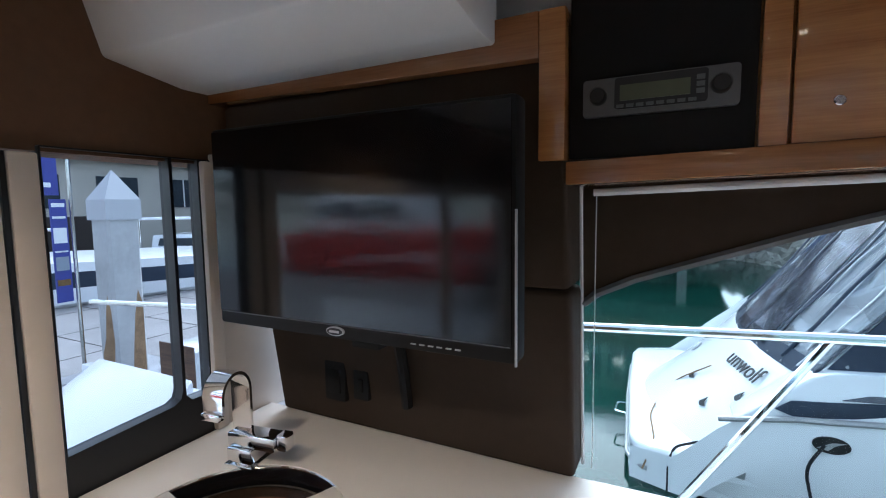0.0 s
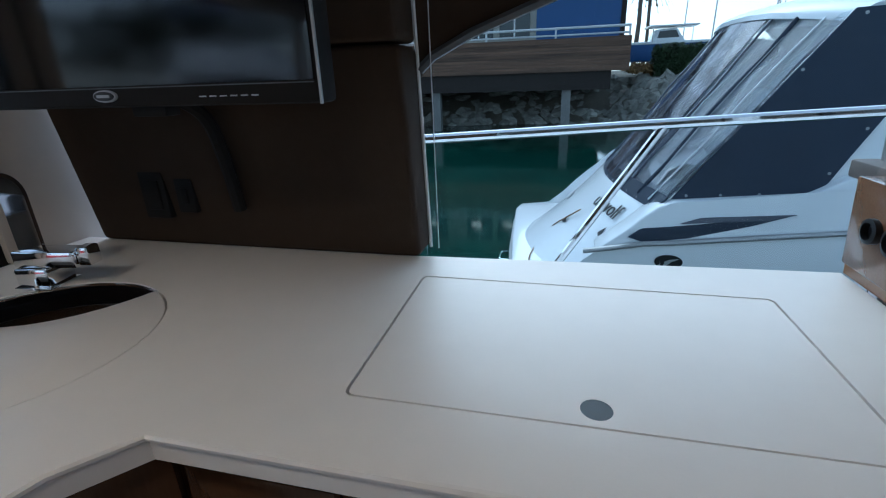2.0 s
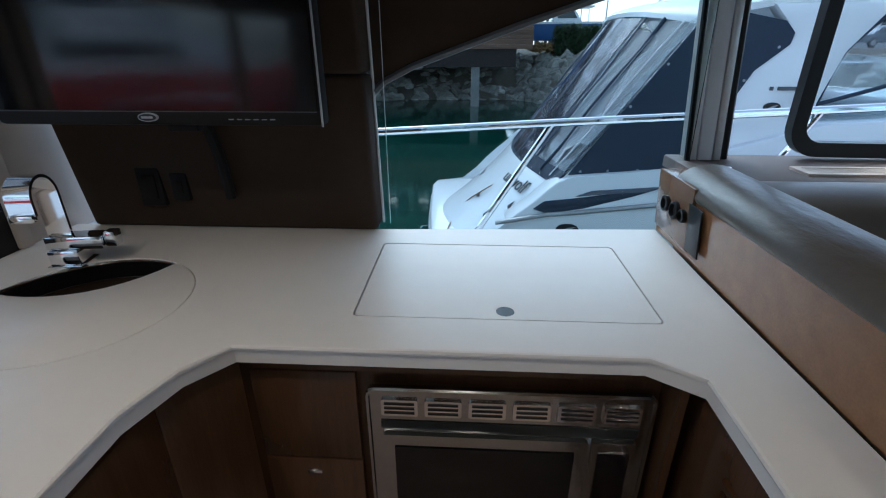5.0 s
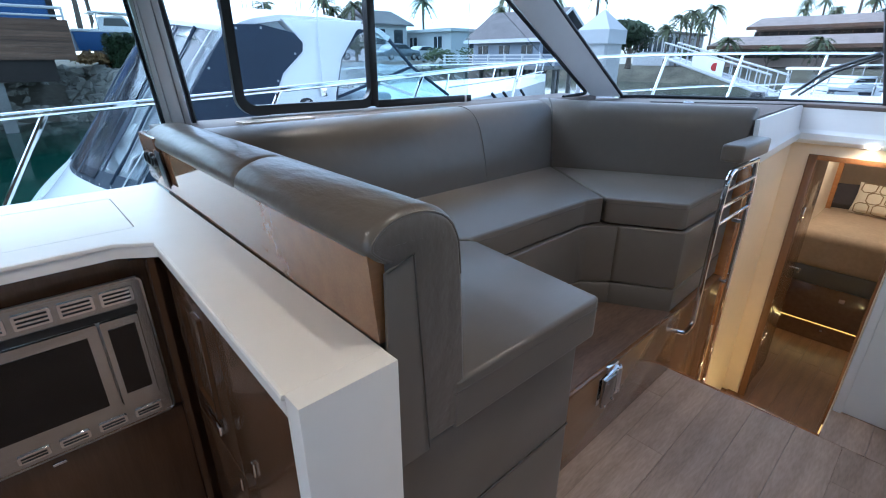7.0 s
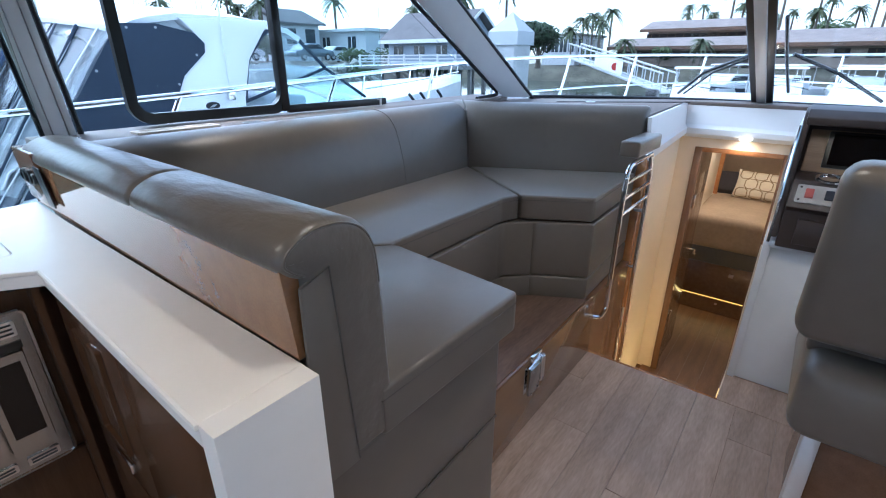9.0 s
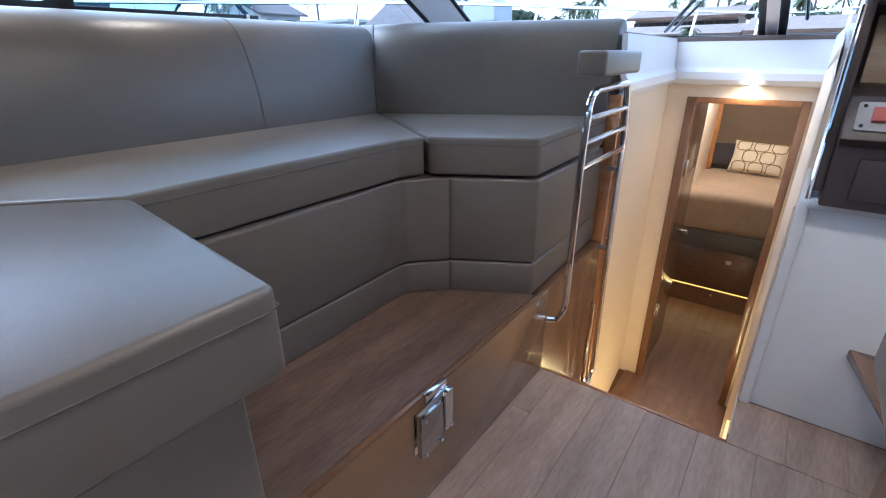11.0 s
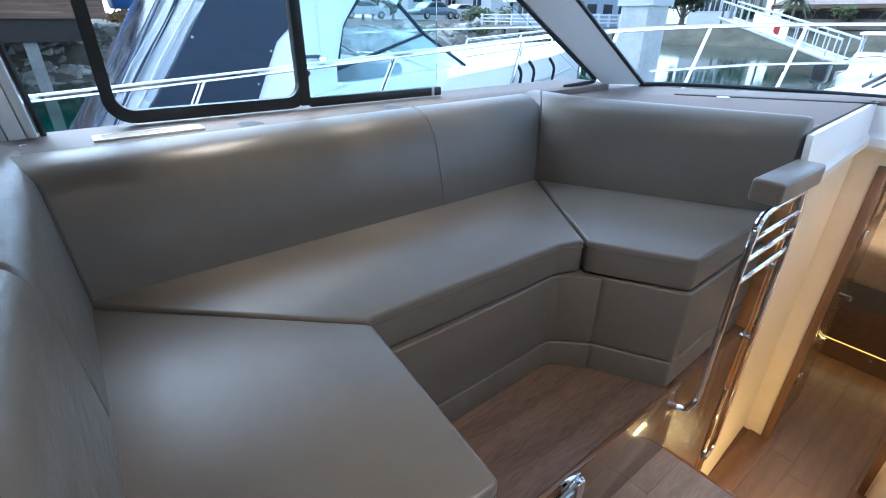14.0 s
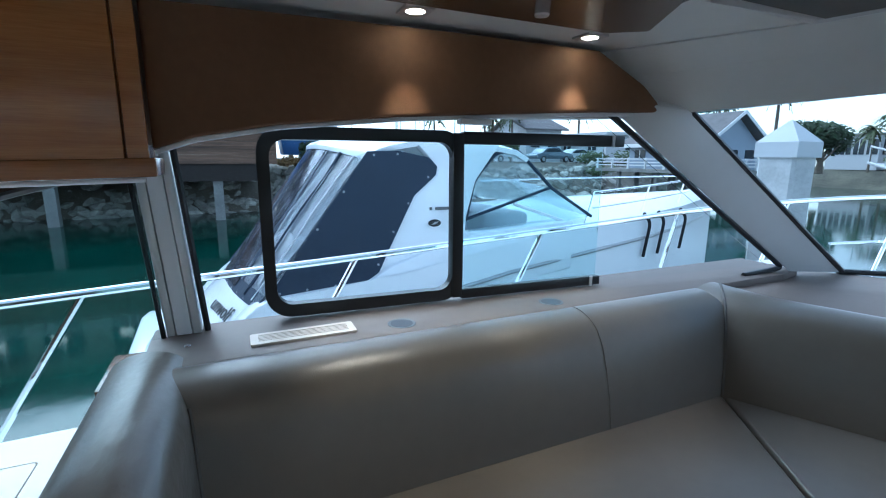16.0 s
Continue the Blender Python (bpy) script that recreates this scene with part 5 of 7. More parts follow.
SIDING = mat("brown_siding", (0.165, 0.098, 0.062), 0.8, vary=0.5, scale=1.2, stretch=(0.5, 1, 14), dark=(0.055, 0.034, 0.024), bump=0.3, bump_scale=20, per_object=0.25)
SOIL_POST = mat("stilt_grey", (0.24, 0.235, 0.22), 0.85, vary=0.2, scale=2)
UNDER = mat("dark_timber", (0.035, 0.028, 0.024), 0.9)
CONCRETE = mat("dock_concrete", (0.36, 0.345, 0.33), 0.85, vary=0.15, scale=1.4, bump=0.3, bump_scale=40)
PILE = mat("pile_concrete", (0.52, 0.52, 0.51), 0.8, vary=0.18, scale=2.0, bump=0.3, bump_scale=40)
RUST = mat("rust_stain", (0.34, 0.22, 0.12), 0.9, vary=0.3, scale=6)
BLUE = mat("blue_paint", (0.035, 0.10, 0.28), 0.5, vary=0.08)
BANNER = mat("banner_blue", (0.06, 0.07, 0.30), 0.7, vary=0.1, scale=5)
RED = mat("red_paint", (0.42, 0.035, 0.03), 0.4)
TAN_WALL = mat("tan_wall", (0.33, 0.26, 0.21), 0.85, vary=0.1, scale=0.8)
STUCCO = mat("pale_stucco", (0.42, 0.40, 0.35), 0.85, vary=0.06, scale=0.8, bump=0.2, bump_scale=30)
WHITE_WALL = mat("white_wall", (0.52, 0.53, 0.54), 0.8, vary=0.04, scale=0.6)
GREY_WALL = mat("blue_grey_wall", (0.30, 0.34, 0.40), 0.8, vary=0.06, scale=0.8)
ROOF = mat("grey_roof", (0.16, 0.15, 0.15), 0.9, vary=0.2, scale=1.5, bump=0.4, bump_scale=10)
ROOF_TAN = mat("tan_roof", (0.31, 0.25, 0.22), 0.9, vary=0.2, scale=1.2, bump=0.4, bump_scale=10)
PANE = mat("far_window", (0.03, 0.04, 0.05), 0.1)
TRUNK = mat("palm_trunk", (0.16, 0.13, 0.10), 0.9, vary=0.3, scale=4, stretch=(1, 1, 6), bump=0.6, bump_scale=12)
# Frond green is paled, so that distance haze sits in the colour.
FROND = mat("hazed_palm_frond", (0.115, 0.135, 0.065), 0.7, vary=0.35, scale=3)
FAR_BANK = mat("olive_bank", (0.11, 0.105, 0.075), 0.95, vary=0.4, scale=0.6, bump=0.6, bump_scale=4)
LEAF = mat("dark_leaf", (0.035, 0.062, 0.022), 0.7, vary=0.4, scale=2)
BUSH = mat("bush_leaf", (0.075, 0.105, 0.035), 0.75, vary=0.4, scale=2)
DRY = mat("dry_plant", (0.22, 0.13, 0.045), 0.8, vary=0.4, scale=3)
ROPE = mat("black_rope", (0.012, 0.012, 0.014), 0.8)
CAR = mat("car_paint", (0.16, 0.19, 0.22), 0.25, metal=0.4, vary=0.04)
Z_SEA, Z_DOCK = -1.12, -0.90

solid("water", box(-400, 400, -400, 400, Z_SEA - 0.02, Z_SEA), WATER, "calm dark green harbour water", "water", kind="structure")

# own deck, hull and rails
solid("side_deck", box(-1.2, 4.2, 0.19, 0.72, 0.42, 0.48, r=0.01), HULL, "white side deck outside the windows", "deck", kind="structure")
solid("hull_port", box(-3.4, 5.0, 0.70, 0.76, -1.5, 0.47, r=0.01), HULL, "white topsides of the boat", "hull", kind="structure")
solid("hull_starboard", box(-3.4, 5.0, -3.7, -3.64, -1.5, 0.47, r=0.01), HULL, "white topsides of the boat", "hull", kind="structure")
fd_rows = []
for x, w, z in ((3.4, 1.75, 0.98), (4.4, 1.78, 1.00), (5.4, 1.62, 1.00), (6.6, 1.25, 0.97), (7.6, 0.75, 0.95), (8.5, 0.08, 0.93)):
    fd_rows.append([(max(x, 3.62 + 0.76 * max(0.0, 1 - (f * w / 1.40) ** 2) ** 0.8 + 0.04 * (x - 3.4)), Y_MID + w * f, z - 0.18 * abs(f) ** 3) for f in (1, 0.9, 0.8, 0.65, 0.5, 0.35, 0.2, 0, -0.2, -0.35, -0.5, -0.65, -0.8, -0.9, -1)])
solid("foredeck", sheet(fd_rows, 0.03), HULL, "white cambered foredeck", "deck", kind="structure")
rail = thing("guard_rail", "polished steel guard rail along the side deck and bow", "rail")


def rail_line(s):
    """The top rail from aft (0) to the bow."""
    pts = [(-3.0, 0.60, 0.95), (-1.0, 0.60, 1.060), (-0.1, 0.60, 1.108), (0.65, 0.60, 1.152), (1.5, 0.60, 1.195), (2.7, 0.60, 1.265), (3.6, 0.58, 1.325), (4.6, 0.42, 1.37), (5.6, 0.12, 1.39), (6.6, -0.40, 1.40), (7.5, -1.0, 1.40), (8.0, Y_MID, 1.40)]
    return [(x, y if not s else 2 * Y_MID - y, z) for x, y, z in pts]


for s in (0, 1):
    part("top_rail", tube(bend(rail_line(s), 0.5, 4), 0.0145, 10), CHROME, rail)
    ln = rail_line(s)[7:]
    part("mid_rail", tube([(x, y, z - 0.30) for x, y, z in ln], 0.010, 8), CHROME, rail)
    for x in (-0.39, 0.546, 1.482, 2.418, 3.35, 4.2, 5.1, 6.0, 6.9, 7.6):
        lnn = rail_line(s)
        for (xa, ya, za), (xb, yb, zb) in zip(lnn, lnn[1:]):
            if xa <= x <= xb:
                f = (x - xa) / (xb - xa)
                y, z = ya + (yb - ya) * f, za + (zb - za) * f
                lean = 0.42 if x < 3 else 0.25
                part("stanchion", tube([(x, y, z), (x - lean, y + (0.01 if not s else -0.01), 0.46 if x < 3.6 else 0.85)], 0.012, 8), CHROME, rail)
wp = thing("windscreen_wiper", "black windscreen wiper resting on the glass", "wiper", group="wipers")
part("arm", tube([(4.25, -0.95, 1.13), (3.95, -1.15, 1.28), (3.78, -1.38, 1.37)], 0.010, 6), BLACK, wp)
part("arm", tube([(4.24, -0.99, 1.13), (3.94, -1.20, 1.28), (3.78, -1.40, 1.36)], 0.007, 6), BLACK, wp)
part("blade", tube([(4.16, -1.415, 1.165), (3.70, -1.40, 1.385), (3.35, -1.40, 1.54)], 0.009, 6), BLACK, wp)
wp = thing("windscreen_wiper", "black windscreen wiper resting on the glass", "wiper", group="wipers")
part("arm", tube([(4.20, -2.05, 1.13), (3.95, -1.82, 1.28), (3.78, -1.60, 1.38)], 0.010, 6), BLACK, wp)
part("blade", tube([(4.16, -1.60, 1.165), (3.70, -1.57, 1.385), (3.35, -1.56, 1.54)], 0.009, 6), BLACK, wp)

# the cruiser in the next berth
boat = thing("motor_cruiser", "white motor cruiser with navy canvas sides and a hardtop, moored alongside", "boat")
boat.matrix_basis = Matrix.Translation((-0.19, 0.20, -0.312)) @ Matrix.Scale(1.2, 4)
YC = 4.30
ST = [(-0.10, 1.38, -0.42), (0.28, 1.48, -0.40), (0.50, 1.50, -0.22), (0.61, 1.51, -0.10), (0.79, 1.53, 0.06), (0.94, 1.54, 0.18), (1.05, 1.55, 0.29), (1.2, 1.55, 0.40), (2.5, 1.55, 0.55), (3.6, 1.53, 0.74), (4.8, 1.42, 0.86), (6.0, 1.12, 0.90), (7.2, 0.68, 0.93), (8.2, 0.22, 0.96), (8.7, 0.01, 0.97)]


def section(x, w, z):
    out = []
    for s in (1, -1):
        half = [(w, z), (w * 1.0, z - 0.10), (w * 1.015, z - 0.42), (w * 0.98, -0.45), (w * 0.93, -0.85), (w * 0.80, -1.15), (0.02, -1.65)]
        pts = [(x, YC - s * a, b) for a, b in half]
        out += pts if s == 1 else list(reversed(pts))[1:]
    return out


def quarter(p):
    """The stern is cut away towards the near corner."""
    x, y, z = p
    c = max(0.0, (0.5 - x) / 0.6)
    return (x + c * 0.14 * max(0.0, 1 - (y - 2.76) / 1.3), y, z)


rowsb = [[quarter(p) for p in section(*s)] for s in ST]
b = loft(rowsb)
b.faces.new([v for v in list(b.verts)[:len(rowsb[0])]])
part("hull", b, HULL, boat)
deck = [[(x, YC - w * f, z + 0.14 * (1 - f * f) * (1 if x > 3 else 0.2)) for f in (1, 0.9, 0.6, 0.3, 0, -0.3, -0.6, -0.9, -1)] for x, w, z in ST if x > 3.0]
part("foredeck", loft(deck), HULL, boat)
part("rub_rail", tube([quarter((x, YC - w * 1.02, max(-0.52, z - 0.30) if x > 1.1 else 0.12 - 0.22 * min(1.0, 1.2 - x))) for x, w, z in ST[3:-1]], 0.022, 8), SILVER_PLASTIC, boat, "grey rubbing strake")
NEAR = 2.76
part("swim_platform", prism([(0.16, 2.88), (0.06, 2.95), (0.0, 3.08), (-0.10, 4.30), (-0.15, 5.35), (-0.10, 5.60), (0.75, 5.76), (0.75, 2.84)], "z", -0.75, -0.385, r=0.03, seg=3), HULL, boat)
part("platform_trim", tube([(0.15, 2.87, -0.56), (0.05, 2.94, -0.56), (-0.01, 3.07, -0.56), (-0.11, 4.30, -0.56), (-0.16, 5.35, -0.56)], 0.018, 8), SILVER_PLASTIC, boat, "grey rubbing strake")


def transom_x(y):
    """The top edge of the transom, bowed aft amidships."""
    return 0.88 + 0.25 * abs((y - YC) / 1.4) ** 1.7


def transom_at(y, g):
    """A place on the sloping transom, from its top edge (0) to the swim platform (1), rounded towards the quarters."""
    u = min(1.0, abs(y - YC) / 1.5)
    return Vector((transom_x(y) - 0.84 * g * (1 - 0.45 * u * u), y, 0.345 - 0.74 * g - 0.03 * u ** 6 - 0.04 * math.sin(math.pi * g)))


trans = []
for k in range(25):
    y = 2.80 + 3.0 * k / 24
    x = transom_x(y)
    trans.append([(x + 0.30, y, 0.30), (x + 0.08, y, 0.335), (x + 0.03, y, 0.345)] + [tuple(transom_at(y, g)) for g in (0.03, 0.10, 0.3, 0.5, 0.7, 0.9, 1.0, 1.1)] + [(x + 0.30, y, -0.47)])
b = loft(trans, None, True)
b.verts.ensure_lookup_table()
b.faces.new([b.verts[i] for i in range(12)]), b.faces.new([b.verts[len(b.verts) - 12 + i] for i in range(12)])
part("transom", b, HULL, boat)
coam = prism([(0.70, -0.01), (0.80, 0.075), (0.94, 0.19), (1.05, 0.30), (1.13, 0.365), (1.25, 0.41), (2.1, 0.48), (2.3, 0.60), (3.2, 0.86), (4.4, 0.93), (4.4, 0.4), (0.74, -0.08)], "y", NEAR + 0.02, NEAR + 0.30, r=0.015, seg=3)
part("coaming", coam, HULL, boat)
part("coaming", prism([(1.25, 0.30), (1.4, 0.42), (2.1, 0.48), (2.3, 0.60), (3.2, 0.86), (4.4, 0.93), (4.4, 0.4), (1.25, 0.2)], "y", 2 * YC - NEAR - 0.30, 2 * YC - NEAR - 0.02, r=0.02, seg=3), HULL, boat)
ARCH = [(2.17, 0.45), (2.31, 0.76), (2.56, 1.25), (2.76, 1.42), (2.80, 1.50), (2.72, 1.60), (2.60, 1.72), (3.50, 1.74), (3.40, 1.62), (3.22, 1.38), (3.12, 1.02), (3.10, 0.6)]
for y in (NEAR + 0.10, 2 * YC - NEAR - 0.24):
    part("arch_leg", prism(ARCH, "y", y, y + 0.14, r=0.02, seg=2), HULL, boat)
top = []
for x, z in ((1.84, 1.57), (1.85, 1.61), (1.90, 1.645), (2.0, 1.675), (2.2, 1.71), (2.6, 1.75), (3.2, 1.75), (3.7, 1.68), (3.85, 1.60)):
    back = max(0.0, (2.6 - x) / 0.9)
    top.append([(x + 0.36 * back * abs(f) ** 2.4, YC - 1.42 * f, z + 0.12 * (1 - abs(f) ** 2.5)) for f in [1, 0.985, 0.95, 0.88, 0.75, 0.5, 0.25, 0, -0.25, -0.5, -0.75, -0.88, -0.95, -1]])
part("hardtop", sheet(top, 0.05), HULL, boat, "white moulded hardtop")
CANVAS = [(2.12, 1.65), (2.40, 1.66), (2.71, 1.60), (2.79, 1.52), (2.78, 1.44), (2.56, 1.25), (2.31, 0.76), (2.17, 0.47), (1.22, 0.41)]
for y in (NEAR + 0.085, 2 * YC - NEAR - 0.10):
    cv = part("canvas_side", prism(CANVAS, "y", y, y + 0.012), NAVY if y < YC else COCKPIT, boat, "navy canvas side panel" if y < YC else "pale inner side curtain")
    if y < YC:
        for x, z in ((1.32, 0.44), (1.55, 0.45), (1.80, 0.46), (2.05, 0.47), (2.20, 0.62), (2.35, 0.92), (2.50, 1.18), (2.70, 1.42), (2.40, 1.63), (2.18, 1.62), (1.66, 0.98), (1.90, 1.30)):
            part("snap", disc((x, y - 0.005, z), 0.011, 0.006, "y", 8), SILVER_PLASTIC, cv)
    if y > YC:
        continue
    part("vinyl_side", prism([(2.04, 1.62), (2.11, 1.64), (1.21, 0.42), (1.08, 0.37)], "y", y, y + 0.006), VINYL, boat, "wrinkled clear vinyl curtain")


def aft(f, g, out=0.0):
    """A place on the aft curtain: f from the near corner to the far one, g from the hem to the hardtop."""
    y = NEAR + 0.10 + 2.70 * f
    foot, head = Vector((transom_x(y) + 0.02, y, 0.36)), Vector((2.12 - 0.24 * math.sin(math.pi * f) ** 0.8, NEAR + 0.14 + 2.80 * f, 1.60 + 0.10 * math.sin(math.pi * f)))
    return foot.lerp(head, g) + Vector((-out, 0, 0))


part("vinyl_aft", sheet([[aft(i / 10, j / 4) for j in range(5)] for i in range(11)], 0.006), VINYL, boat, "clear vinyl aft curtain")
part("smoked_strip", sheet([[aft(0.26 + 0.30 * i / 5, j / 4, 0.02) for j in range(5)] for i in range(6)], 0.006), SMOKED_VINYL, boat, "rolled tinted vinyl strip")
for f, r_, m_ in ((0.0, 0.012, NAVY), (0.06, 0.006, HULL), (0.14, 0.016, NAVY), (0.24, 0.010, SMOKE), (0.42, 0.014, SMOKE), (0.72, 0.010, SMOKE), (1.0, 0.012, NAVY)):
    part("curtain_fold", tube([aft(f, j / 5, 0.012 + 0.012 * math.sin(j * 2 + f * 20)) for j in range(6)], r_, 6), m_, boat)
rf = random.Random(77)
for k in range(15):
    f, m_ = rf.uniform(0.12, 0.60), rf.choice((SMOKE, SMOKE, NAVY, COCKPIT, COCKPIT))
    g0, g1 = rf.uniform(0.04, 0.3), rf.uniform(0.6, 0.97)
    part("crease", tube([aft(f, g0, 0.01), aft(f + rf.uniform(-0.02, 0.02), (g0 + g1) / 2, 0.014), aft(f + rf.uniform(-0.03, 0.03), g1, 0.01)], [0.002, rf.uniform(0.005, 0.012), 0.002], 5), m_, boat)
part("canvas_hem", sheet([[aft(i / 12, 0.0, 0.016) + Vector((-0.03, 0, -0.045)) for i in range(13)], [aft(i / 12, 0.055, 0.012) for i in range(13)]], 0.006), NAVY, boat, "navy canvas hem")
for i in range(12):
    p = aft(0.04 + 0.08 * i, 0.0, 0.045)
    part("snap", disc((p.x, p.y, p.z - 0.02), 0.009, 0.006, "x", 8), SILVER_PLASTIC, boat)
rc = random.Random(21)
cov = [[(1.16 + 0.62 * u / 9, NEAR + 0.34 + 1.9 * v / 9, 0.50 + 0.16 * math.sin(3.1 * u / 9) + rc.uniform(-0.06, 0.06)) for u in range(10)] for v in range(10)]
part("cockpit_floor", box(0.9, 4.2, NEAR + 0.3, 2 * YC - NEAR - 0.3, -0.1, 0.0), COCKPIT, boat)
part("cockpit_seat", box(1.20, 1.75, NEAR + 0.35, 2 * YC - NEAR - 0.35, 0.0, 0.50, r=0.06, seg=3), COCKPIT, boat)
part("seat_cover", sheet(cov, 0.01), WHITE_WALL, boat, "crumpled white seat cover")
part("helm_seat", box(2.4, 2.8, YC + 0.2, YC + 0.9, 0.0, 1.1, r=0.06, seg=3), COCKPIT, boat)
part("dash", box(3.5, 4.1, YC - 1.1, YC + 1.1, 0.5, 1.0, r=0.06, seg=3), COCKPIT, boat)
wind = [(3.12, 1.00), (4.16, 1.28), (4.74, 0.95), (4.2, 0.90), (3.2, 0.84)]
soft_top = [(3.28, 1.38), (3.46, 1.64), (3.70, 1.68), (4.16, 1.28), (3.15, 1.02)]
for y in (NEAR + 0.16, 2 * YC - NEAR - 0.17):
    part("side_screen", prism(wind, "y", y, y + 0.008), TEAL, boat)
    part("side_curtain", prism(soft_top, "y", y, y + 0.008), VINYL, boat)
    part("screen_rail", tube([(3.10, y - 0.004, 0.98), (4.17, y - 0.004, 1.29), (4.76, y - 0.004, 0.95)], 0.018, 6), NAVY, boat)
    part("screen_rail", tube([(3.70, y - 0.008, 1.13), (4.35, y - 0.008, 0.92)], 0.018, 6), HULL, boat)
    part("curtain_edge", tube(bend([(3.14, y - 0.006, 1.0), (3.22, y - 0.006, 1.38), (3.46, y - 0.006, 1.65), (3.72, y - 0.006, 1.69), (4.17, y - 0.006, 1.29)], 0.1), 0.020, 6), NAVY, boat)
part("front_screen", slab([(4.16, NEAR + 0.17, 1.28), (4.74, NEAR + 0.17, 0.95), (5.05, YC, 0.98), (4.40, YC, 1.34)], (0.006, 0, 0.006)), TEAL, boat)
part("front_screen", slab([(4.40, YC, 1.34), (5.05, YC, 0.98), (4.74, 2 * YC - NEAR - 0.17, 0.95), (4.16, 2 * YC - NEAR - 0.17, 1.28)], (0.006, 0, 0.006)), TEAL, boat)
part("hull_vent", prism([(0.93, 0.13), (1.02, 0.20), (1.30, 0.235), (1.98, 0.33), (1.75, 0.25), (1.35, 0.14), (1.05, 0.09)], "y", NEAR - 0.025, NEAR - 0.005, r=0.004), NAVY, boat, "dark hull vent")
part("hull_vent", prism([(1.28, 0.25), (1.42, 0.30), (2.02, 0.345), (1.85, 0.30)], "y", NEAR - 0.03, NEAR - 0.005), SMOKE, boat)
em = part("oval_emblem", prism(ellipse(1.235, -0.05, 0.10, 0.055, 28), "y", NEAR - 0.045, NEAR - 0.012), BLACK, boat, "black oval emblem")
part("emblem_mark", prism([(1.16, -0.075), (1.24, -0.03), (1.31, -0.02), (1.25, -0.05), (1.22, -0.085)], "y", NEAR - 0.048, NEAR - 0.044), SILVER_PLASTIC, em)
em = part("oval_emblem", prism(ellipse(2.77, 0.98, 0.065, 0.035, 24), "y", NEAR + 0.085, NEAR + 0.101), BLACK, boat)
part("emblem_mark", prism([(2.73, 0.965), (2.77, 0.99), (2.81, 0.995), (2.78, 0.97)], "y", NEAR + 0.082, NEAR + 0.0855), SILVER_PLASTIC, em)
for x0, x1, z in ((2.68, 2.84, 0.69), (2.72, 2.74, 1.12), (2.78, 2.95, 1.12)):
    part("lettering_bar", box(x0, x1, NEAR + 0.082, NEAR + 0.101, z - 0.014, z + 0.014, r=0.0), GREY_PLASTIC, boat)
across_ = (transom_at(3.30, 0.30) - transom_at(3.90, 0.30)).normalized()
out_ = across_.cross(transom_at(3.60, 0.2) - transom_at(3.60, 0.4)).normalized()
tm = Matrix((across_, out_.cross(across_), out_)).transposed().to_4x4()
tm.translation = transom_at(3.46, 0.20) + out_ * 0.012
words("boat_name", "unwolf", 0.205, tm, BLACK, boat, 0.003, "black painted boat name")
for y, g in ((3.86, 0.52), (3.40, 0.62), (3.20, 0.40)):
    fm = tm.copy()
    fm.translation = transom_at(y, g) + out_ * 0.012
    part("name_flourish", place(prism([(-0.05, -0.03), (0.0, 0.05), (0.01, 0.0), (0.07, -0.02), (0.0, -0.05)], "z", 0.0, 0.004), fm), BLACK, boat)
lens_at = Matrix.Translation(transom_at(4.55, 0.42) + Vector((-0.006, 0, 0.006))) @ Matrix.Rotation(radians(-50), 4, 'Y')
part("stern_lamp", place(disc((0, 0, -0.005), 0.065, 0.018, n=24), lens_at), SILVER_PLASTIC, boat)
part("stern_lamp_lens", place(disc((0, 0, 0.004), 0.045, 0.016, n=24), lens_at), HULL, boat)
part("stern_line", tube(bend([(0.62, 3.75, 0.06), (0.36, 3.95, -0.17), (0.22, 4.05, -0.37), (0.14, 3.5, -0.375), (0.20, 3.0, -0.375), (0.12, 2.83, -0.55)], 0.12), 0.007, 6), RUST, boat, "rope trailing over the stern")
part("grab_loop", tube(bend([(-0.10, 3.95, -0.50), (-0.18, 3.94, -0.50), (-0.18, 3.72, -0.50), (-0.08, 3.70, -0.50)], 0.03), 0.008, 6), CHROME, boat)
part("cleat_line", tube(bend([(0.50, 2.95, -0.30), (0.34, 2.92, -0.36), (0.30, 2.84, -0.45), (0.30, 2.80, -0.95)], 0.05), 0.010, 6), ROPE, boat)
part("mooring_line", tube(bend([(1.20, NEAR - 0.05, -0.05), (1.10, NEAR - 0.07, -0.22), (1.18, NEAR - 0.06, -0.60)], 0.1), 0.010, 6), ROPE, boat)
for x, y in ((5.80, 0.0), (6.15, 0.0), (6.75, 0.0)):
    w = 1.42 - (x - 4.8) * 0.25
    part("fender_line", tube(bend([(x, YC - w - 0.02, 0.92), (x + 0.10, YC - w - 0.05, 0.80), (x + 0.03, YC - w - 0.04, 0.35)], 0.1), 0.022, 6), ROPE, boat)
br = [(x, YC - (w - 0.06), z + 0.36) for x, w, z in ST if x > 4.5]
part("bow_rail", tube(br, 0.014, 8), CHROME, boat)
part("bow_rail", tube([(x, 2 * YC - y, z) for x, y, z in br], 0.014, 8), CHROME, boat)
part("bow_rail", tube([(x, y, z - 0.18) for x, y, z in br], 0.010, 8), CHROME, boat)
for x, y, z in br:
    part("stanchion", tube([(x, y, z), (x - 0.12, y, z - 0.40)], 0.011, 6), CHROME, boat)
part("aerial", tube([(2.95, NEAR + 0.07, 1.05), (2.97, NEAR + 0.06, 2.6)], 0.008, 6), HULL, boat)
part("aerial_mount", box(2.92, 2.99, NEAR + 0.05, NEAR + 0.10, 1.02, 1.12, r=0.01), CHROME, boat)

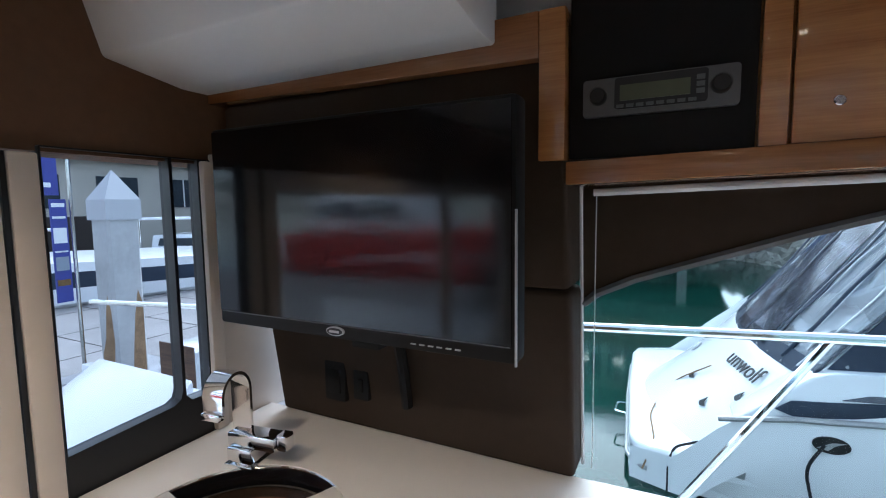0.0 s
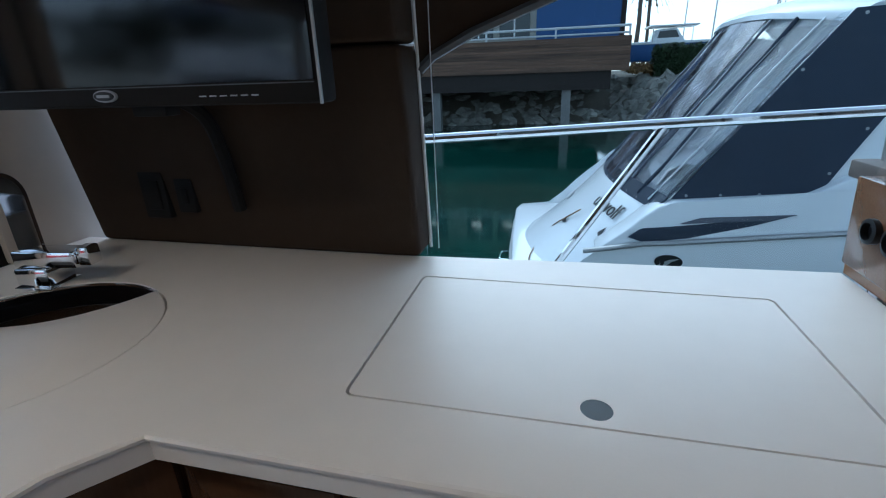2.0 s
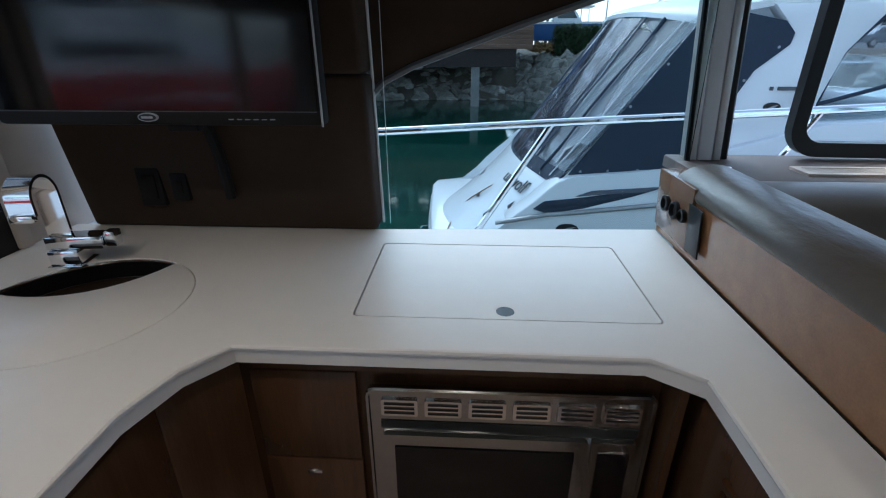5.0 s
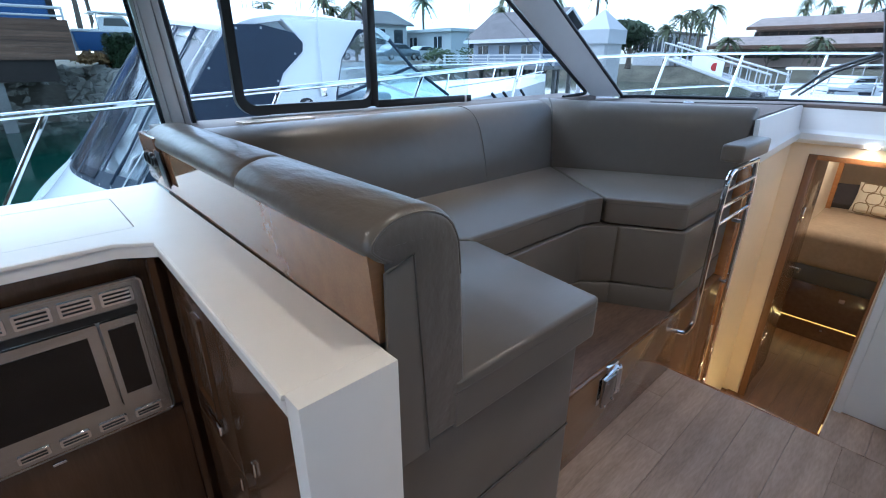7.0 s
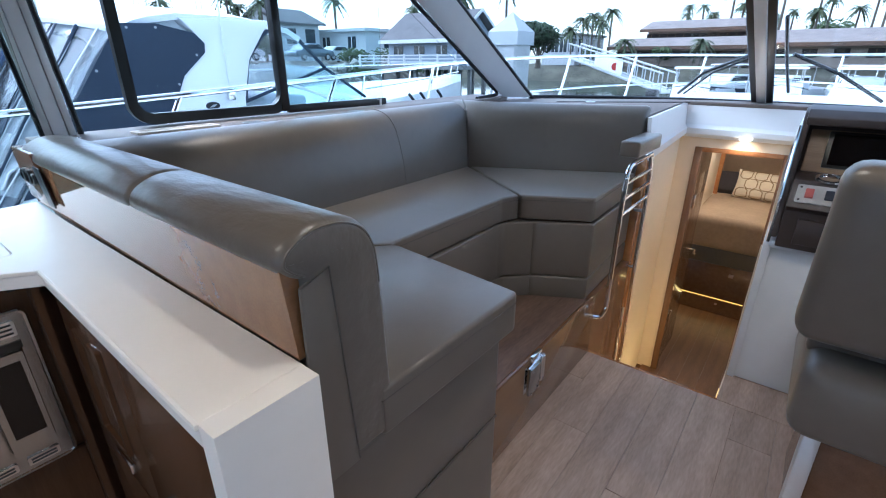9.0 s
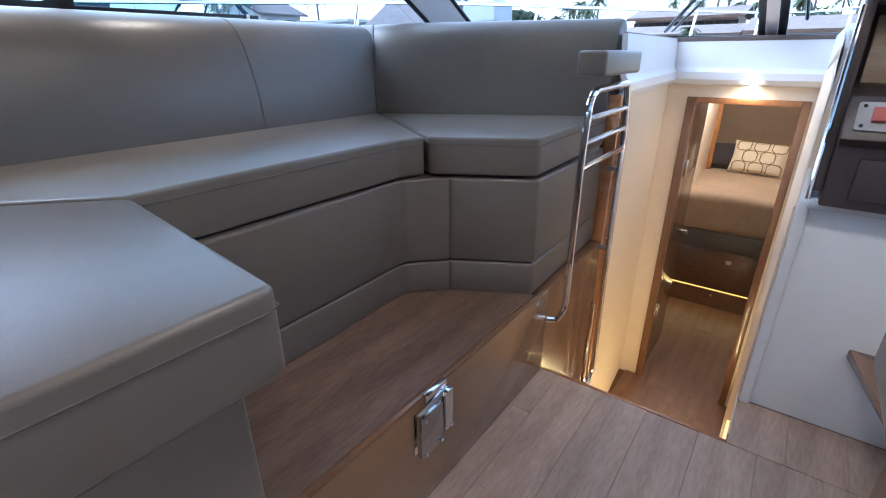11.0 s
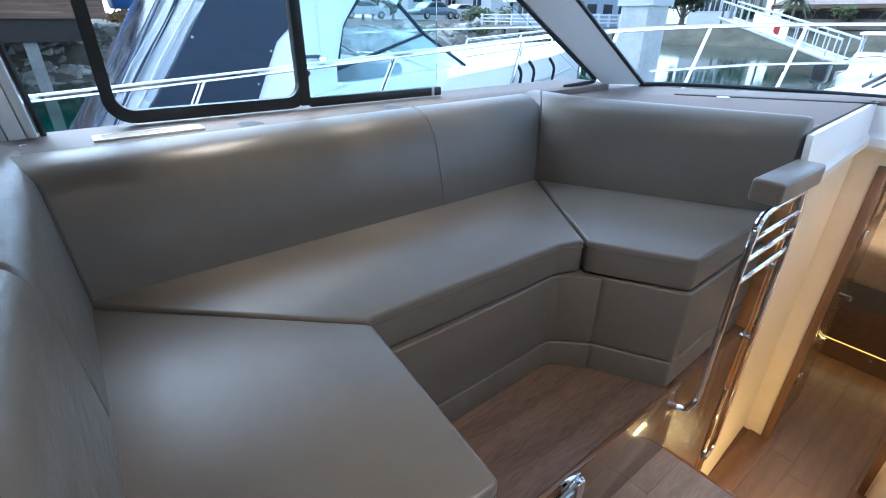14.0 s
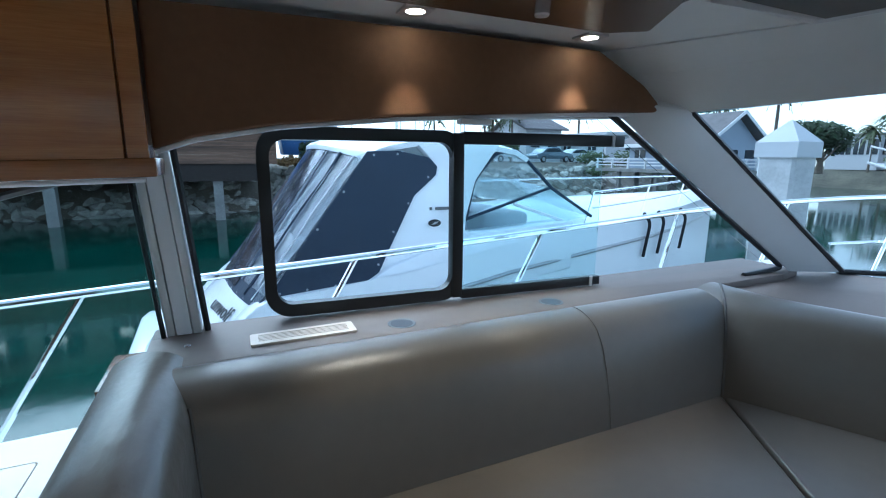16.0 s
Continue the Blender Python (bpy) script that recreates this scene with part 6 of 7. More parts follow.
# rocky bank to port
bank = thing("rock_bank", "bank of tumbled grey boulders along the shore", "rocks", kind="structure")
bank_rows = []


def bank_shift(x):
    """How far the bank draws back under the quay building."""
    return 0.4 * math.sin(x * 0.3) + 2.6 * max(0.0, min(1.0, (3.4 - x) / 1.6))


for x in list(range(-60, 0, 6)) + list(range(0, 12)) + list(range(12, 90, 6)):
    off = bank_shift(x)
    far = max(0.0, (x - 9) * 0.55)
    bank_rows.append([(x, 11.6 + off + far, -1.8), (x, 12.6 + off + far, -1.1), (x, 14.6 + off + far, 0.35), (x, 16.2 + off + far, 1.05), (x, 90, 1.25)])
solid("ground", loft(bank_rows), SOIL, "brown earth bank and quay ground behind the rocks", "ground", kind="structure")
rnd = random.Random(8)
rocks = []
for i in range(7):
    b = bmesh.new()
    bmesh.ops.create_icosphere(b, subdivisions=1, radius=0.5)
    for v in b.verts:
        v.co *= rnd.uniform(0.72, 1.15)
        v.co.z *= 0.72
    me = mesh_of("rock", b)
    me.materials.append(ROCK)
    rocks.append(me)


def bank_at(x, f):
    off, far = bank_shift(x), max(0.0, (x - 9) * 0.55)
    return 12.1 + off + far + f * 4.0, -1.4 + 2.35 * f


for i in range(300):
    x = rnd.uniform(-3.5, 12) if i < 230 else rnd.uniform(12, 26)
    f = rnd.random()
    y, z = bank_at(x, f)
    ob = new("rock", rnd.choice(rocks))
    s = rnd.uniform(0.35, 0.85) * (1.0 if x < 12 else 1.4)
    ob.matrix_basis = Matrix.LocRotScale((x, y, z + 0.10), Euler((rnd.uniform(-0.5, 0.5), rnd.uniform(-0.5, 0.5), rnd.uniform(0, 6.3))), (s, s * rnd.uniform(0.7, 1.1), s * rnd.uniform(0.7, 1.0)))
    ob.parent = bank
more = bmesh.new()
for i in range(3000):
    x = rnd.choice((rnd.uniform(-14, -3.5), rnd.uniform(-3.5, 14), rnd.uniform(-1, 9), rnd.uniform(1, 8), rnd.uniform(14, 45)))
    y, z = bank_at(x, rnd.random())
    q = bmesh.new()
    q.from_mesh(rnd.choice(rocks))
    s = rnd.uniform(0.3, 0.75)
    place(q, Matrix.LocRotScale((x, y, z + 0.02), Euler((rnd.uniform(-1, 1), rnd.uniform(-1, 1), rnd.uniform(0, 6))), (s, s, s)))
    me = bpy.data.meshes.new("t")
    q.to_mesh(me)
    q.free()
    more.from_mesh(me)
    bpy.data.meshes.remove(me)
solid("boulders", more, ROCK, "smaller grey stones filling the bank", "rocks", kind="stuff", smooth=False)

# timber quay building over the rocks
qb = thing("quay_building", "timber-clad building on a deck over the rocks", "building")
part("deck_slab", box(-16, 1.62, 14.0, 24, 0.80, 1.30), UNDER, qb, "dark timber deck frame")
for k in range(7):
    z = 1.30 + k * 0.128
    part("board", box(-16, 2.08, 13.93 + 0.012 * (k % 2), 14.02, z, z + 0.127, r=0.0), SIDING, qb)
part("wall", box(-16, 1.9, 15.4, 23, 2.2, 5.2), STUCCO, qb)
part("wall_blue", box(-0.6, 1.9, 15.34, 15.4, 2.25, 4.2), BLUE, qb, "blue painted wall")
for x in (-1.75, -2.9, -4.6, -6.0):
    wn_ = part("window", box(x, x + 0.95, 15.33, 15.4, 2.4, 3.75), PANE, qb)
    part("frame", box(x + 0.45, x + 0.50, 15.31, 15.34, 2.4, 3.75), WHITE, wn_)
    part("lamp_glow", box(x + 0.2, x + 0.55, 15.30, 15.33, 3.10, 3.18), WINDOW_LIGHT, wn_)
part("roof", box(-16.5, 2.6, 14.2, 23.6, 4.3, 4.6), UNDER, qb)
part("hand_rail", tube([(-16, 14.05, 2.46), (2.05, 14.05, 2.46)], 0.035, 6), WHITE, qb, "white hand rail")
part("hand_rail", tube([(-16, 14.05, 2.28), (2.05, 14.05, 2.28)], 0.025, 6), WHITE, qb)
for x in range(-16, 3, 2):
    part("rail_post", box(x, x + 0.05, 14.02, 14.08, 2.2, 2.46), WHITE, qb)
for x in (-7.5, -3.6, 0.40):
    part("stilt", box(x - 0.12, x + 0.14, 14.1, 14.36, -1.6, 0.92), SOIL_POST, qb, "grey concrete stilt")
part("corner_post", box(1.88, 2.02, 15.3, 15.44, 2.2, 4.3), UNDER, qb)


def leaves(name, label, at, size, count, material, seed, leaf=0.25, trunk=0.0):
    """A crown of many small leaf clumps with an uneven outline; a trunk where there is one."""
    r = random.Random(seed)
    ob = thing(name, label, "tree" if trunk else "bush", at=at)
    q = bmesh.new()
    lobes = [(Vector((r.uniform(-0.6, 0.6) * size[0], r.uniform(-0.6, 0.6) * size[1], r.uniform(-0.4, 0.7) * size[2])), r.uniform(0.35, 0.6)) for _ in range(9)]
    for i in range(count):
        c, k = r.choice(lobes)
        d = Vector((r.gauss(0, 1), r.gauss(0, 1), r.gauss(0, 1))).normalized() * k * r.uniform(0.6, 1.0)
        p = c + Vector((d.x * size[0], d.y * size[1], d.z * size[2])) + Vector((0, 0, trunk + size[2]))
        if p.z < 0.02:
            continue
        u = Vector((r.gauss(0, 1), r.gauss(0, 1), r.gauss(0, 0.6))).normalized() * leaf * r.uniform(0.5, 1.1)
        v = u.orthogonal().normalized() * leaf * r.uniform(0.25, 0.5)
        q.faces.new([q.verts.new(w) for w in (p - u, p + v, p + u, p - v)])
    part("crown", q, material, ob)
    if trunk:
        part("trunk", tube([(0, 0, -0.3), (0.05, 0.02, trunk * 0.5), (0, 0, trunk + size[2] * 0.6)], [0.22 * size[0] / 2, 0.16 * size[0] / 2, 0.08 * size[0] / 2], 8), TRUNK, ob)
        for a in range(4):
            part("limb", tube([(0, 0, trunk * 0.8), (math.cos(a * 1.6) * size[0] * 0.4, math.sin(a * 1.6) * size[1] * 0.4, trunk + size[2] * 0.8)], [0.09, 0.03], 6), TRUNK, ob)
    return ob


def palm_meshes(h, crown, seed):
    r = random.Random(seed)
    t = tube([(0, 0, -0.3), (0.12, 0.05, h * 0.4), (0.05, 0.1, h)], [h * 0.015 + 0.06, h * 0.011 + 0.05, h * 0.009 + 0.05], 8)
    q = bmesh.new()
    for k in range(34):
        a, up = r.uniform(0, 2 * math.pi), r.uniform(-0.5, 1.1)
        d = Vector((math.cos(a), math.sin(a), 0))
        side = Vector((-math.sin(a), math.cos(a), 0))
        n, prev = 7, None
        length = crown * r.uniform(0.75, 1.1)
        for i in range(n):
            f = i / (n - 1)
            c = Vector((0.05, 0.1, h)) + d * length * f * math.cos(up * (1 - f * 0.3)) + Vector((0, 0, length * (math.sin(up) * f - 0.85 * f * f)))
            w = crown * 0.036 * math.sin(math.pi * (0.15 + 0.8 * f))
            if prev is not None and i > 0:
                for s in (1, -1):
                    base, tipp = (prev + c) / 2, c + side * s * w * 3.2 + Vector((0, 0, -w * 1.6))
                    q.faces.new([q.verts.new(v) for v in (prev, c, tipp)])
                    q.faces.new([q.verts.new(v) for v in (prev, base, prev + side * s * w * 2.8 + Vector((0, 0, -w * 1.2)))])
            prev = c
    return t, q


def palm(at, h, crown, seed, label="tall palm with a ragged green crown"):
    ob = thing("palm_tree", label, "palm", group="shore palms", at=at)
    t, q = palm_meshes(h, crown, seed)
    part("trunk", t, TRUNK, ob)
    part("crown", q, FROND, ob)
    return ob


hg = thing("hedge", "clipped dark green hedge above the rocks", "hedge", at=(5.0, 17.3, 1.0))
rh = random.Random(1)
q = bmesh.new()
for i in range(5200):
    p = Vector((rh.uniform(-1.8, 2.4), rh.uniform(-0.5, 0.5), rh.uniform(0.1, 1.0) + 0.06 * math.sin(rh.uniform(0, 6))))
    if rh.random() < 0.6:
        p.y = -0.5 + rh.uniform(-0.05, 0.05)
    u = Vector((rh.gauss(0, 1), rh.gauss(0, 1), rh.gauss(0, 1))).normalized() * 0.09
    v = u.orthogonal().normalized() * 0.05
    q.faces.new([q.verts.new(w) for w in (p - u, p + v, p + u, p - v)])
part("crown", q, LEAF, hg)
# Added dark box that fills the hedge behind its leaves.
part("dark_core", box(-1.7, 2.3, -0.4, 0.4, 0.0, 0.92), UNDER, hg, "dark filler box inside the hedge")
leaves("bush", "orange and green flowering shrub by the rocks", (2.75, 16.9, 1.0), (0.6, 0.5, 0.28), 500, DRY, 2, 0.10)
leaves("bush", "low green shrub on the bank", (24.5, 25.5, 0.9), (1.6, 1.0, 0.55), 700, BUSH, 3, 0.16)
leaves("bush", "low green shrub on the bank", (29, 26.0, 0.9), (2.0, 1.2, 0.6), 700, BUSH, 4, 0.16)
leaves("bush", "olive ground cover on the bank", (33, 26.5, 0.2), (3.0, 1.5, 0.5), 900, BUSH, 5, 0.18)
leaves("bush", "olive ground cover on the bank", (21, 22.0, 0.3), (2.0, 1.0, 0.4), 600, BUSH, 15, 0.16)
palm((4.6, 33, 1.2), 7.0, 1.7, 11)
palm((5.6, 36, 1.2), 5.4, 1.5, 12)
for i, (x, y) in enumerate(((19.6, 31.5), (20.4, 33.0), (21.0, 31.0))):
    leaves("bush", "yellow-green palm clump behind the parked cars", (x, y, 1.2), (0.8, 0.8, 1.0), 420, BUSH, 90 + i, 0.22)
for i, (x, y, h, c) in enumerate(((21.5, 36, 4.8, 1.6), (23, 37, 4.0, 1.5), (25, 37, 4.4, 1.7), (32, 36, 5.2, 1.6), (17.5, 38, 4.0, 1.5), (41, 33, 6.5, 1.7), (43, 36, 5.2, 1.6))):
    palm((x, y, 1.2), h, c, 20 + i)

# boats to starboard, mirrored in the dark screen
fl = thing("flybridge_cruiser", "tall white flybridge cruiser with a dark red hull", "boat")
part("hull", prism([(-6.0, -1.5), (-6.2, 0.5), (1.5, 0.7), (3.6, 1.0), (2.4, -1.5)], "y", -13.0, -9.4, r=0.2), RED, fl)
dh = part("deckhouse", prism([(-5.0, 0.5), (-4.9, 1.9), (-0.6, 1.9), (1.2, 0.7)], "y", -12.5, -9.9, r=0.12), HULL, fl)
part("window", prism([(-4.5, 1.1), (-4.4, 1.6), (-0.7, 1.6), (0.1, 1.1)], "y", -9.9, -9.86), PANE, dh)
part("flybridge", prism([(-4.6, 1.9), (-4.8, 2.6), (-1.6, 2.5), (-1.2, 1.9)], "y", -12.2, -10.2, r=0.1), HULL, fl)
part("bimini", box(-4.6, -1.9, -12.2, -10.2, 3.7, 3.8, r=0.03), BLUE, fl)
for x in (-4.4, -2.1):
    part("pillar", tube([(x, -10.3, 2.4), (x, -10.3, 3.72)], 0.04, 6), CHROME, fl)
fl.location = (-8.5, -4.5, 0)
leaves("broad_tree", "dense dark green trees beyond the starboard berths", (-30, -34, -0.5), (14.0, 8, 3.2), 2600, LEAF, 61, 0.5, trunk=2.0)

# parked cars and white shed to port forward


def car(at, turn, paint, label):
    ob = thing("parked_car", label, "car", group="parked cars", at=at)
    ob.rotation_euler = (0, 0, radians(turn))
    prof = smooth_line([(-2.2, 0.35), (-2.2, 0.75), (-1.6, 0.92), (-0.9, 1.38), (0.4, 1.42), (1.1, 1.0), (2.05, 0.85), (2.25, 0.6), (2.2, 0.35)], 3)
    part("body", prism(prof, "y", -0.85, 0.85, r=0.06, seg=2), paint, ob)
    part("side_glass", prism([(-1.35, 0.98), (-0.85, 1.32), (0.35, 1.35), (0.95, 1.0)], "y", -0.862, -0.85), PANE, ob)
    for x in (-1.4, 1.4):
        w = part("wheel", disc((x, -0.88, 0.32), 0.32, 0.2, "y", 20), RUBBER, ob)
        part("rim", disc((x, -0.885, 0.32), 0.19, 0.02, "y", 14), SILVER_PLASTIC, w)
    return ob


car((23.5, 29.0, 1.2), 4, CAR, "grey-blue saloon car parked on the quay")
car((29.5, 33.0, 1.2), 2, WHITE_WALL, "white car parked on the quay")
car((18.5, 30.5, 1.2), -5, WHITE_WALL, "white car parked on the quay")


def house(name, label, x0, x1, y0, y1, z0, z1, walls, roof, rise, n=3, face="x"):
    ob = thing(name, label, "building")
    part("wall", box(x0, x1, y0, y1, z0, z1), walls, ob)
    if rise and face == "y":
        xm = (x0 + x1) / 2
        part("roof", prism([(x0 - 0.6, z1 - 0.15), (xm, z1 + rise), (x1 + 0.6, z1 - 0.15), (x1 + 0.6, z1 + 0.02), (xm, z1 + rise + 0.18), (x0 - 0.6, z1 + 0.02)], "y", y0 - 0.6, y1 + 0.5), roof, ob)
        part("gable", prism([(x0, z1), (xm, z1 + rise), (x1, z1)], "y", y0, y0 + 0.2), walls, ob)
        for xe in (x0 - 0.6, x1 + 0.6):
            part("barge_board", slab([(xe, y0 - 0.66, z1 - 0.20), (xm, y0 - 0.66, z1 + rise - 0.02), (xm, y0 - 0.66, z1 + rise + 0.22), (xe, y0 - 0.66, z1 + 0.06)], (0, 0.05, 0)), WHITE, ob, "white barge board")
        part("eaves_board", box(x0 - 0.66, x0 - 0.6, y0 - 0.6, y1 + 0.5, z1 - 0.22, z1 + 0.04), WHITE, ob, "white eaves board")
    elif rise:
        ym = (y0 + y1) / 2
        part("roof", prism([(y0 - 0.5, z1 - 0.1), (ym, z1 + rise), (y1 + 0.5, z1 - 0.1), (y1 + 0.5, z1 + 0.05), (ym, z1 + rise + 0.18), (y0 - 0.5, z1 + 0.05)], "x", x0 - 0.5, x1 + 0.5), roof, ob)
        part("gable", prism([(y0, z1), (ym, z1 + rise), (y1, z1)], "x", x0, x0 + 0.2), walls, ob)
    else:
        part("roof", box(x0 - 0.3, x1 + 0.3, y0 - 0.3, y1 + 0.3, z1, z1 + 0.25), roof, ob)
    for i in range(n):
        y = y0 + (i + 0.5) * (y1 - y0) / n
        w = part("window", box(x0 - 0.05, x0 + 0.02, y - 0.5, y + 0.5, z0 + (z1 - z0) * 0.45, z1 - 0.4), PANE, ob)
        part("frame", box(x0 - 0.08, x0 - 0.05, y - 0.03, y + 0.03, z0 + (z1 - z0) * 0.45, z1 - 0.4), WHITE, w)
        x = x0 + (i + 0.5) * (x1 - x0) / n
        part("window", box(x - 0.5, x + 0.5, y0 - 0.05, y0 + 0.02, z0 + (z1 - z0) * 0.45, z1 - 0.4), PANE, ob)
    return ob


house("white_shed", "low white flat-roofed shed on the quay", 31, 42, 31, 38, 1.2, 3.6, WHITE_WALL, WHITE_WALL, 0, 2)
house("white_shed", "white office with a blue window on the quay", 26, 30, 36, 42, 1.2, 4.2, WHITE_WALL, ROOF, 1.2, 2)
house("harbour_house", "blue-grey gabled house with white trim by the dock", 30, 35.5, 20.4, 27.0, 0.9, 2.7, GREY_WALL, ROOF, 2.0, 3, "y")
pier = thing("pier", "timber pier with white rails under the gabled house", "pier", kind="structure")
part("deck", box(28.4, 37, 19.0, 29, 0.66, 0.90), SOIL_POST, pier)
for i in range(5):
    for y in (19.3, 23.0, 26.6):
        part("pile", box(28.7 + i * 1.9, 28.95 + i * 1.9, y, y + 0.25, Z_SEA - 0.6, 0.68), SOIL_POST, pier)
for z in (1.12, 1.34, 1.58):
    part("rail", box(28.42, 28.50, 19.0, 29.0, z, z + 0.08), WHITE, pier, "white rail")
    part("rail", box(28.50, 37.0, 19.02, 19.10, z, z + 0.08), WHITE, pier)
for i in range(7):
    part("rail_post", box(28.40, 28.52, 19.0 + i * 1.62, 19.12 + i * 1.62, 0.9, 1.70), WHITE, pier)
    part("rail_post", box(29.9 + i * 1.15, 30.02 + i * 1.15, 19.0, 19.12, 0.9, 1.70), WHITE, pier)


def resort(label, x, y0, y1, z0, z1, rise, n):
    ob = thing("resort_building", label, "building")
    part("wall", box(x, x + 8, y0, y1, z0, z1), TAN_WALL, ob)
    part("roof", prism([(x - 1.2, z1 - 0.15), (x + 4, z1 + rise), (x + 9.2, z1 - 0.15), (x + 9.2, z1 + 0.05), (x + 4, z1 + rise + 0.2), (x - 1.2, z1 + 0.05)], "y", y0 - 0.8, y1 + 0.8), ROOF_TAN, ob)
    part("fascia", box(x - 1.26, x - 1.2, y0 - 0.8, y1 + 0.8, z1 - 0.3, z1 + 0.06), SIDING, ob, "rust-brown roof edge")
    for i in range(n):
        y = y0 + (i + 0.5) * (y1 - y0) / n
        w = part("window", box(x - 0.06, x, y - 0.6, y + 0.6, z0 + 0.9, z1 - 0.5), UNDER, ob)
        part("frame", box(x - 0.10, x - 0.06, y - 0.04, y + 0.04, z0 + 0.9, z1 - 0.5), SIDING, w)


resort("long brown-roofed waterfront building", 62, 6, 19.5, 0.6, 2.7, 0.9, 12)
resort("upper brown-roofed wing of the waterfront building", 72, 7, 19, 0.6, 5.0, 1.1, 12)
resort("low brown-roofed waterfront building", 60, -30, 4, 0.6, 2.8, 1.2, 14)
house("white_warehouse", "pale flat-roofed warehouse across the water", 66, 76, 26.5, 31.5, 0.6, 4.4, WHITE_WALL, ROOF, 0, 4)
fs = [[(x, y, z) for x, z in ((56, -1.7), (58, -0.6), (60, 0.5), (400, 0.8))] for y in range(-200, 60, 10)]
solid("ground_far", loft(fs), FAR_BANK, "far shore of the harbour", "ground", kind="structure")
leaves("broad_tree", "dense dark green round-headed tree", (48, 22.8, 0.8), (3.1, 3.1, 1.8), 3200, LEAF, 6, 0.30, trunk=0.7)
rp = random.Random(5)
for i in range(34):
    y = rp.uniform(-26, 18)
    palm((rp.uniform(80, 90), y, 0.6), rp.uniform(6.5, 11.0) if y < 12 else rp.uniform(6.0, 8.5), rp.uniform(1.3, 1.9), 40 + i)
for i, (x, y, h) in enumerate(((60, 21.0, 4.6), (60.5, 22.2, 5.6), (61, 23.6, 5.2), (60, 24.6, 4.2), (66, 22.0, 6.4), (59, 17.5, 2.6), (59, 9.5, 2.4), (70, 25.0, 6.0), (38, 25.5, 6.0), (44, 24.5, 7.5))):
    palm((x, y, 0.6), h, 1.9, 70 + i)
for i, (x, y, w) in enumerate(((90, 14, 5), (92, 2, 6), (90, -10, 6), (91, -22, 6), (64, 24, 1.6), (60.5, 14, 1.2))):
    leaves("broad_tree", "green trees behind the waterfront buildings", (x, y, 0.6), (w, w, 2.2 if w > 2 else 0.8), 900, BUSH, 110 + i, 0.5 if w > 2 else 0.25, trunk=1.6 if w > 2 else 0.4)
far_mast = thing("yacht_masts", "thin pale masts of sailing yachts beyond the quay", "masts", kind="structure")
for i in range(14):
    x, y = rp.uniform(3, 30), rp.uniform(44, 60)
    part("mast", tube([(x, y, 1.0), (x, y, rp.uniform(8, 14))], 0.06, 6), ALU, far_mast)
tb = thing("work_boat", "small blue and white boat on the hard behind the hedge", "boat", at=(4.6, 22, 1.50))
part("hull", prism([(-1.6, 0.1), (-1.7, 0.75), (2.2, 0.85), (1.5, 0.1)], "y", -0.8, 0.8, r=0.05), BLUE, tb)
part("gunwale", box(-1.7, 2.1, -0.82, 0.82, 0.74, 0.84, r=0.02), HULL, tb)
part("cabin", prism([(-0.9, 0.8), (-0.7, 1.30), (0.1, 1.34), (0.5, 0.8)], "y", -0.5, 0.5, r=0.06), HULL, tb)
part("cabin_window", prism([(-0.62, 0.98), (-0.55, 1.24), (0.06, 1.26), (0.22, 0.98)], "y", -0.52, 0.52), PANE, tb)
for x in (-0.8, 0.7):
    part("pillar", tube([(x, -0.5, 0.8), (x, -0.5, 1.42)], 0.025, 6), CHROME, tb)
part("cradle", box(-0.8, 1.0, -0.5, 0.5, -0.5, 0.12), SOIL_POST, tb)
part("roof", box(-1.0, 0.9, -0.65, 0.65, 1.40, 1.46, r=0.02), HULL, tb)

# the shore to port stands further off than it was laid out
SHORE = Matrix.Translation((-0.135, 0.45, -0.59)) @ Matrix.Scale(1.45, 4)
for ob in [o for o in scene.objects if o.parent is None]:
    kind_, (ox, oy, _) = ob.name.split(".")[0], ob.matrix_basis.translation
    if kind_ in ("ground", "rock_bank", "boulders", "quay_building", "hedge", "white_shed") or (kind_ == "bush" and oy > 10) or kind_ == "work_boat" or (kind_ == "palm_tree" and 30 < oy and ox < 50):
        ob.matrix_basis = SHORE @ ob.matrix_basis
    elif kind_ == "parked_car":
        ob.matrix_basis = Matrix.Translation((ox * 0.25, (oy + 1) * 0.25, 0.03)) @ ob.matrix_basis

# marina ahead: piling, gangway, boats


def piling(name, label, at, w, z0, z1, cone):
    ob = thing(name, label, "piling", at=(at[0], at[1], 0))
    part("shaft", box(-w / 2, w / 2, -w / 2, w / 2, z0, z1, r=w * 0.08, seg=1), PILE, ob)
    h = w * 0.56
    b = bmesh.new()
    ring = [b.verts.new((sx * h, sy * h, z)) for z in (z1 - cone * 0.32, z1 + cone * 0.35) for sx, sy in ((1, 1), (-1, 1), (-1, -1), (1, -1))]
    tipv = b.verts.new((0, 0, z1 + cone * 1.35))
    b.faces.new(list(reversed(ring[:4])))
    for i in range(4):
        b.faces.new((ring[i], ring[(i + 1) % 4], ring[4 + (i + 1) % 4], ring[4 + i]))
        b.faces.new((ring[4 + i], ring[4 + (i + 1) % 4], tipv))
    part("cap", b, WHITE_WALL, ob, "white pointed cap", smooth=False)
    return ob


piling("dock_piling", "white-capped square concrete piling beside the berth", (10.9, 4.36), 0.70, -2.0, 1.80, 0.43)
gw = thing("gangway", "white truss gangway sloping down to the dock", "gangway")
ga, gb = Vector((38, 14.5, 1.5)), Vector((31, 5.5, -0.4))
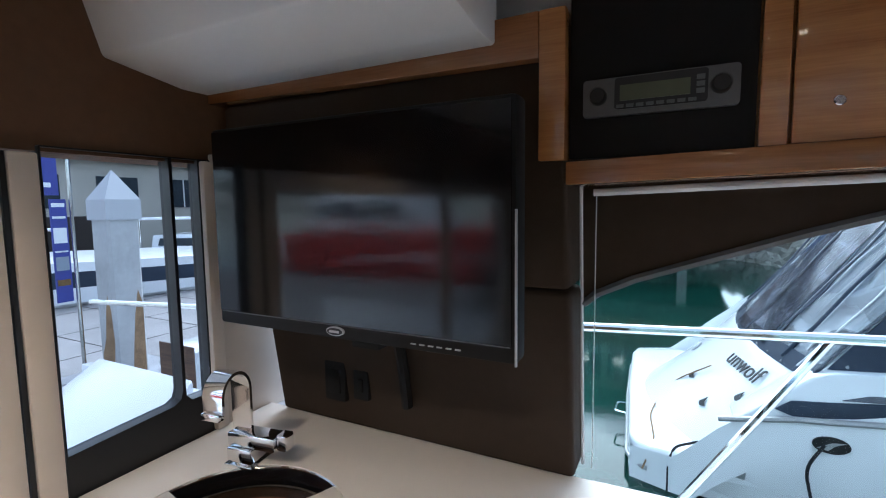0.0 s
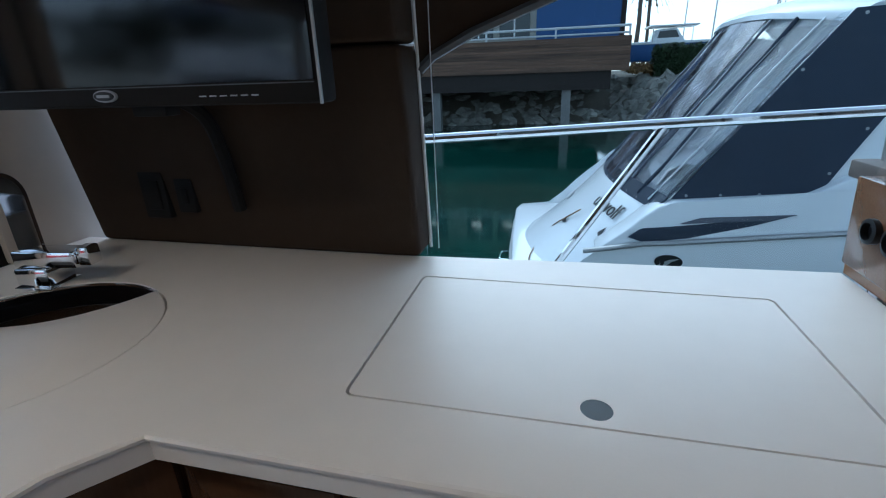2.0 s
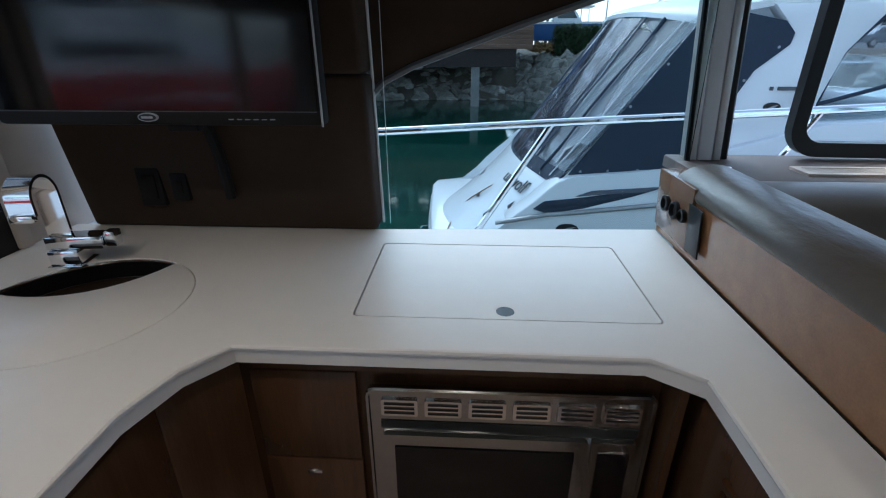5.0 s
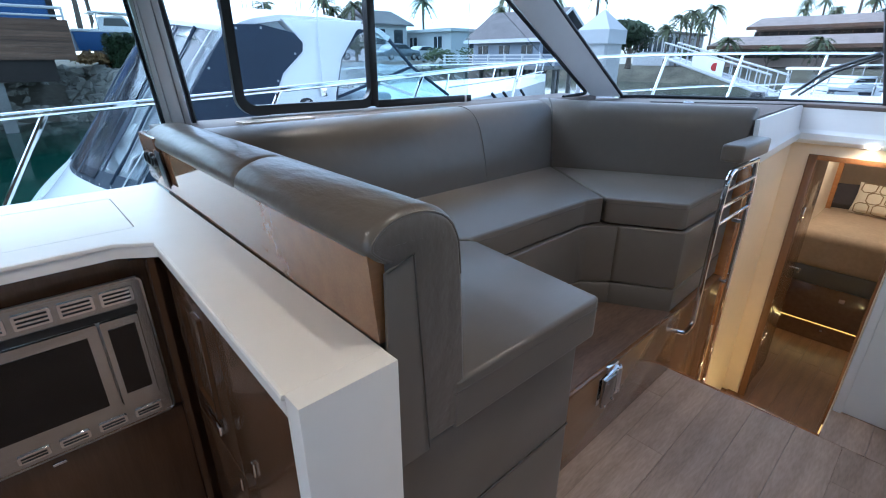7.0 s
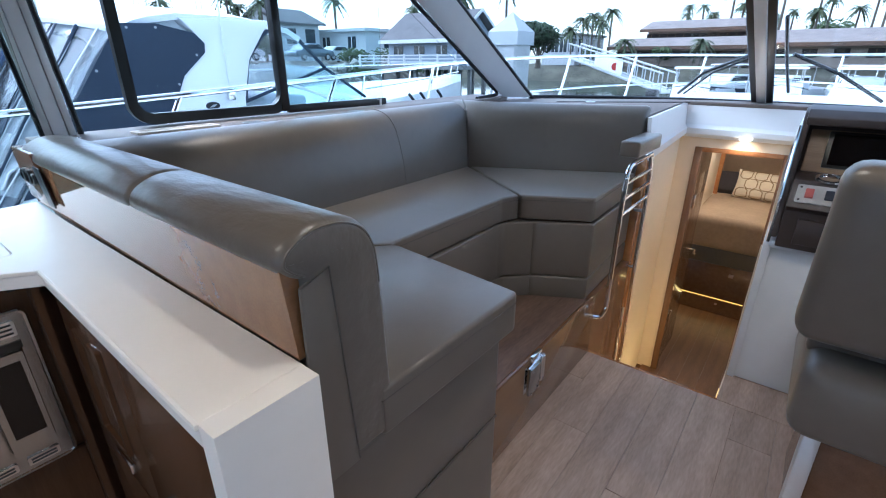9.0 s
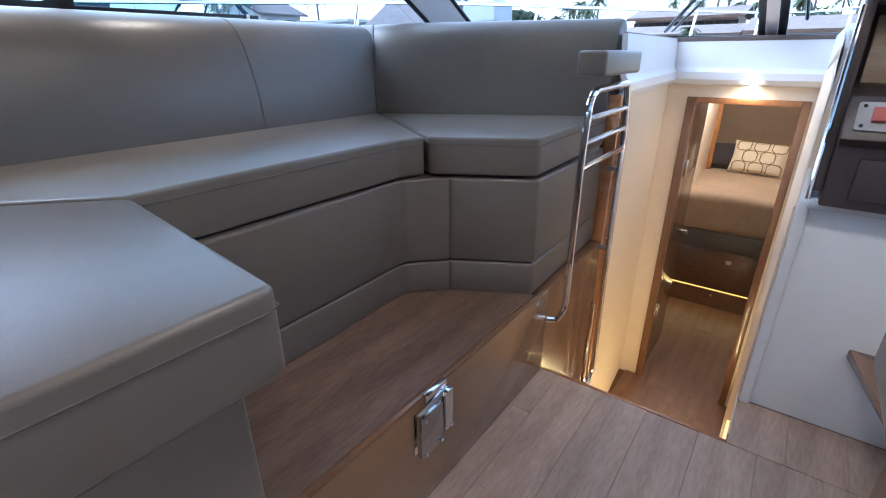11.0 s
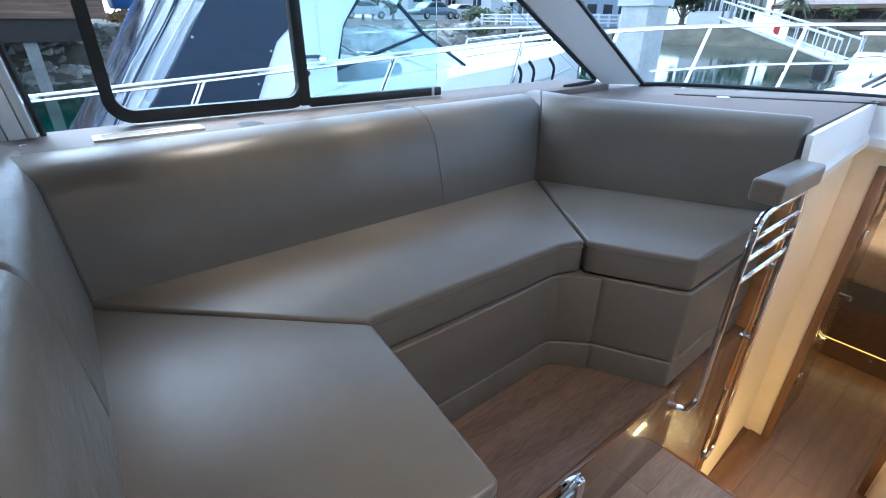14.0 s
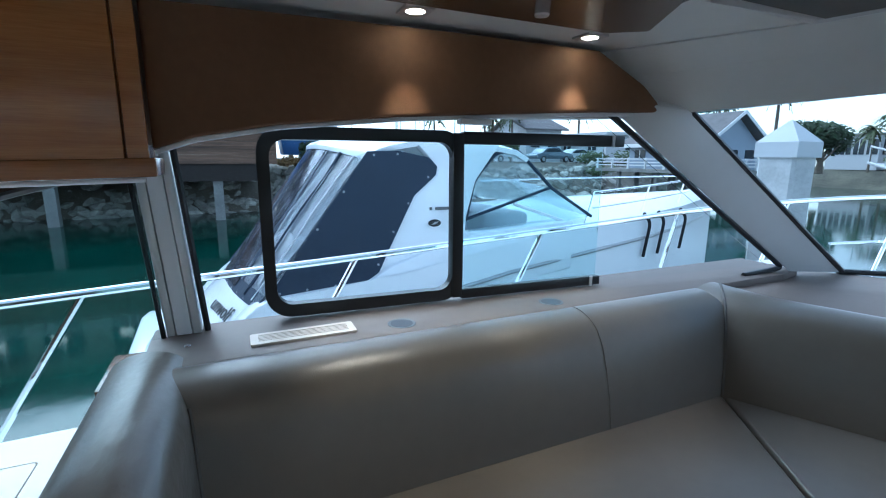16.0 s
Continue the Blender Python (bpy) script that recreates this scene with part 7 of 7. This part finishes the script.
for side in (-0.5, 0.5):
    o = Vector((0.79, -0.61, 0)) * side
    part("chord", tube([ga + o, gb + o], 0.09, 6), WHITE_WALL, gw)
    part("chord", tube([ga + o + Vector((0, 0, 1.0)), gb + o + Vector((0, 0, 1.0))], 0.06, 6), WHITE_WALL, gw)
    for i in range(15):
        p = ga.lerp(gb, i / 14) + o
        part("picket", tube([p, p + Vector((0, 0, 1.0))], 0.035, 5), WHITE_WALL, gw)
part("walkway", slab([ga + Vector((0.4, -0.3, -0.1)), gb + Vector((0.4, -0.3, -0.1)), gb + Vector((-0.4, 0.3, -0.1)), ga + Vector((-0.4, 0.3, -0.1))], (0, 0, 0.06)), WHITE_WALL, gw)
bn = part("banner", slab([ga.lerp(gb, 0.35) + Vector((-0.5, 0.3, 0.1)), ga.lerp(gb, 0.65) + Vector((-0.5, 0.3, 0.1)), ga.lerp(gb, 0.65) + Vector((-0.5, 0.3, 0.95)), ga.lerp(gb, 0.35) + Vector((-0.5, 0.3, 0.95))], (-0.02, 0, 0)), HULL, gw, "white banner")
part("emblem", disc(tuple(ga.lerp(gb, 0.58) + Vector((-0.58, 0.3, 0.52))), 0.25, 0.04, "x", 12), RED, bn)
solid("dock_far", box(30, 32.4, -30, 5.5, -1.6, -0.75), CONCRETE, "pale floating dock across the fairway", "dock", kind="structure")


def small_boat(at, turn, length, label, cabin=True, stripe=None, seed=0):
    ob = thing("moored_boat", label, "boat", group="boats in the marina", at=at)
    ob.rotation_euler = (0, 0, radians(turn))
    L, w = length / 2, length * 0.15
    rws = []
    for f, ww, z in ((-1, 0.9, 0.75), (-0.5, 1.0, 0.78), (0.1, 0.97, 0.85), (0.55, 0.72, 0.98), (0.85, 0.34, 1.08), (1.0, 0.02, 1.15)):
        rws.append([(f * L, ww * w, z), (f * L, ww * w * 0.9, 0.2), (f * L * 0.97, 0, -0.4), (f * L, -ww * w * 0.9, 0.2), (f * L, -ww * w, z), (f * L, 0, z + 0.12)])
    b = loft(rws, None, True)
    b.faces.new(list(b.verts)[:6])
    part("hull", b, HULL, ob)
    if stripe:
        part("stripe", sheet([[(f * L * 1.001, -ww * w * 0.985, z - 0.15), (f * L * 1.001, -ww * w * 0.94, z - 0.40)] for f, ww, z in ((-1, 0.9, 0.75), (-0.5, 1.0, 0.78), (0.1, 0.97, 0.85), (0.55, 0.72, 0.98), (0.85, 0.36, 1.08))], 0.03), stripe, ob)
        part("stripe", sheet([[(f * L * 1.001, ww * w * 0.985, z - 0.15), (f * L * 1.001, ww * w * 0.94, z - 0.40)] for f, ww, z in ((-1, 0.9, 0.75), (-0.5, 1.0, 0.78), (0.1, 0.97, 0.85), (0.55, 0.72, 0.98), (0.85, 0.36, 1.08))], 0.03), stripe, ob)
    if cabin:
        part("cabin", prism([(-0.45 * L, 0.8), (-0.42 * L, 1.55), (0.15 * L, 1.6), (0.42 * L, 0.95)], "y", -w * 0.7, w * 0.7, r=0.08), HULL, ob)
        part("cabin_window", prism([(-0.36 * L, 1.15), (-0.34 * L, 1.42), (0.14 * L, 1.45), (0.27 * L, 1.15)], "y", -w * 0.7 - 0.02, w * 0.7 + 0.02), PANE, ob)
        part("roof", prism([(-0.65 * L, 2.1), (-0.6 * L, 2.2), (0.1 * L, 2.2), (0.15 * L, 2.12)], "y", -w * 0.75, w * 0.75, r=0.03), HULL, ob)
        for x in (-0.55 * L, 0.05 * L):
            for y in (-w * 0.65, w * 0.65):
                part("pillar", tube([(x, y, 0.8), (x, y, 2.12)], 0.03, 6), CHROME, ob)
    rl = [(f * L, s * ww * w * 0.92, z + 0.5) for s in (1,) for f, ww, z in ((0.1, 0.97, 0.85), (0.55, 0.72, 0.98), (0.85, 0.34, 1.08), (1.0, 0.02, 1.15))]
    part("rail", tube(rl + [(x, -y, z) for x, y, z in reversed(rl[:-1])], 0.025, 6), CHROME, ob)
    return ob


small_boat((22.5, 2.6, Z_SEA), 190, 6.5, "white day boat with a dark outboard moored ahead", True, None)
small_boat((25.0, -3.0, Z_SEA), 170, 9, "white cabin cruiser moored ahead", True, None)
small_boat((24.4, -8.5, Z_SEA), 175, 10, "white cabin cruiser with a teal stripe moored ahead", True, TEAL)
small_boat((37.5, 0.5, Z_SEA), 160, 8, "white sports boat moored ahead", True, None)
for i, (x, y, a, L_) in enumerate(((25.2, -0.2, 184, 7.5), (24.8, -5.8, 178, 8.0), (37.0, -3.0, 8, 8.5), (38.5, 3.8, 165, 8.0), (37.5, -10.5, 5, 9.5), (24.8, -17.5, 182, 9.0), (37.5, -15.5, 3, 9.0))):
    small_boat((x, y, Z_SEA), a, L_, "white motor boat moored across the fairway", True, (None, TEAL, None, NAVY, None, None, BLUE)[i])
small_boat((24.2, -13, Z_SEA), 185, 11, "white flybridge cruiser moored ahead", True, BLUE)
small_boat((38, -6, Z_SEA), 200, 9, "white motor boat moored ahead", True, None)
ob_ = thing("outboard_motor", "black outboard motor tilted on a stern", "motor", at=(19.2, 3.2, -0.5))
part("cowl", box(-0.25, 0.25, -0.2, 0.2, 0.2, 0.85, r=0.1, seg=3), BLACK, ob_)
part("leg", box(-0.12, 0.10, -0.08, 0.08, -0.9, 0.25, r=0.03), BLACK, ob_)

# aft: cockpit, dock, banner, boats and shed
ck = thing("cockpit_coaming", "white moulded cockpit seat and coaming behind the door", "seat", kind="structure")
part("floor", box(-3.6, -1.0, -2.9, 0.5, -0.10, -0.02), HULL, ck)
part("seat_side", prism([(-0.35, 0.0), (-0.35, 0.06), (0.62, 0.60), (0.62, 0.0)], "x", -3.0, -2.1, r=0.02), HULL, ck)
part("seat_ledge", prism([(-3.4, 0.0), (-3.4, 0.16), (-1.1, 0.10), (-1.1, 0.0)], "y", -0.25, 0.12, r=0.02), HULL, ck)
part("non_slip", box(-3.3, -1.2, -0.5, -0.27, -0.019, -0.012), COCKPIT, ck)
part("logo_bar", prism([(0.16, 0.18), (0.20, 0.24), (0.26, 0.22), (0.24, 0.14)], "x", -2.102, -2.094), GREY_PLASTIC, ck)
dock = thing("dock", "pale concrete floating dock with timber edges", "dock", kind="structure")
part("deck", box(-60, -4.6, -12, 14, Z_DOCK - 0.4, Z_DOCK), CONCRETE, dock)
for y in (-6, -3, 0.0, 1.8, 3.5, 5.2, 7, 9):
    part("joint", box(-60, -4.6, y, y + 0.03, Z_DOCK - 0.01, Z_DOCK + 0.002), UNDER, dock)
for x in (-12.5, -10.4, -8.6, -5.8):
    part("joint", box(x, x + 0.03, -12, 14, Z_DOCK - 0.01, Z_DOCK + 0.002), UNDER, dock)
part("edge_timber", box(-7.9, -6.1, 2.05, 2.13, Z_DOCK + 0.003, Z_DOCK + 0.06, r=0.01), SIDING, dock, "timber pile guide")
part("pile_plate", box(-7.6, -6.3, 2.15, 3.55, Z_DOCK + 0.003, Z_DOCK + 0.03, r=0.01), SILVER_PLASTIC, dock)
pl2 = piling("dock_piling", "tall square concrete piling with a white cap and rust stain", (-6.95, 2.88), 0.42, -2.0, 1.50, 0.42)
for q_, axis_, d_ in (([(-0.16, -0.9), (0.10, -0.9), (0.17, -0.35), (0.13, 0.1), (0.06, 0.32), (0.0, 0.05), (-0.04, -0.3), (-0.14, -0.55)], "y", -0.2115), ([(-0.02, -0.9), (0.17, -0.9), (0.18, 0.15), (0.12, 0.36), (0.06, 0.0), (0.02, -0.4)], "x", 0.2095)):
    part("stain", prism(q_, axis_, d_, d_ + 0.002), RUST, pl2, "brown rust stain")
for y in (2.55, 3.2):
    part("roller", disc((0.32, y - 2.88, Z_DOCK + 0.12), 0.07, 0.12, "y", 14), SILVER_PLASTIC, pl2)
fb = thing("dock_banner", "purple-blue printed banner on a steel pole", "banner", at=(-7.0, 2.33, Z_DOCK))
part("pole", tube([(0, 0.05, 0), (0, 0.05, 3.52)], 0.025, 8), STEEL, fb)
part("foot", box(-0.25, 0.25, -0.2, 0.2, 0, 0.03, r=0.01), STEEL, fb)
bb = part("cloth", box(-0.012, 0.012, -0.19, -0.01, 1.2, 2.55), BANNER, fb)
for z0, z1, m_ in ((1.98, 2.18, HULL), (1.62, 1.80, GREY_WALL), (1.42, 1.50, DRY), (2.30, 2.33, HULL), (2.45, 2.50, HULL), (1.86, 1.88, HULL)):
    part("print_bar", box(0.0125, 0.0165, -0.175, -0.03, z0, z1), m_, bb)
ub = part("upper_cloth", box(-0.012, 0.012, -0.66, -0.08, 2.60, 3.38), BANNER, fb)
for y0, y1, z0, z1 in ((-0.60, -0.25, 3.12, 3.20), (-0.58, -0.35, 2.94, 3.03), (-0.32, -0.16, 2.70, 2.76), (-0.60, -0.42, 2.72, 2.78)):
    part("print_bar", box(0.0125, 0.0165, y0, y1, z0, z1), HULL, ub)
part("arm", tube([(0, 0.05, 3.42), (0, -0.68, 3.40)], 0.014, 6), STEEL, fb)
nb = small_boat((-14.5, 5.6, Z_SEA), -100, 10.0, "white boat with a navy hull beyond the dock", False, NAVY)
nb.scale = (1.1, 1.1, 1.6)
small_boat((-16, 11.0, -1.0), 20, 8.0, "red-striped boat beyond the dock", True, RED)
small_boat((-9.5, -0.2, Z_SEA), 80, 6.0, "pale teal skiff beside the dock", False, TEAL)
small_boat((1.0, -11.5, Z_SEA), 95, 9.0, "white cabin cruiser in the starboard berth", True, BLUE)
small_boat((7.0, -9.0, Z_SEA), 100, 8.0, "white cabin cruiser in the starboard berth", True, None)
solid("dock_starboard", box(-6, 14, -8.0, -6.4, -1.3, Z_DOCK), CONCRETE, "pale concrete finger dock on the starboard side", "dock", kind="structure")
sb = thing("storage_box", "white dock box with an open lid", "box", at=(-5.7, 3.15, Z_DOCK))
part("box", box(-0.35, 0.35, -0.3, 0.3, 0.0, 0.55, r=0.03), HULL, sb)
part("rim", box(-0.36, 0.36, -0.31, -0.30, 0.02, 0.62), SIDING, sb)
house("boat_shed", "beige boat shed with windows behind the dock", -34, -26, -6, 24, -0.6, 4.05, STUCCO, ROOF, 0, 7)
sh = bpy.data.objects["boat_shed"]
for i in range(6):
    y = 1.5 + i * 3.6
    w = part("window", box(-26.0, -25.93, y, y + 2.0, 1.6, 3.2), PANE, sh)
    part("frame", box(-25.94, -25.90, y + 0.97, y + 1.03, 1.6, 3.2), WHITE, w)
part("roof_slope", prism([(-25.4, 3.95), (-25.4, 4.15), (-30.5, 6.0), (-30.5, 5.8)], "y", -6.4, 24.4), ROOF_TAN, sh, "brown pitched roof")
for k in range(9):
    f = (k + 0.5) / 9
    part("roof_batten", box(-25.45 - 5.0 * f, -25.36 - 5.0 * f, -6.4, 24.4, 4.16 + 1.82 * f, 4.24 + 1.82 * f), SIDING, sh)
part("dark_opening", box(-26.0, -25.9, 6.0, 14.0, -0.6, 1.2), UNDER, sh)
rl2 = thing("ramp_rail", "galvanised ramp railing beyond the dock", "rail", at=(-10.5, 4.6, Z_DOCK))
for s in (0, 1.0):
    part("bar", tube([(0, 0, 1.0 - s * 0.5), (-2.6, 2.2, 0.75 - s * 0.5)], 0.03, 6), STEEL, rl2)
for i in range(9):
    f = i / 8
    part("picket", tube([(-2.6 * f, 2.2 * f, 0), (-2.6 * f, 2.2 * f, 1.0 - 0.25 * f)], 0.02, 5), STEEL, rl2)
leaves("bush", "low green planting beyond the dock", (-17, 7.5, -0.9), (1.4, 1.4, 0.5), 500, BUSH, 31, 0.14)
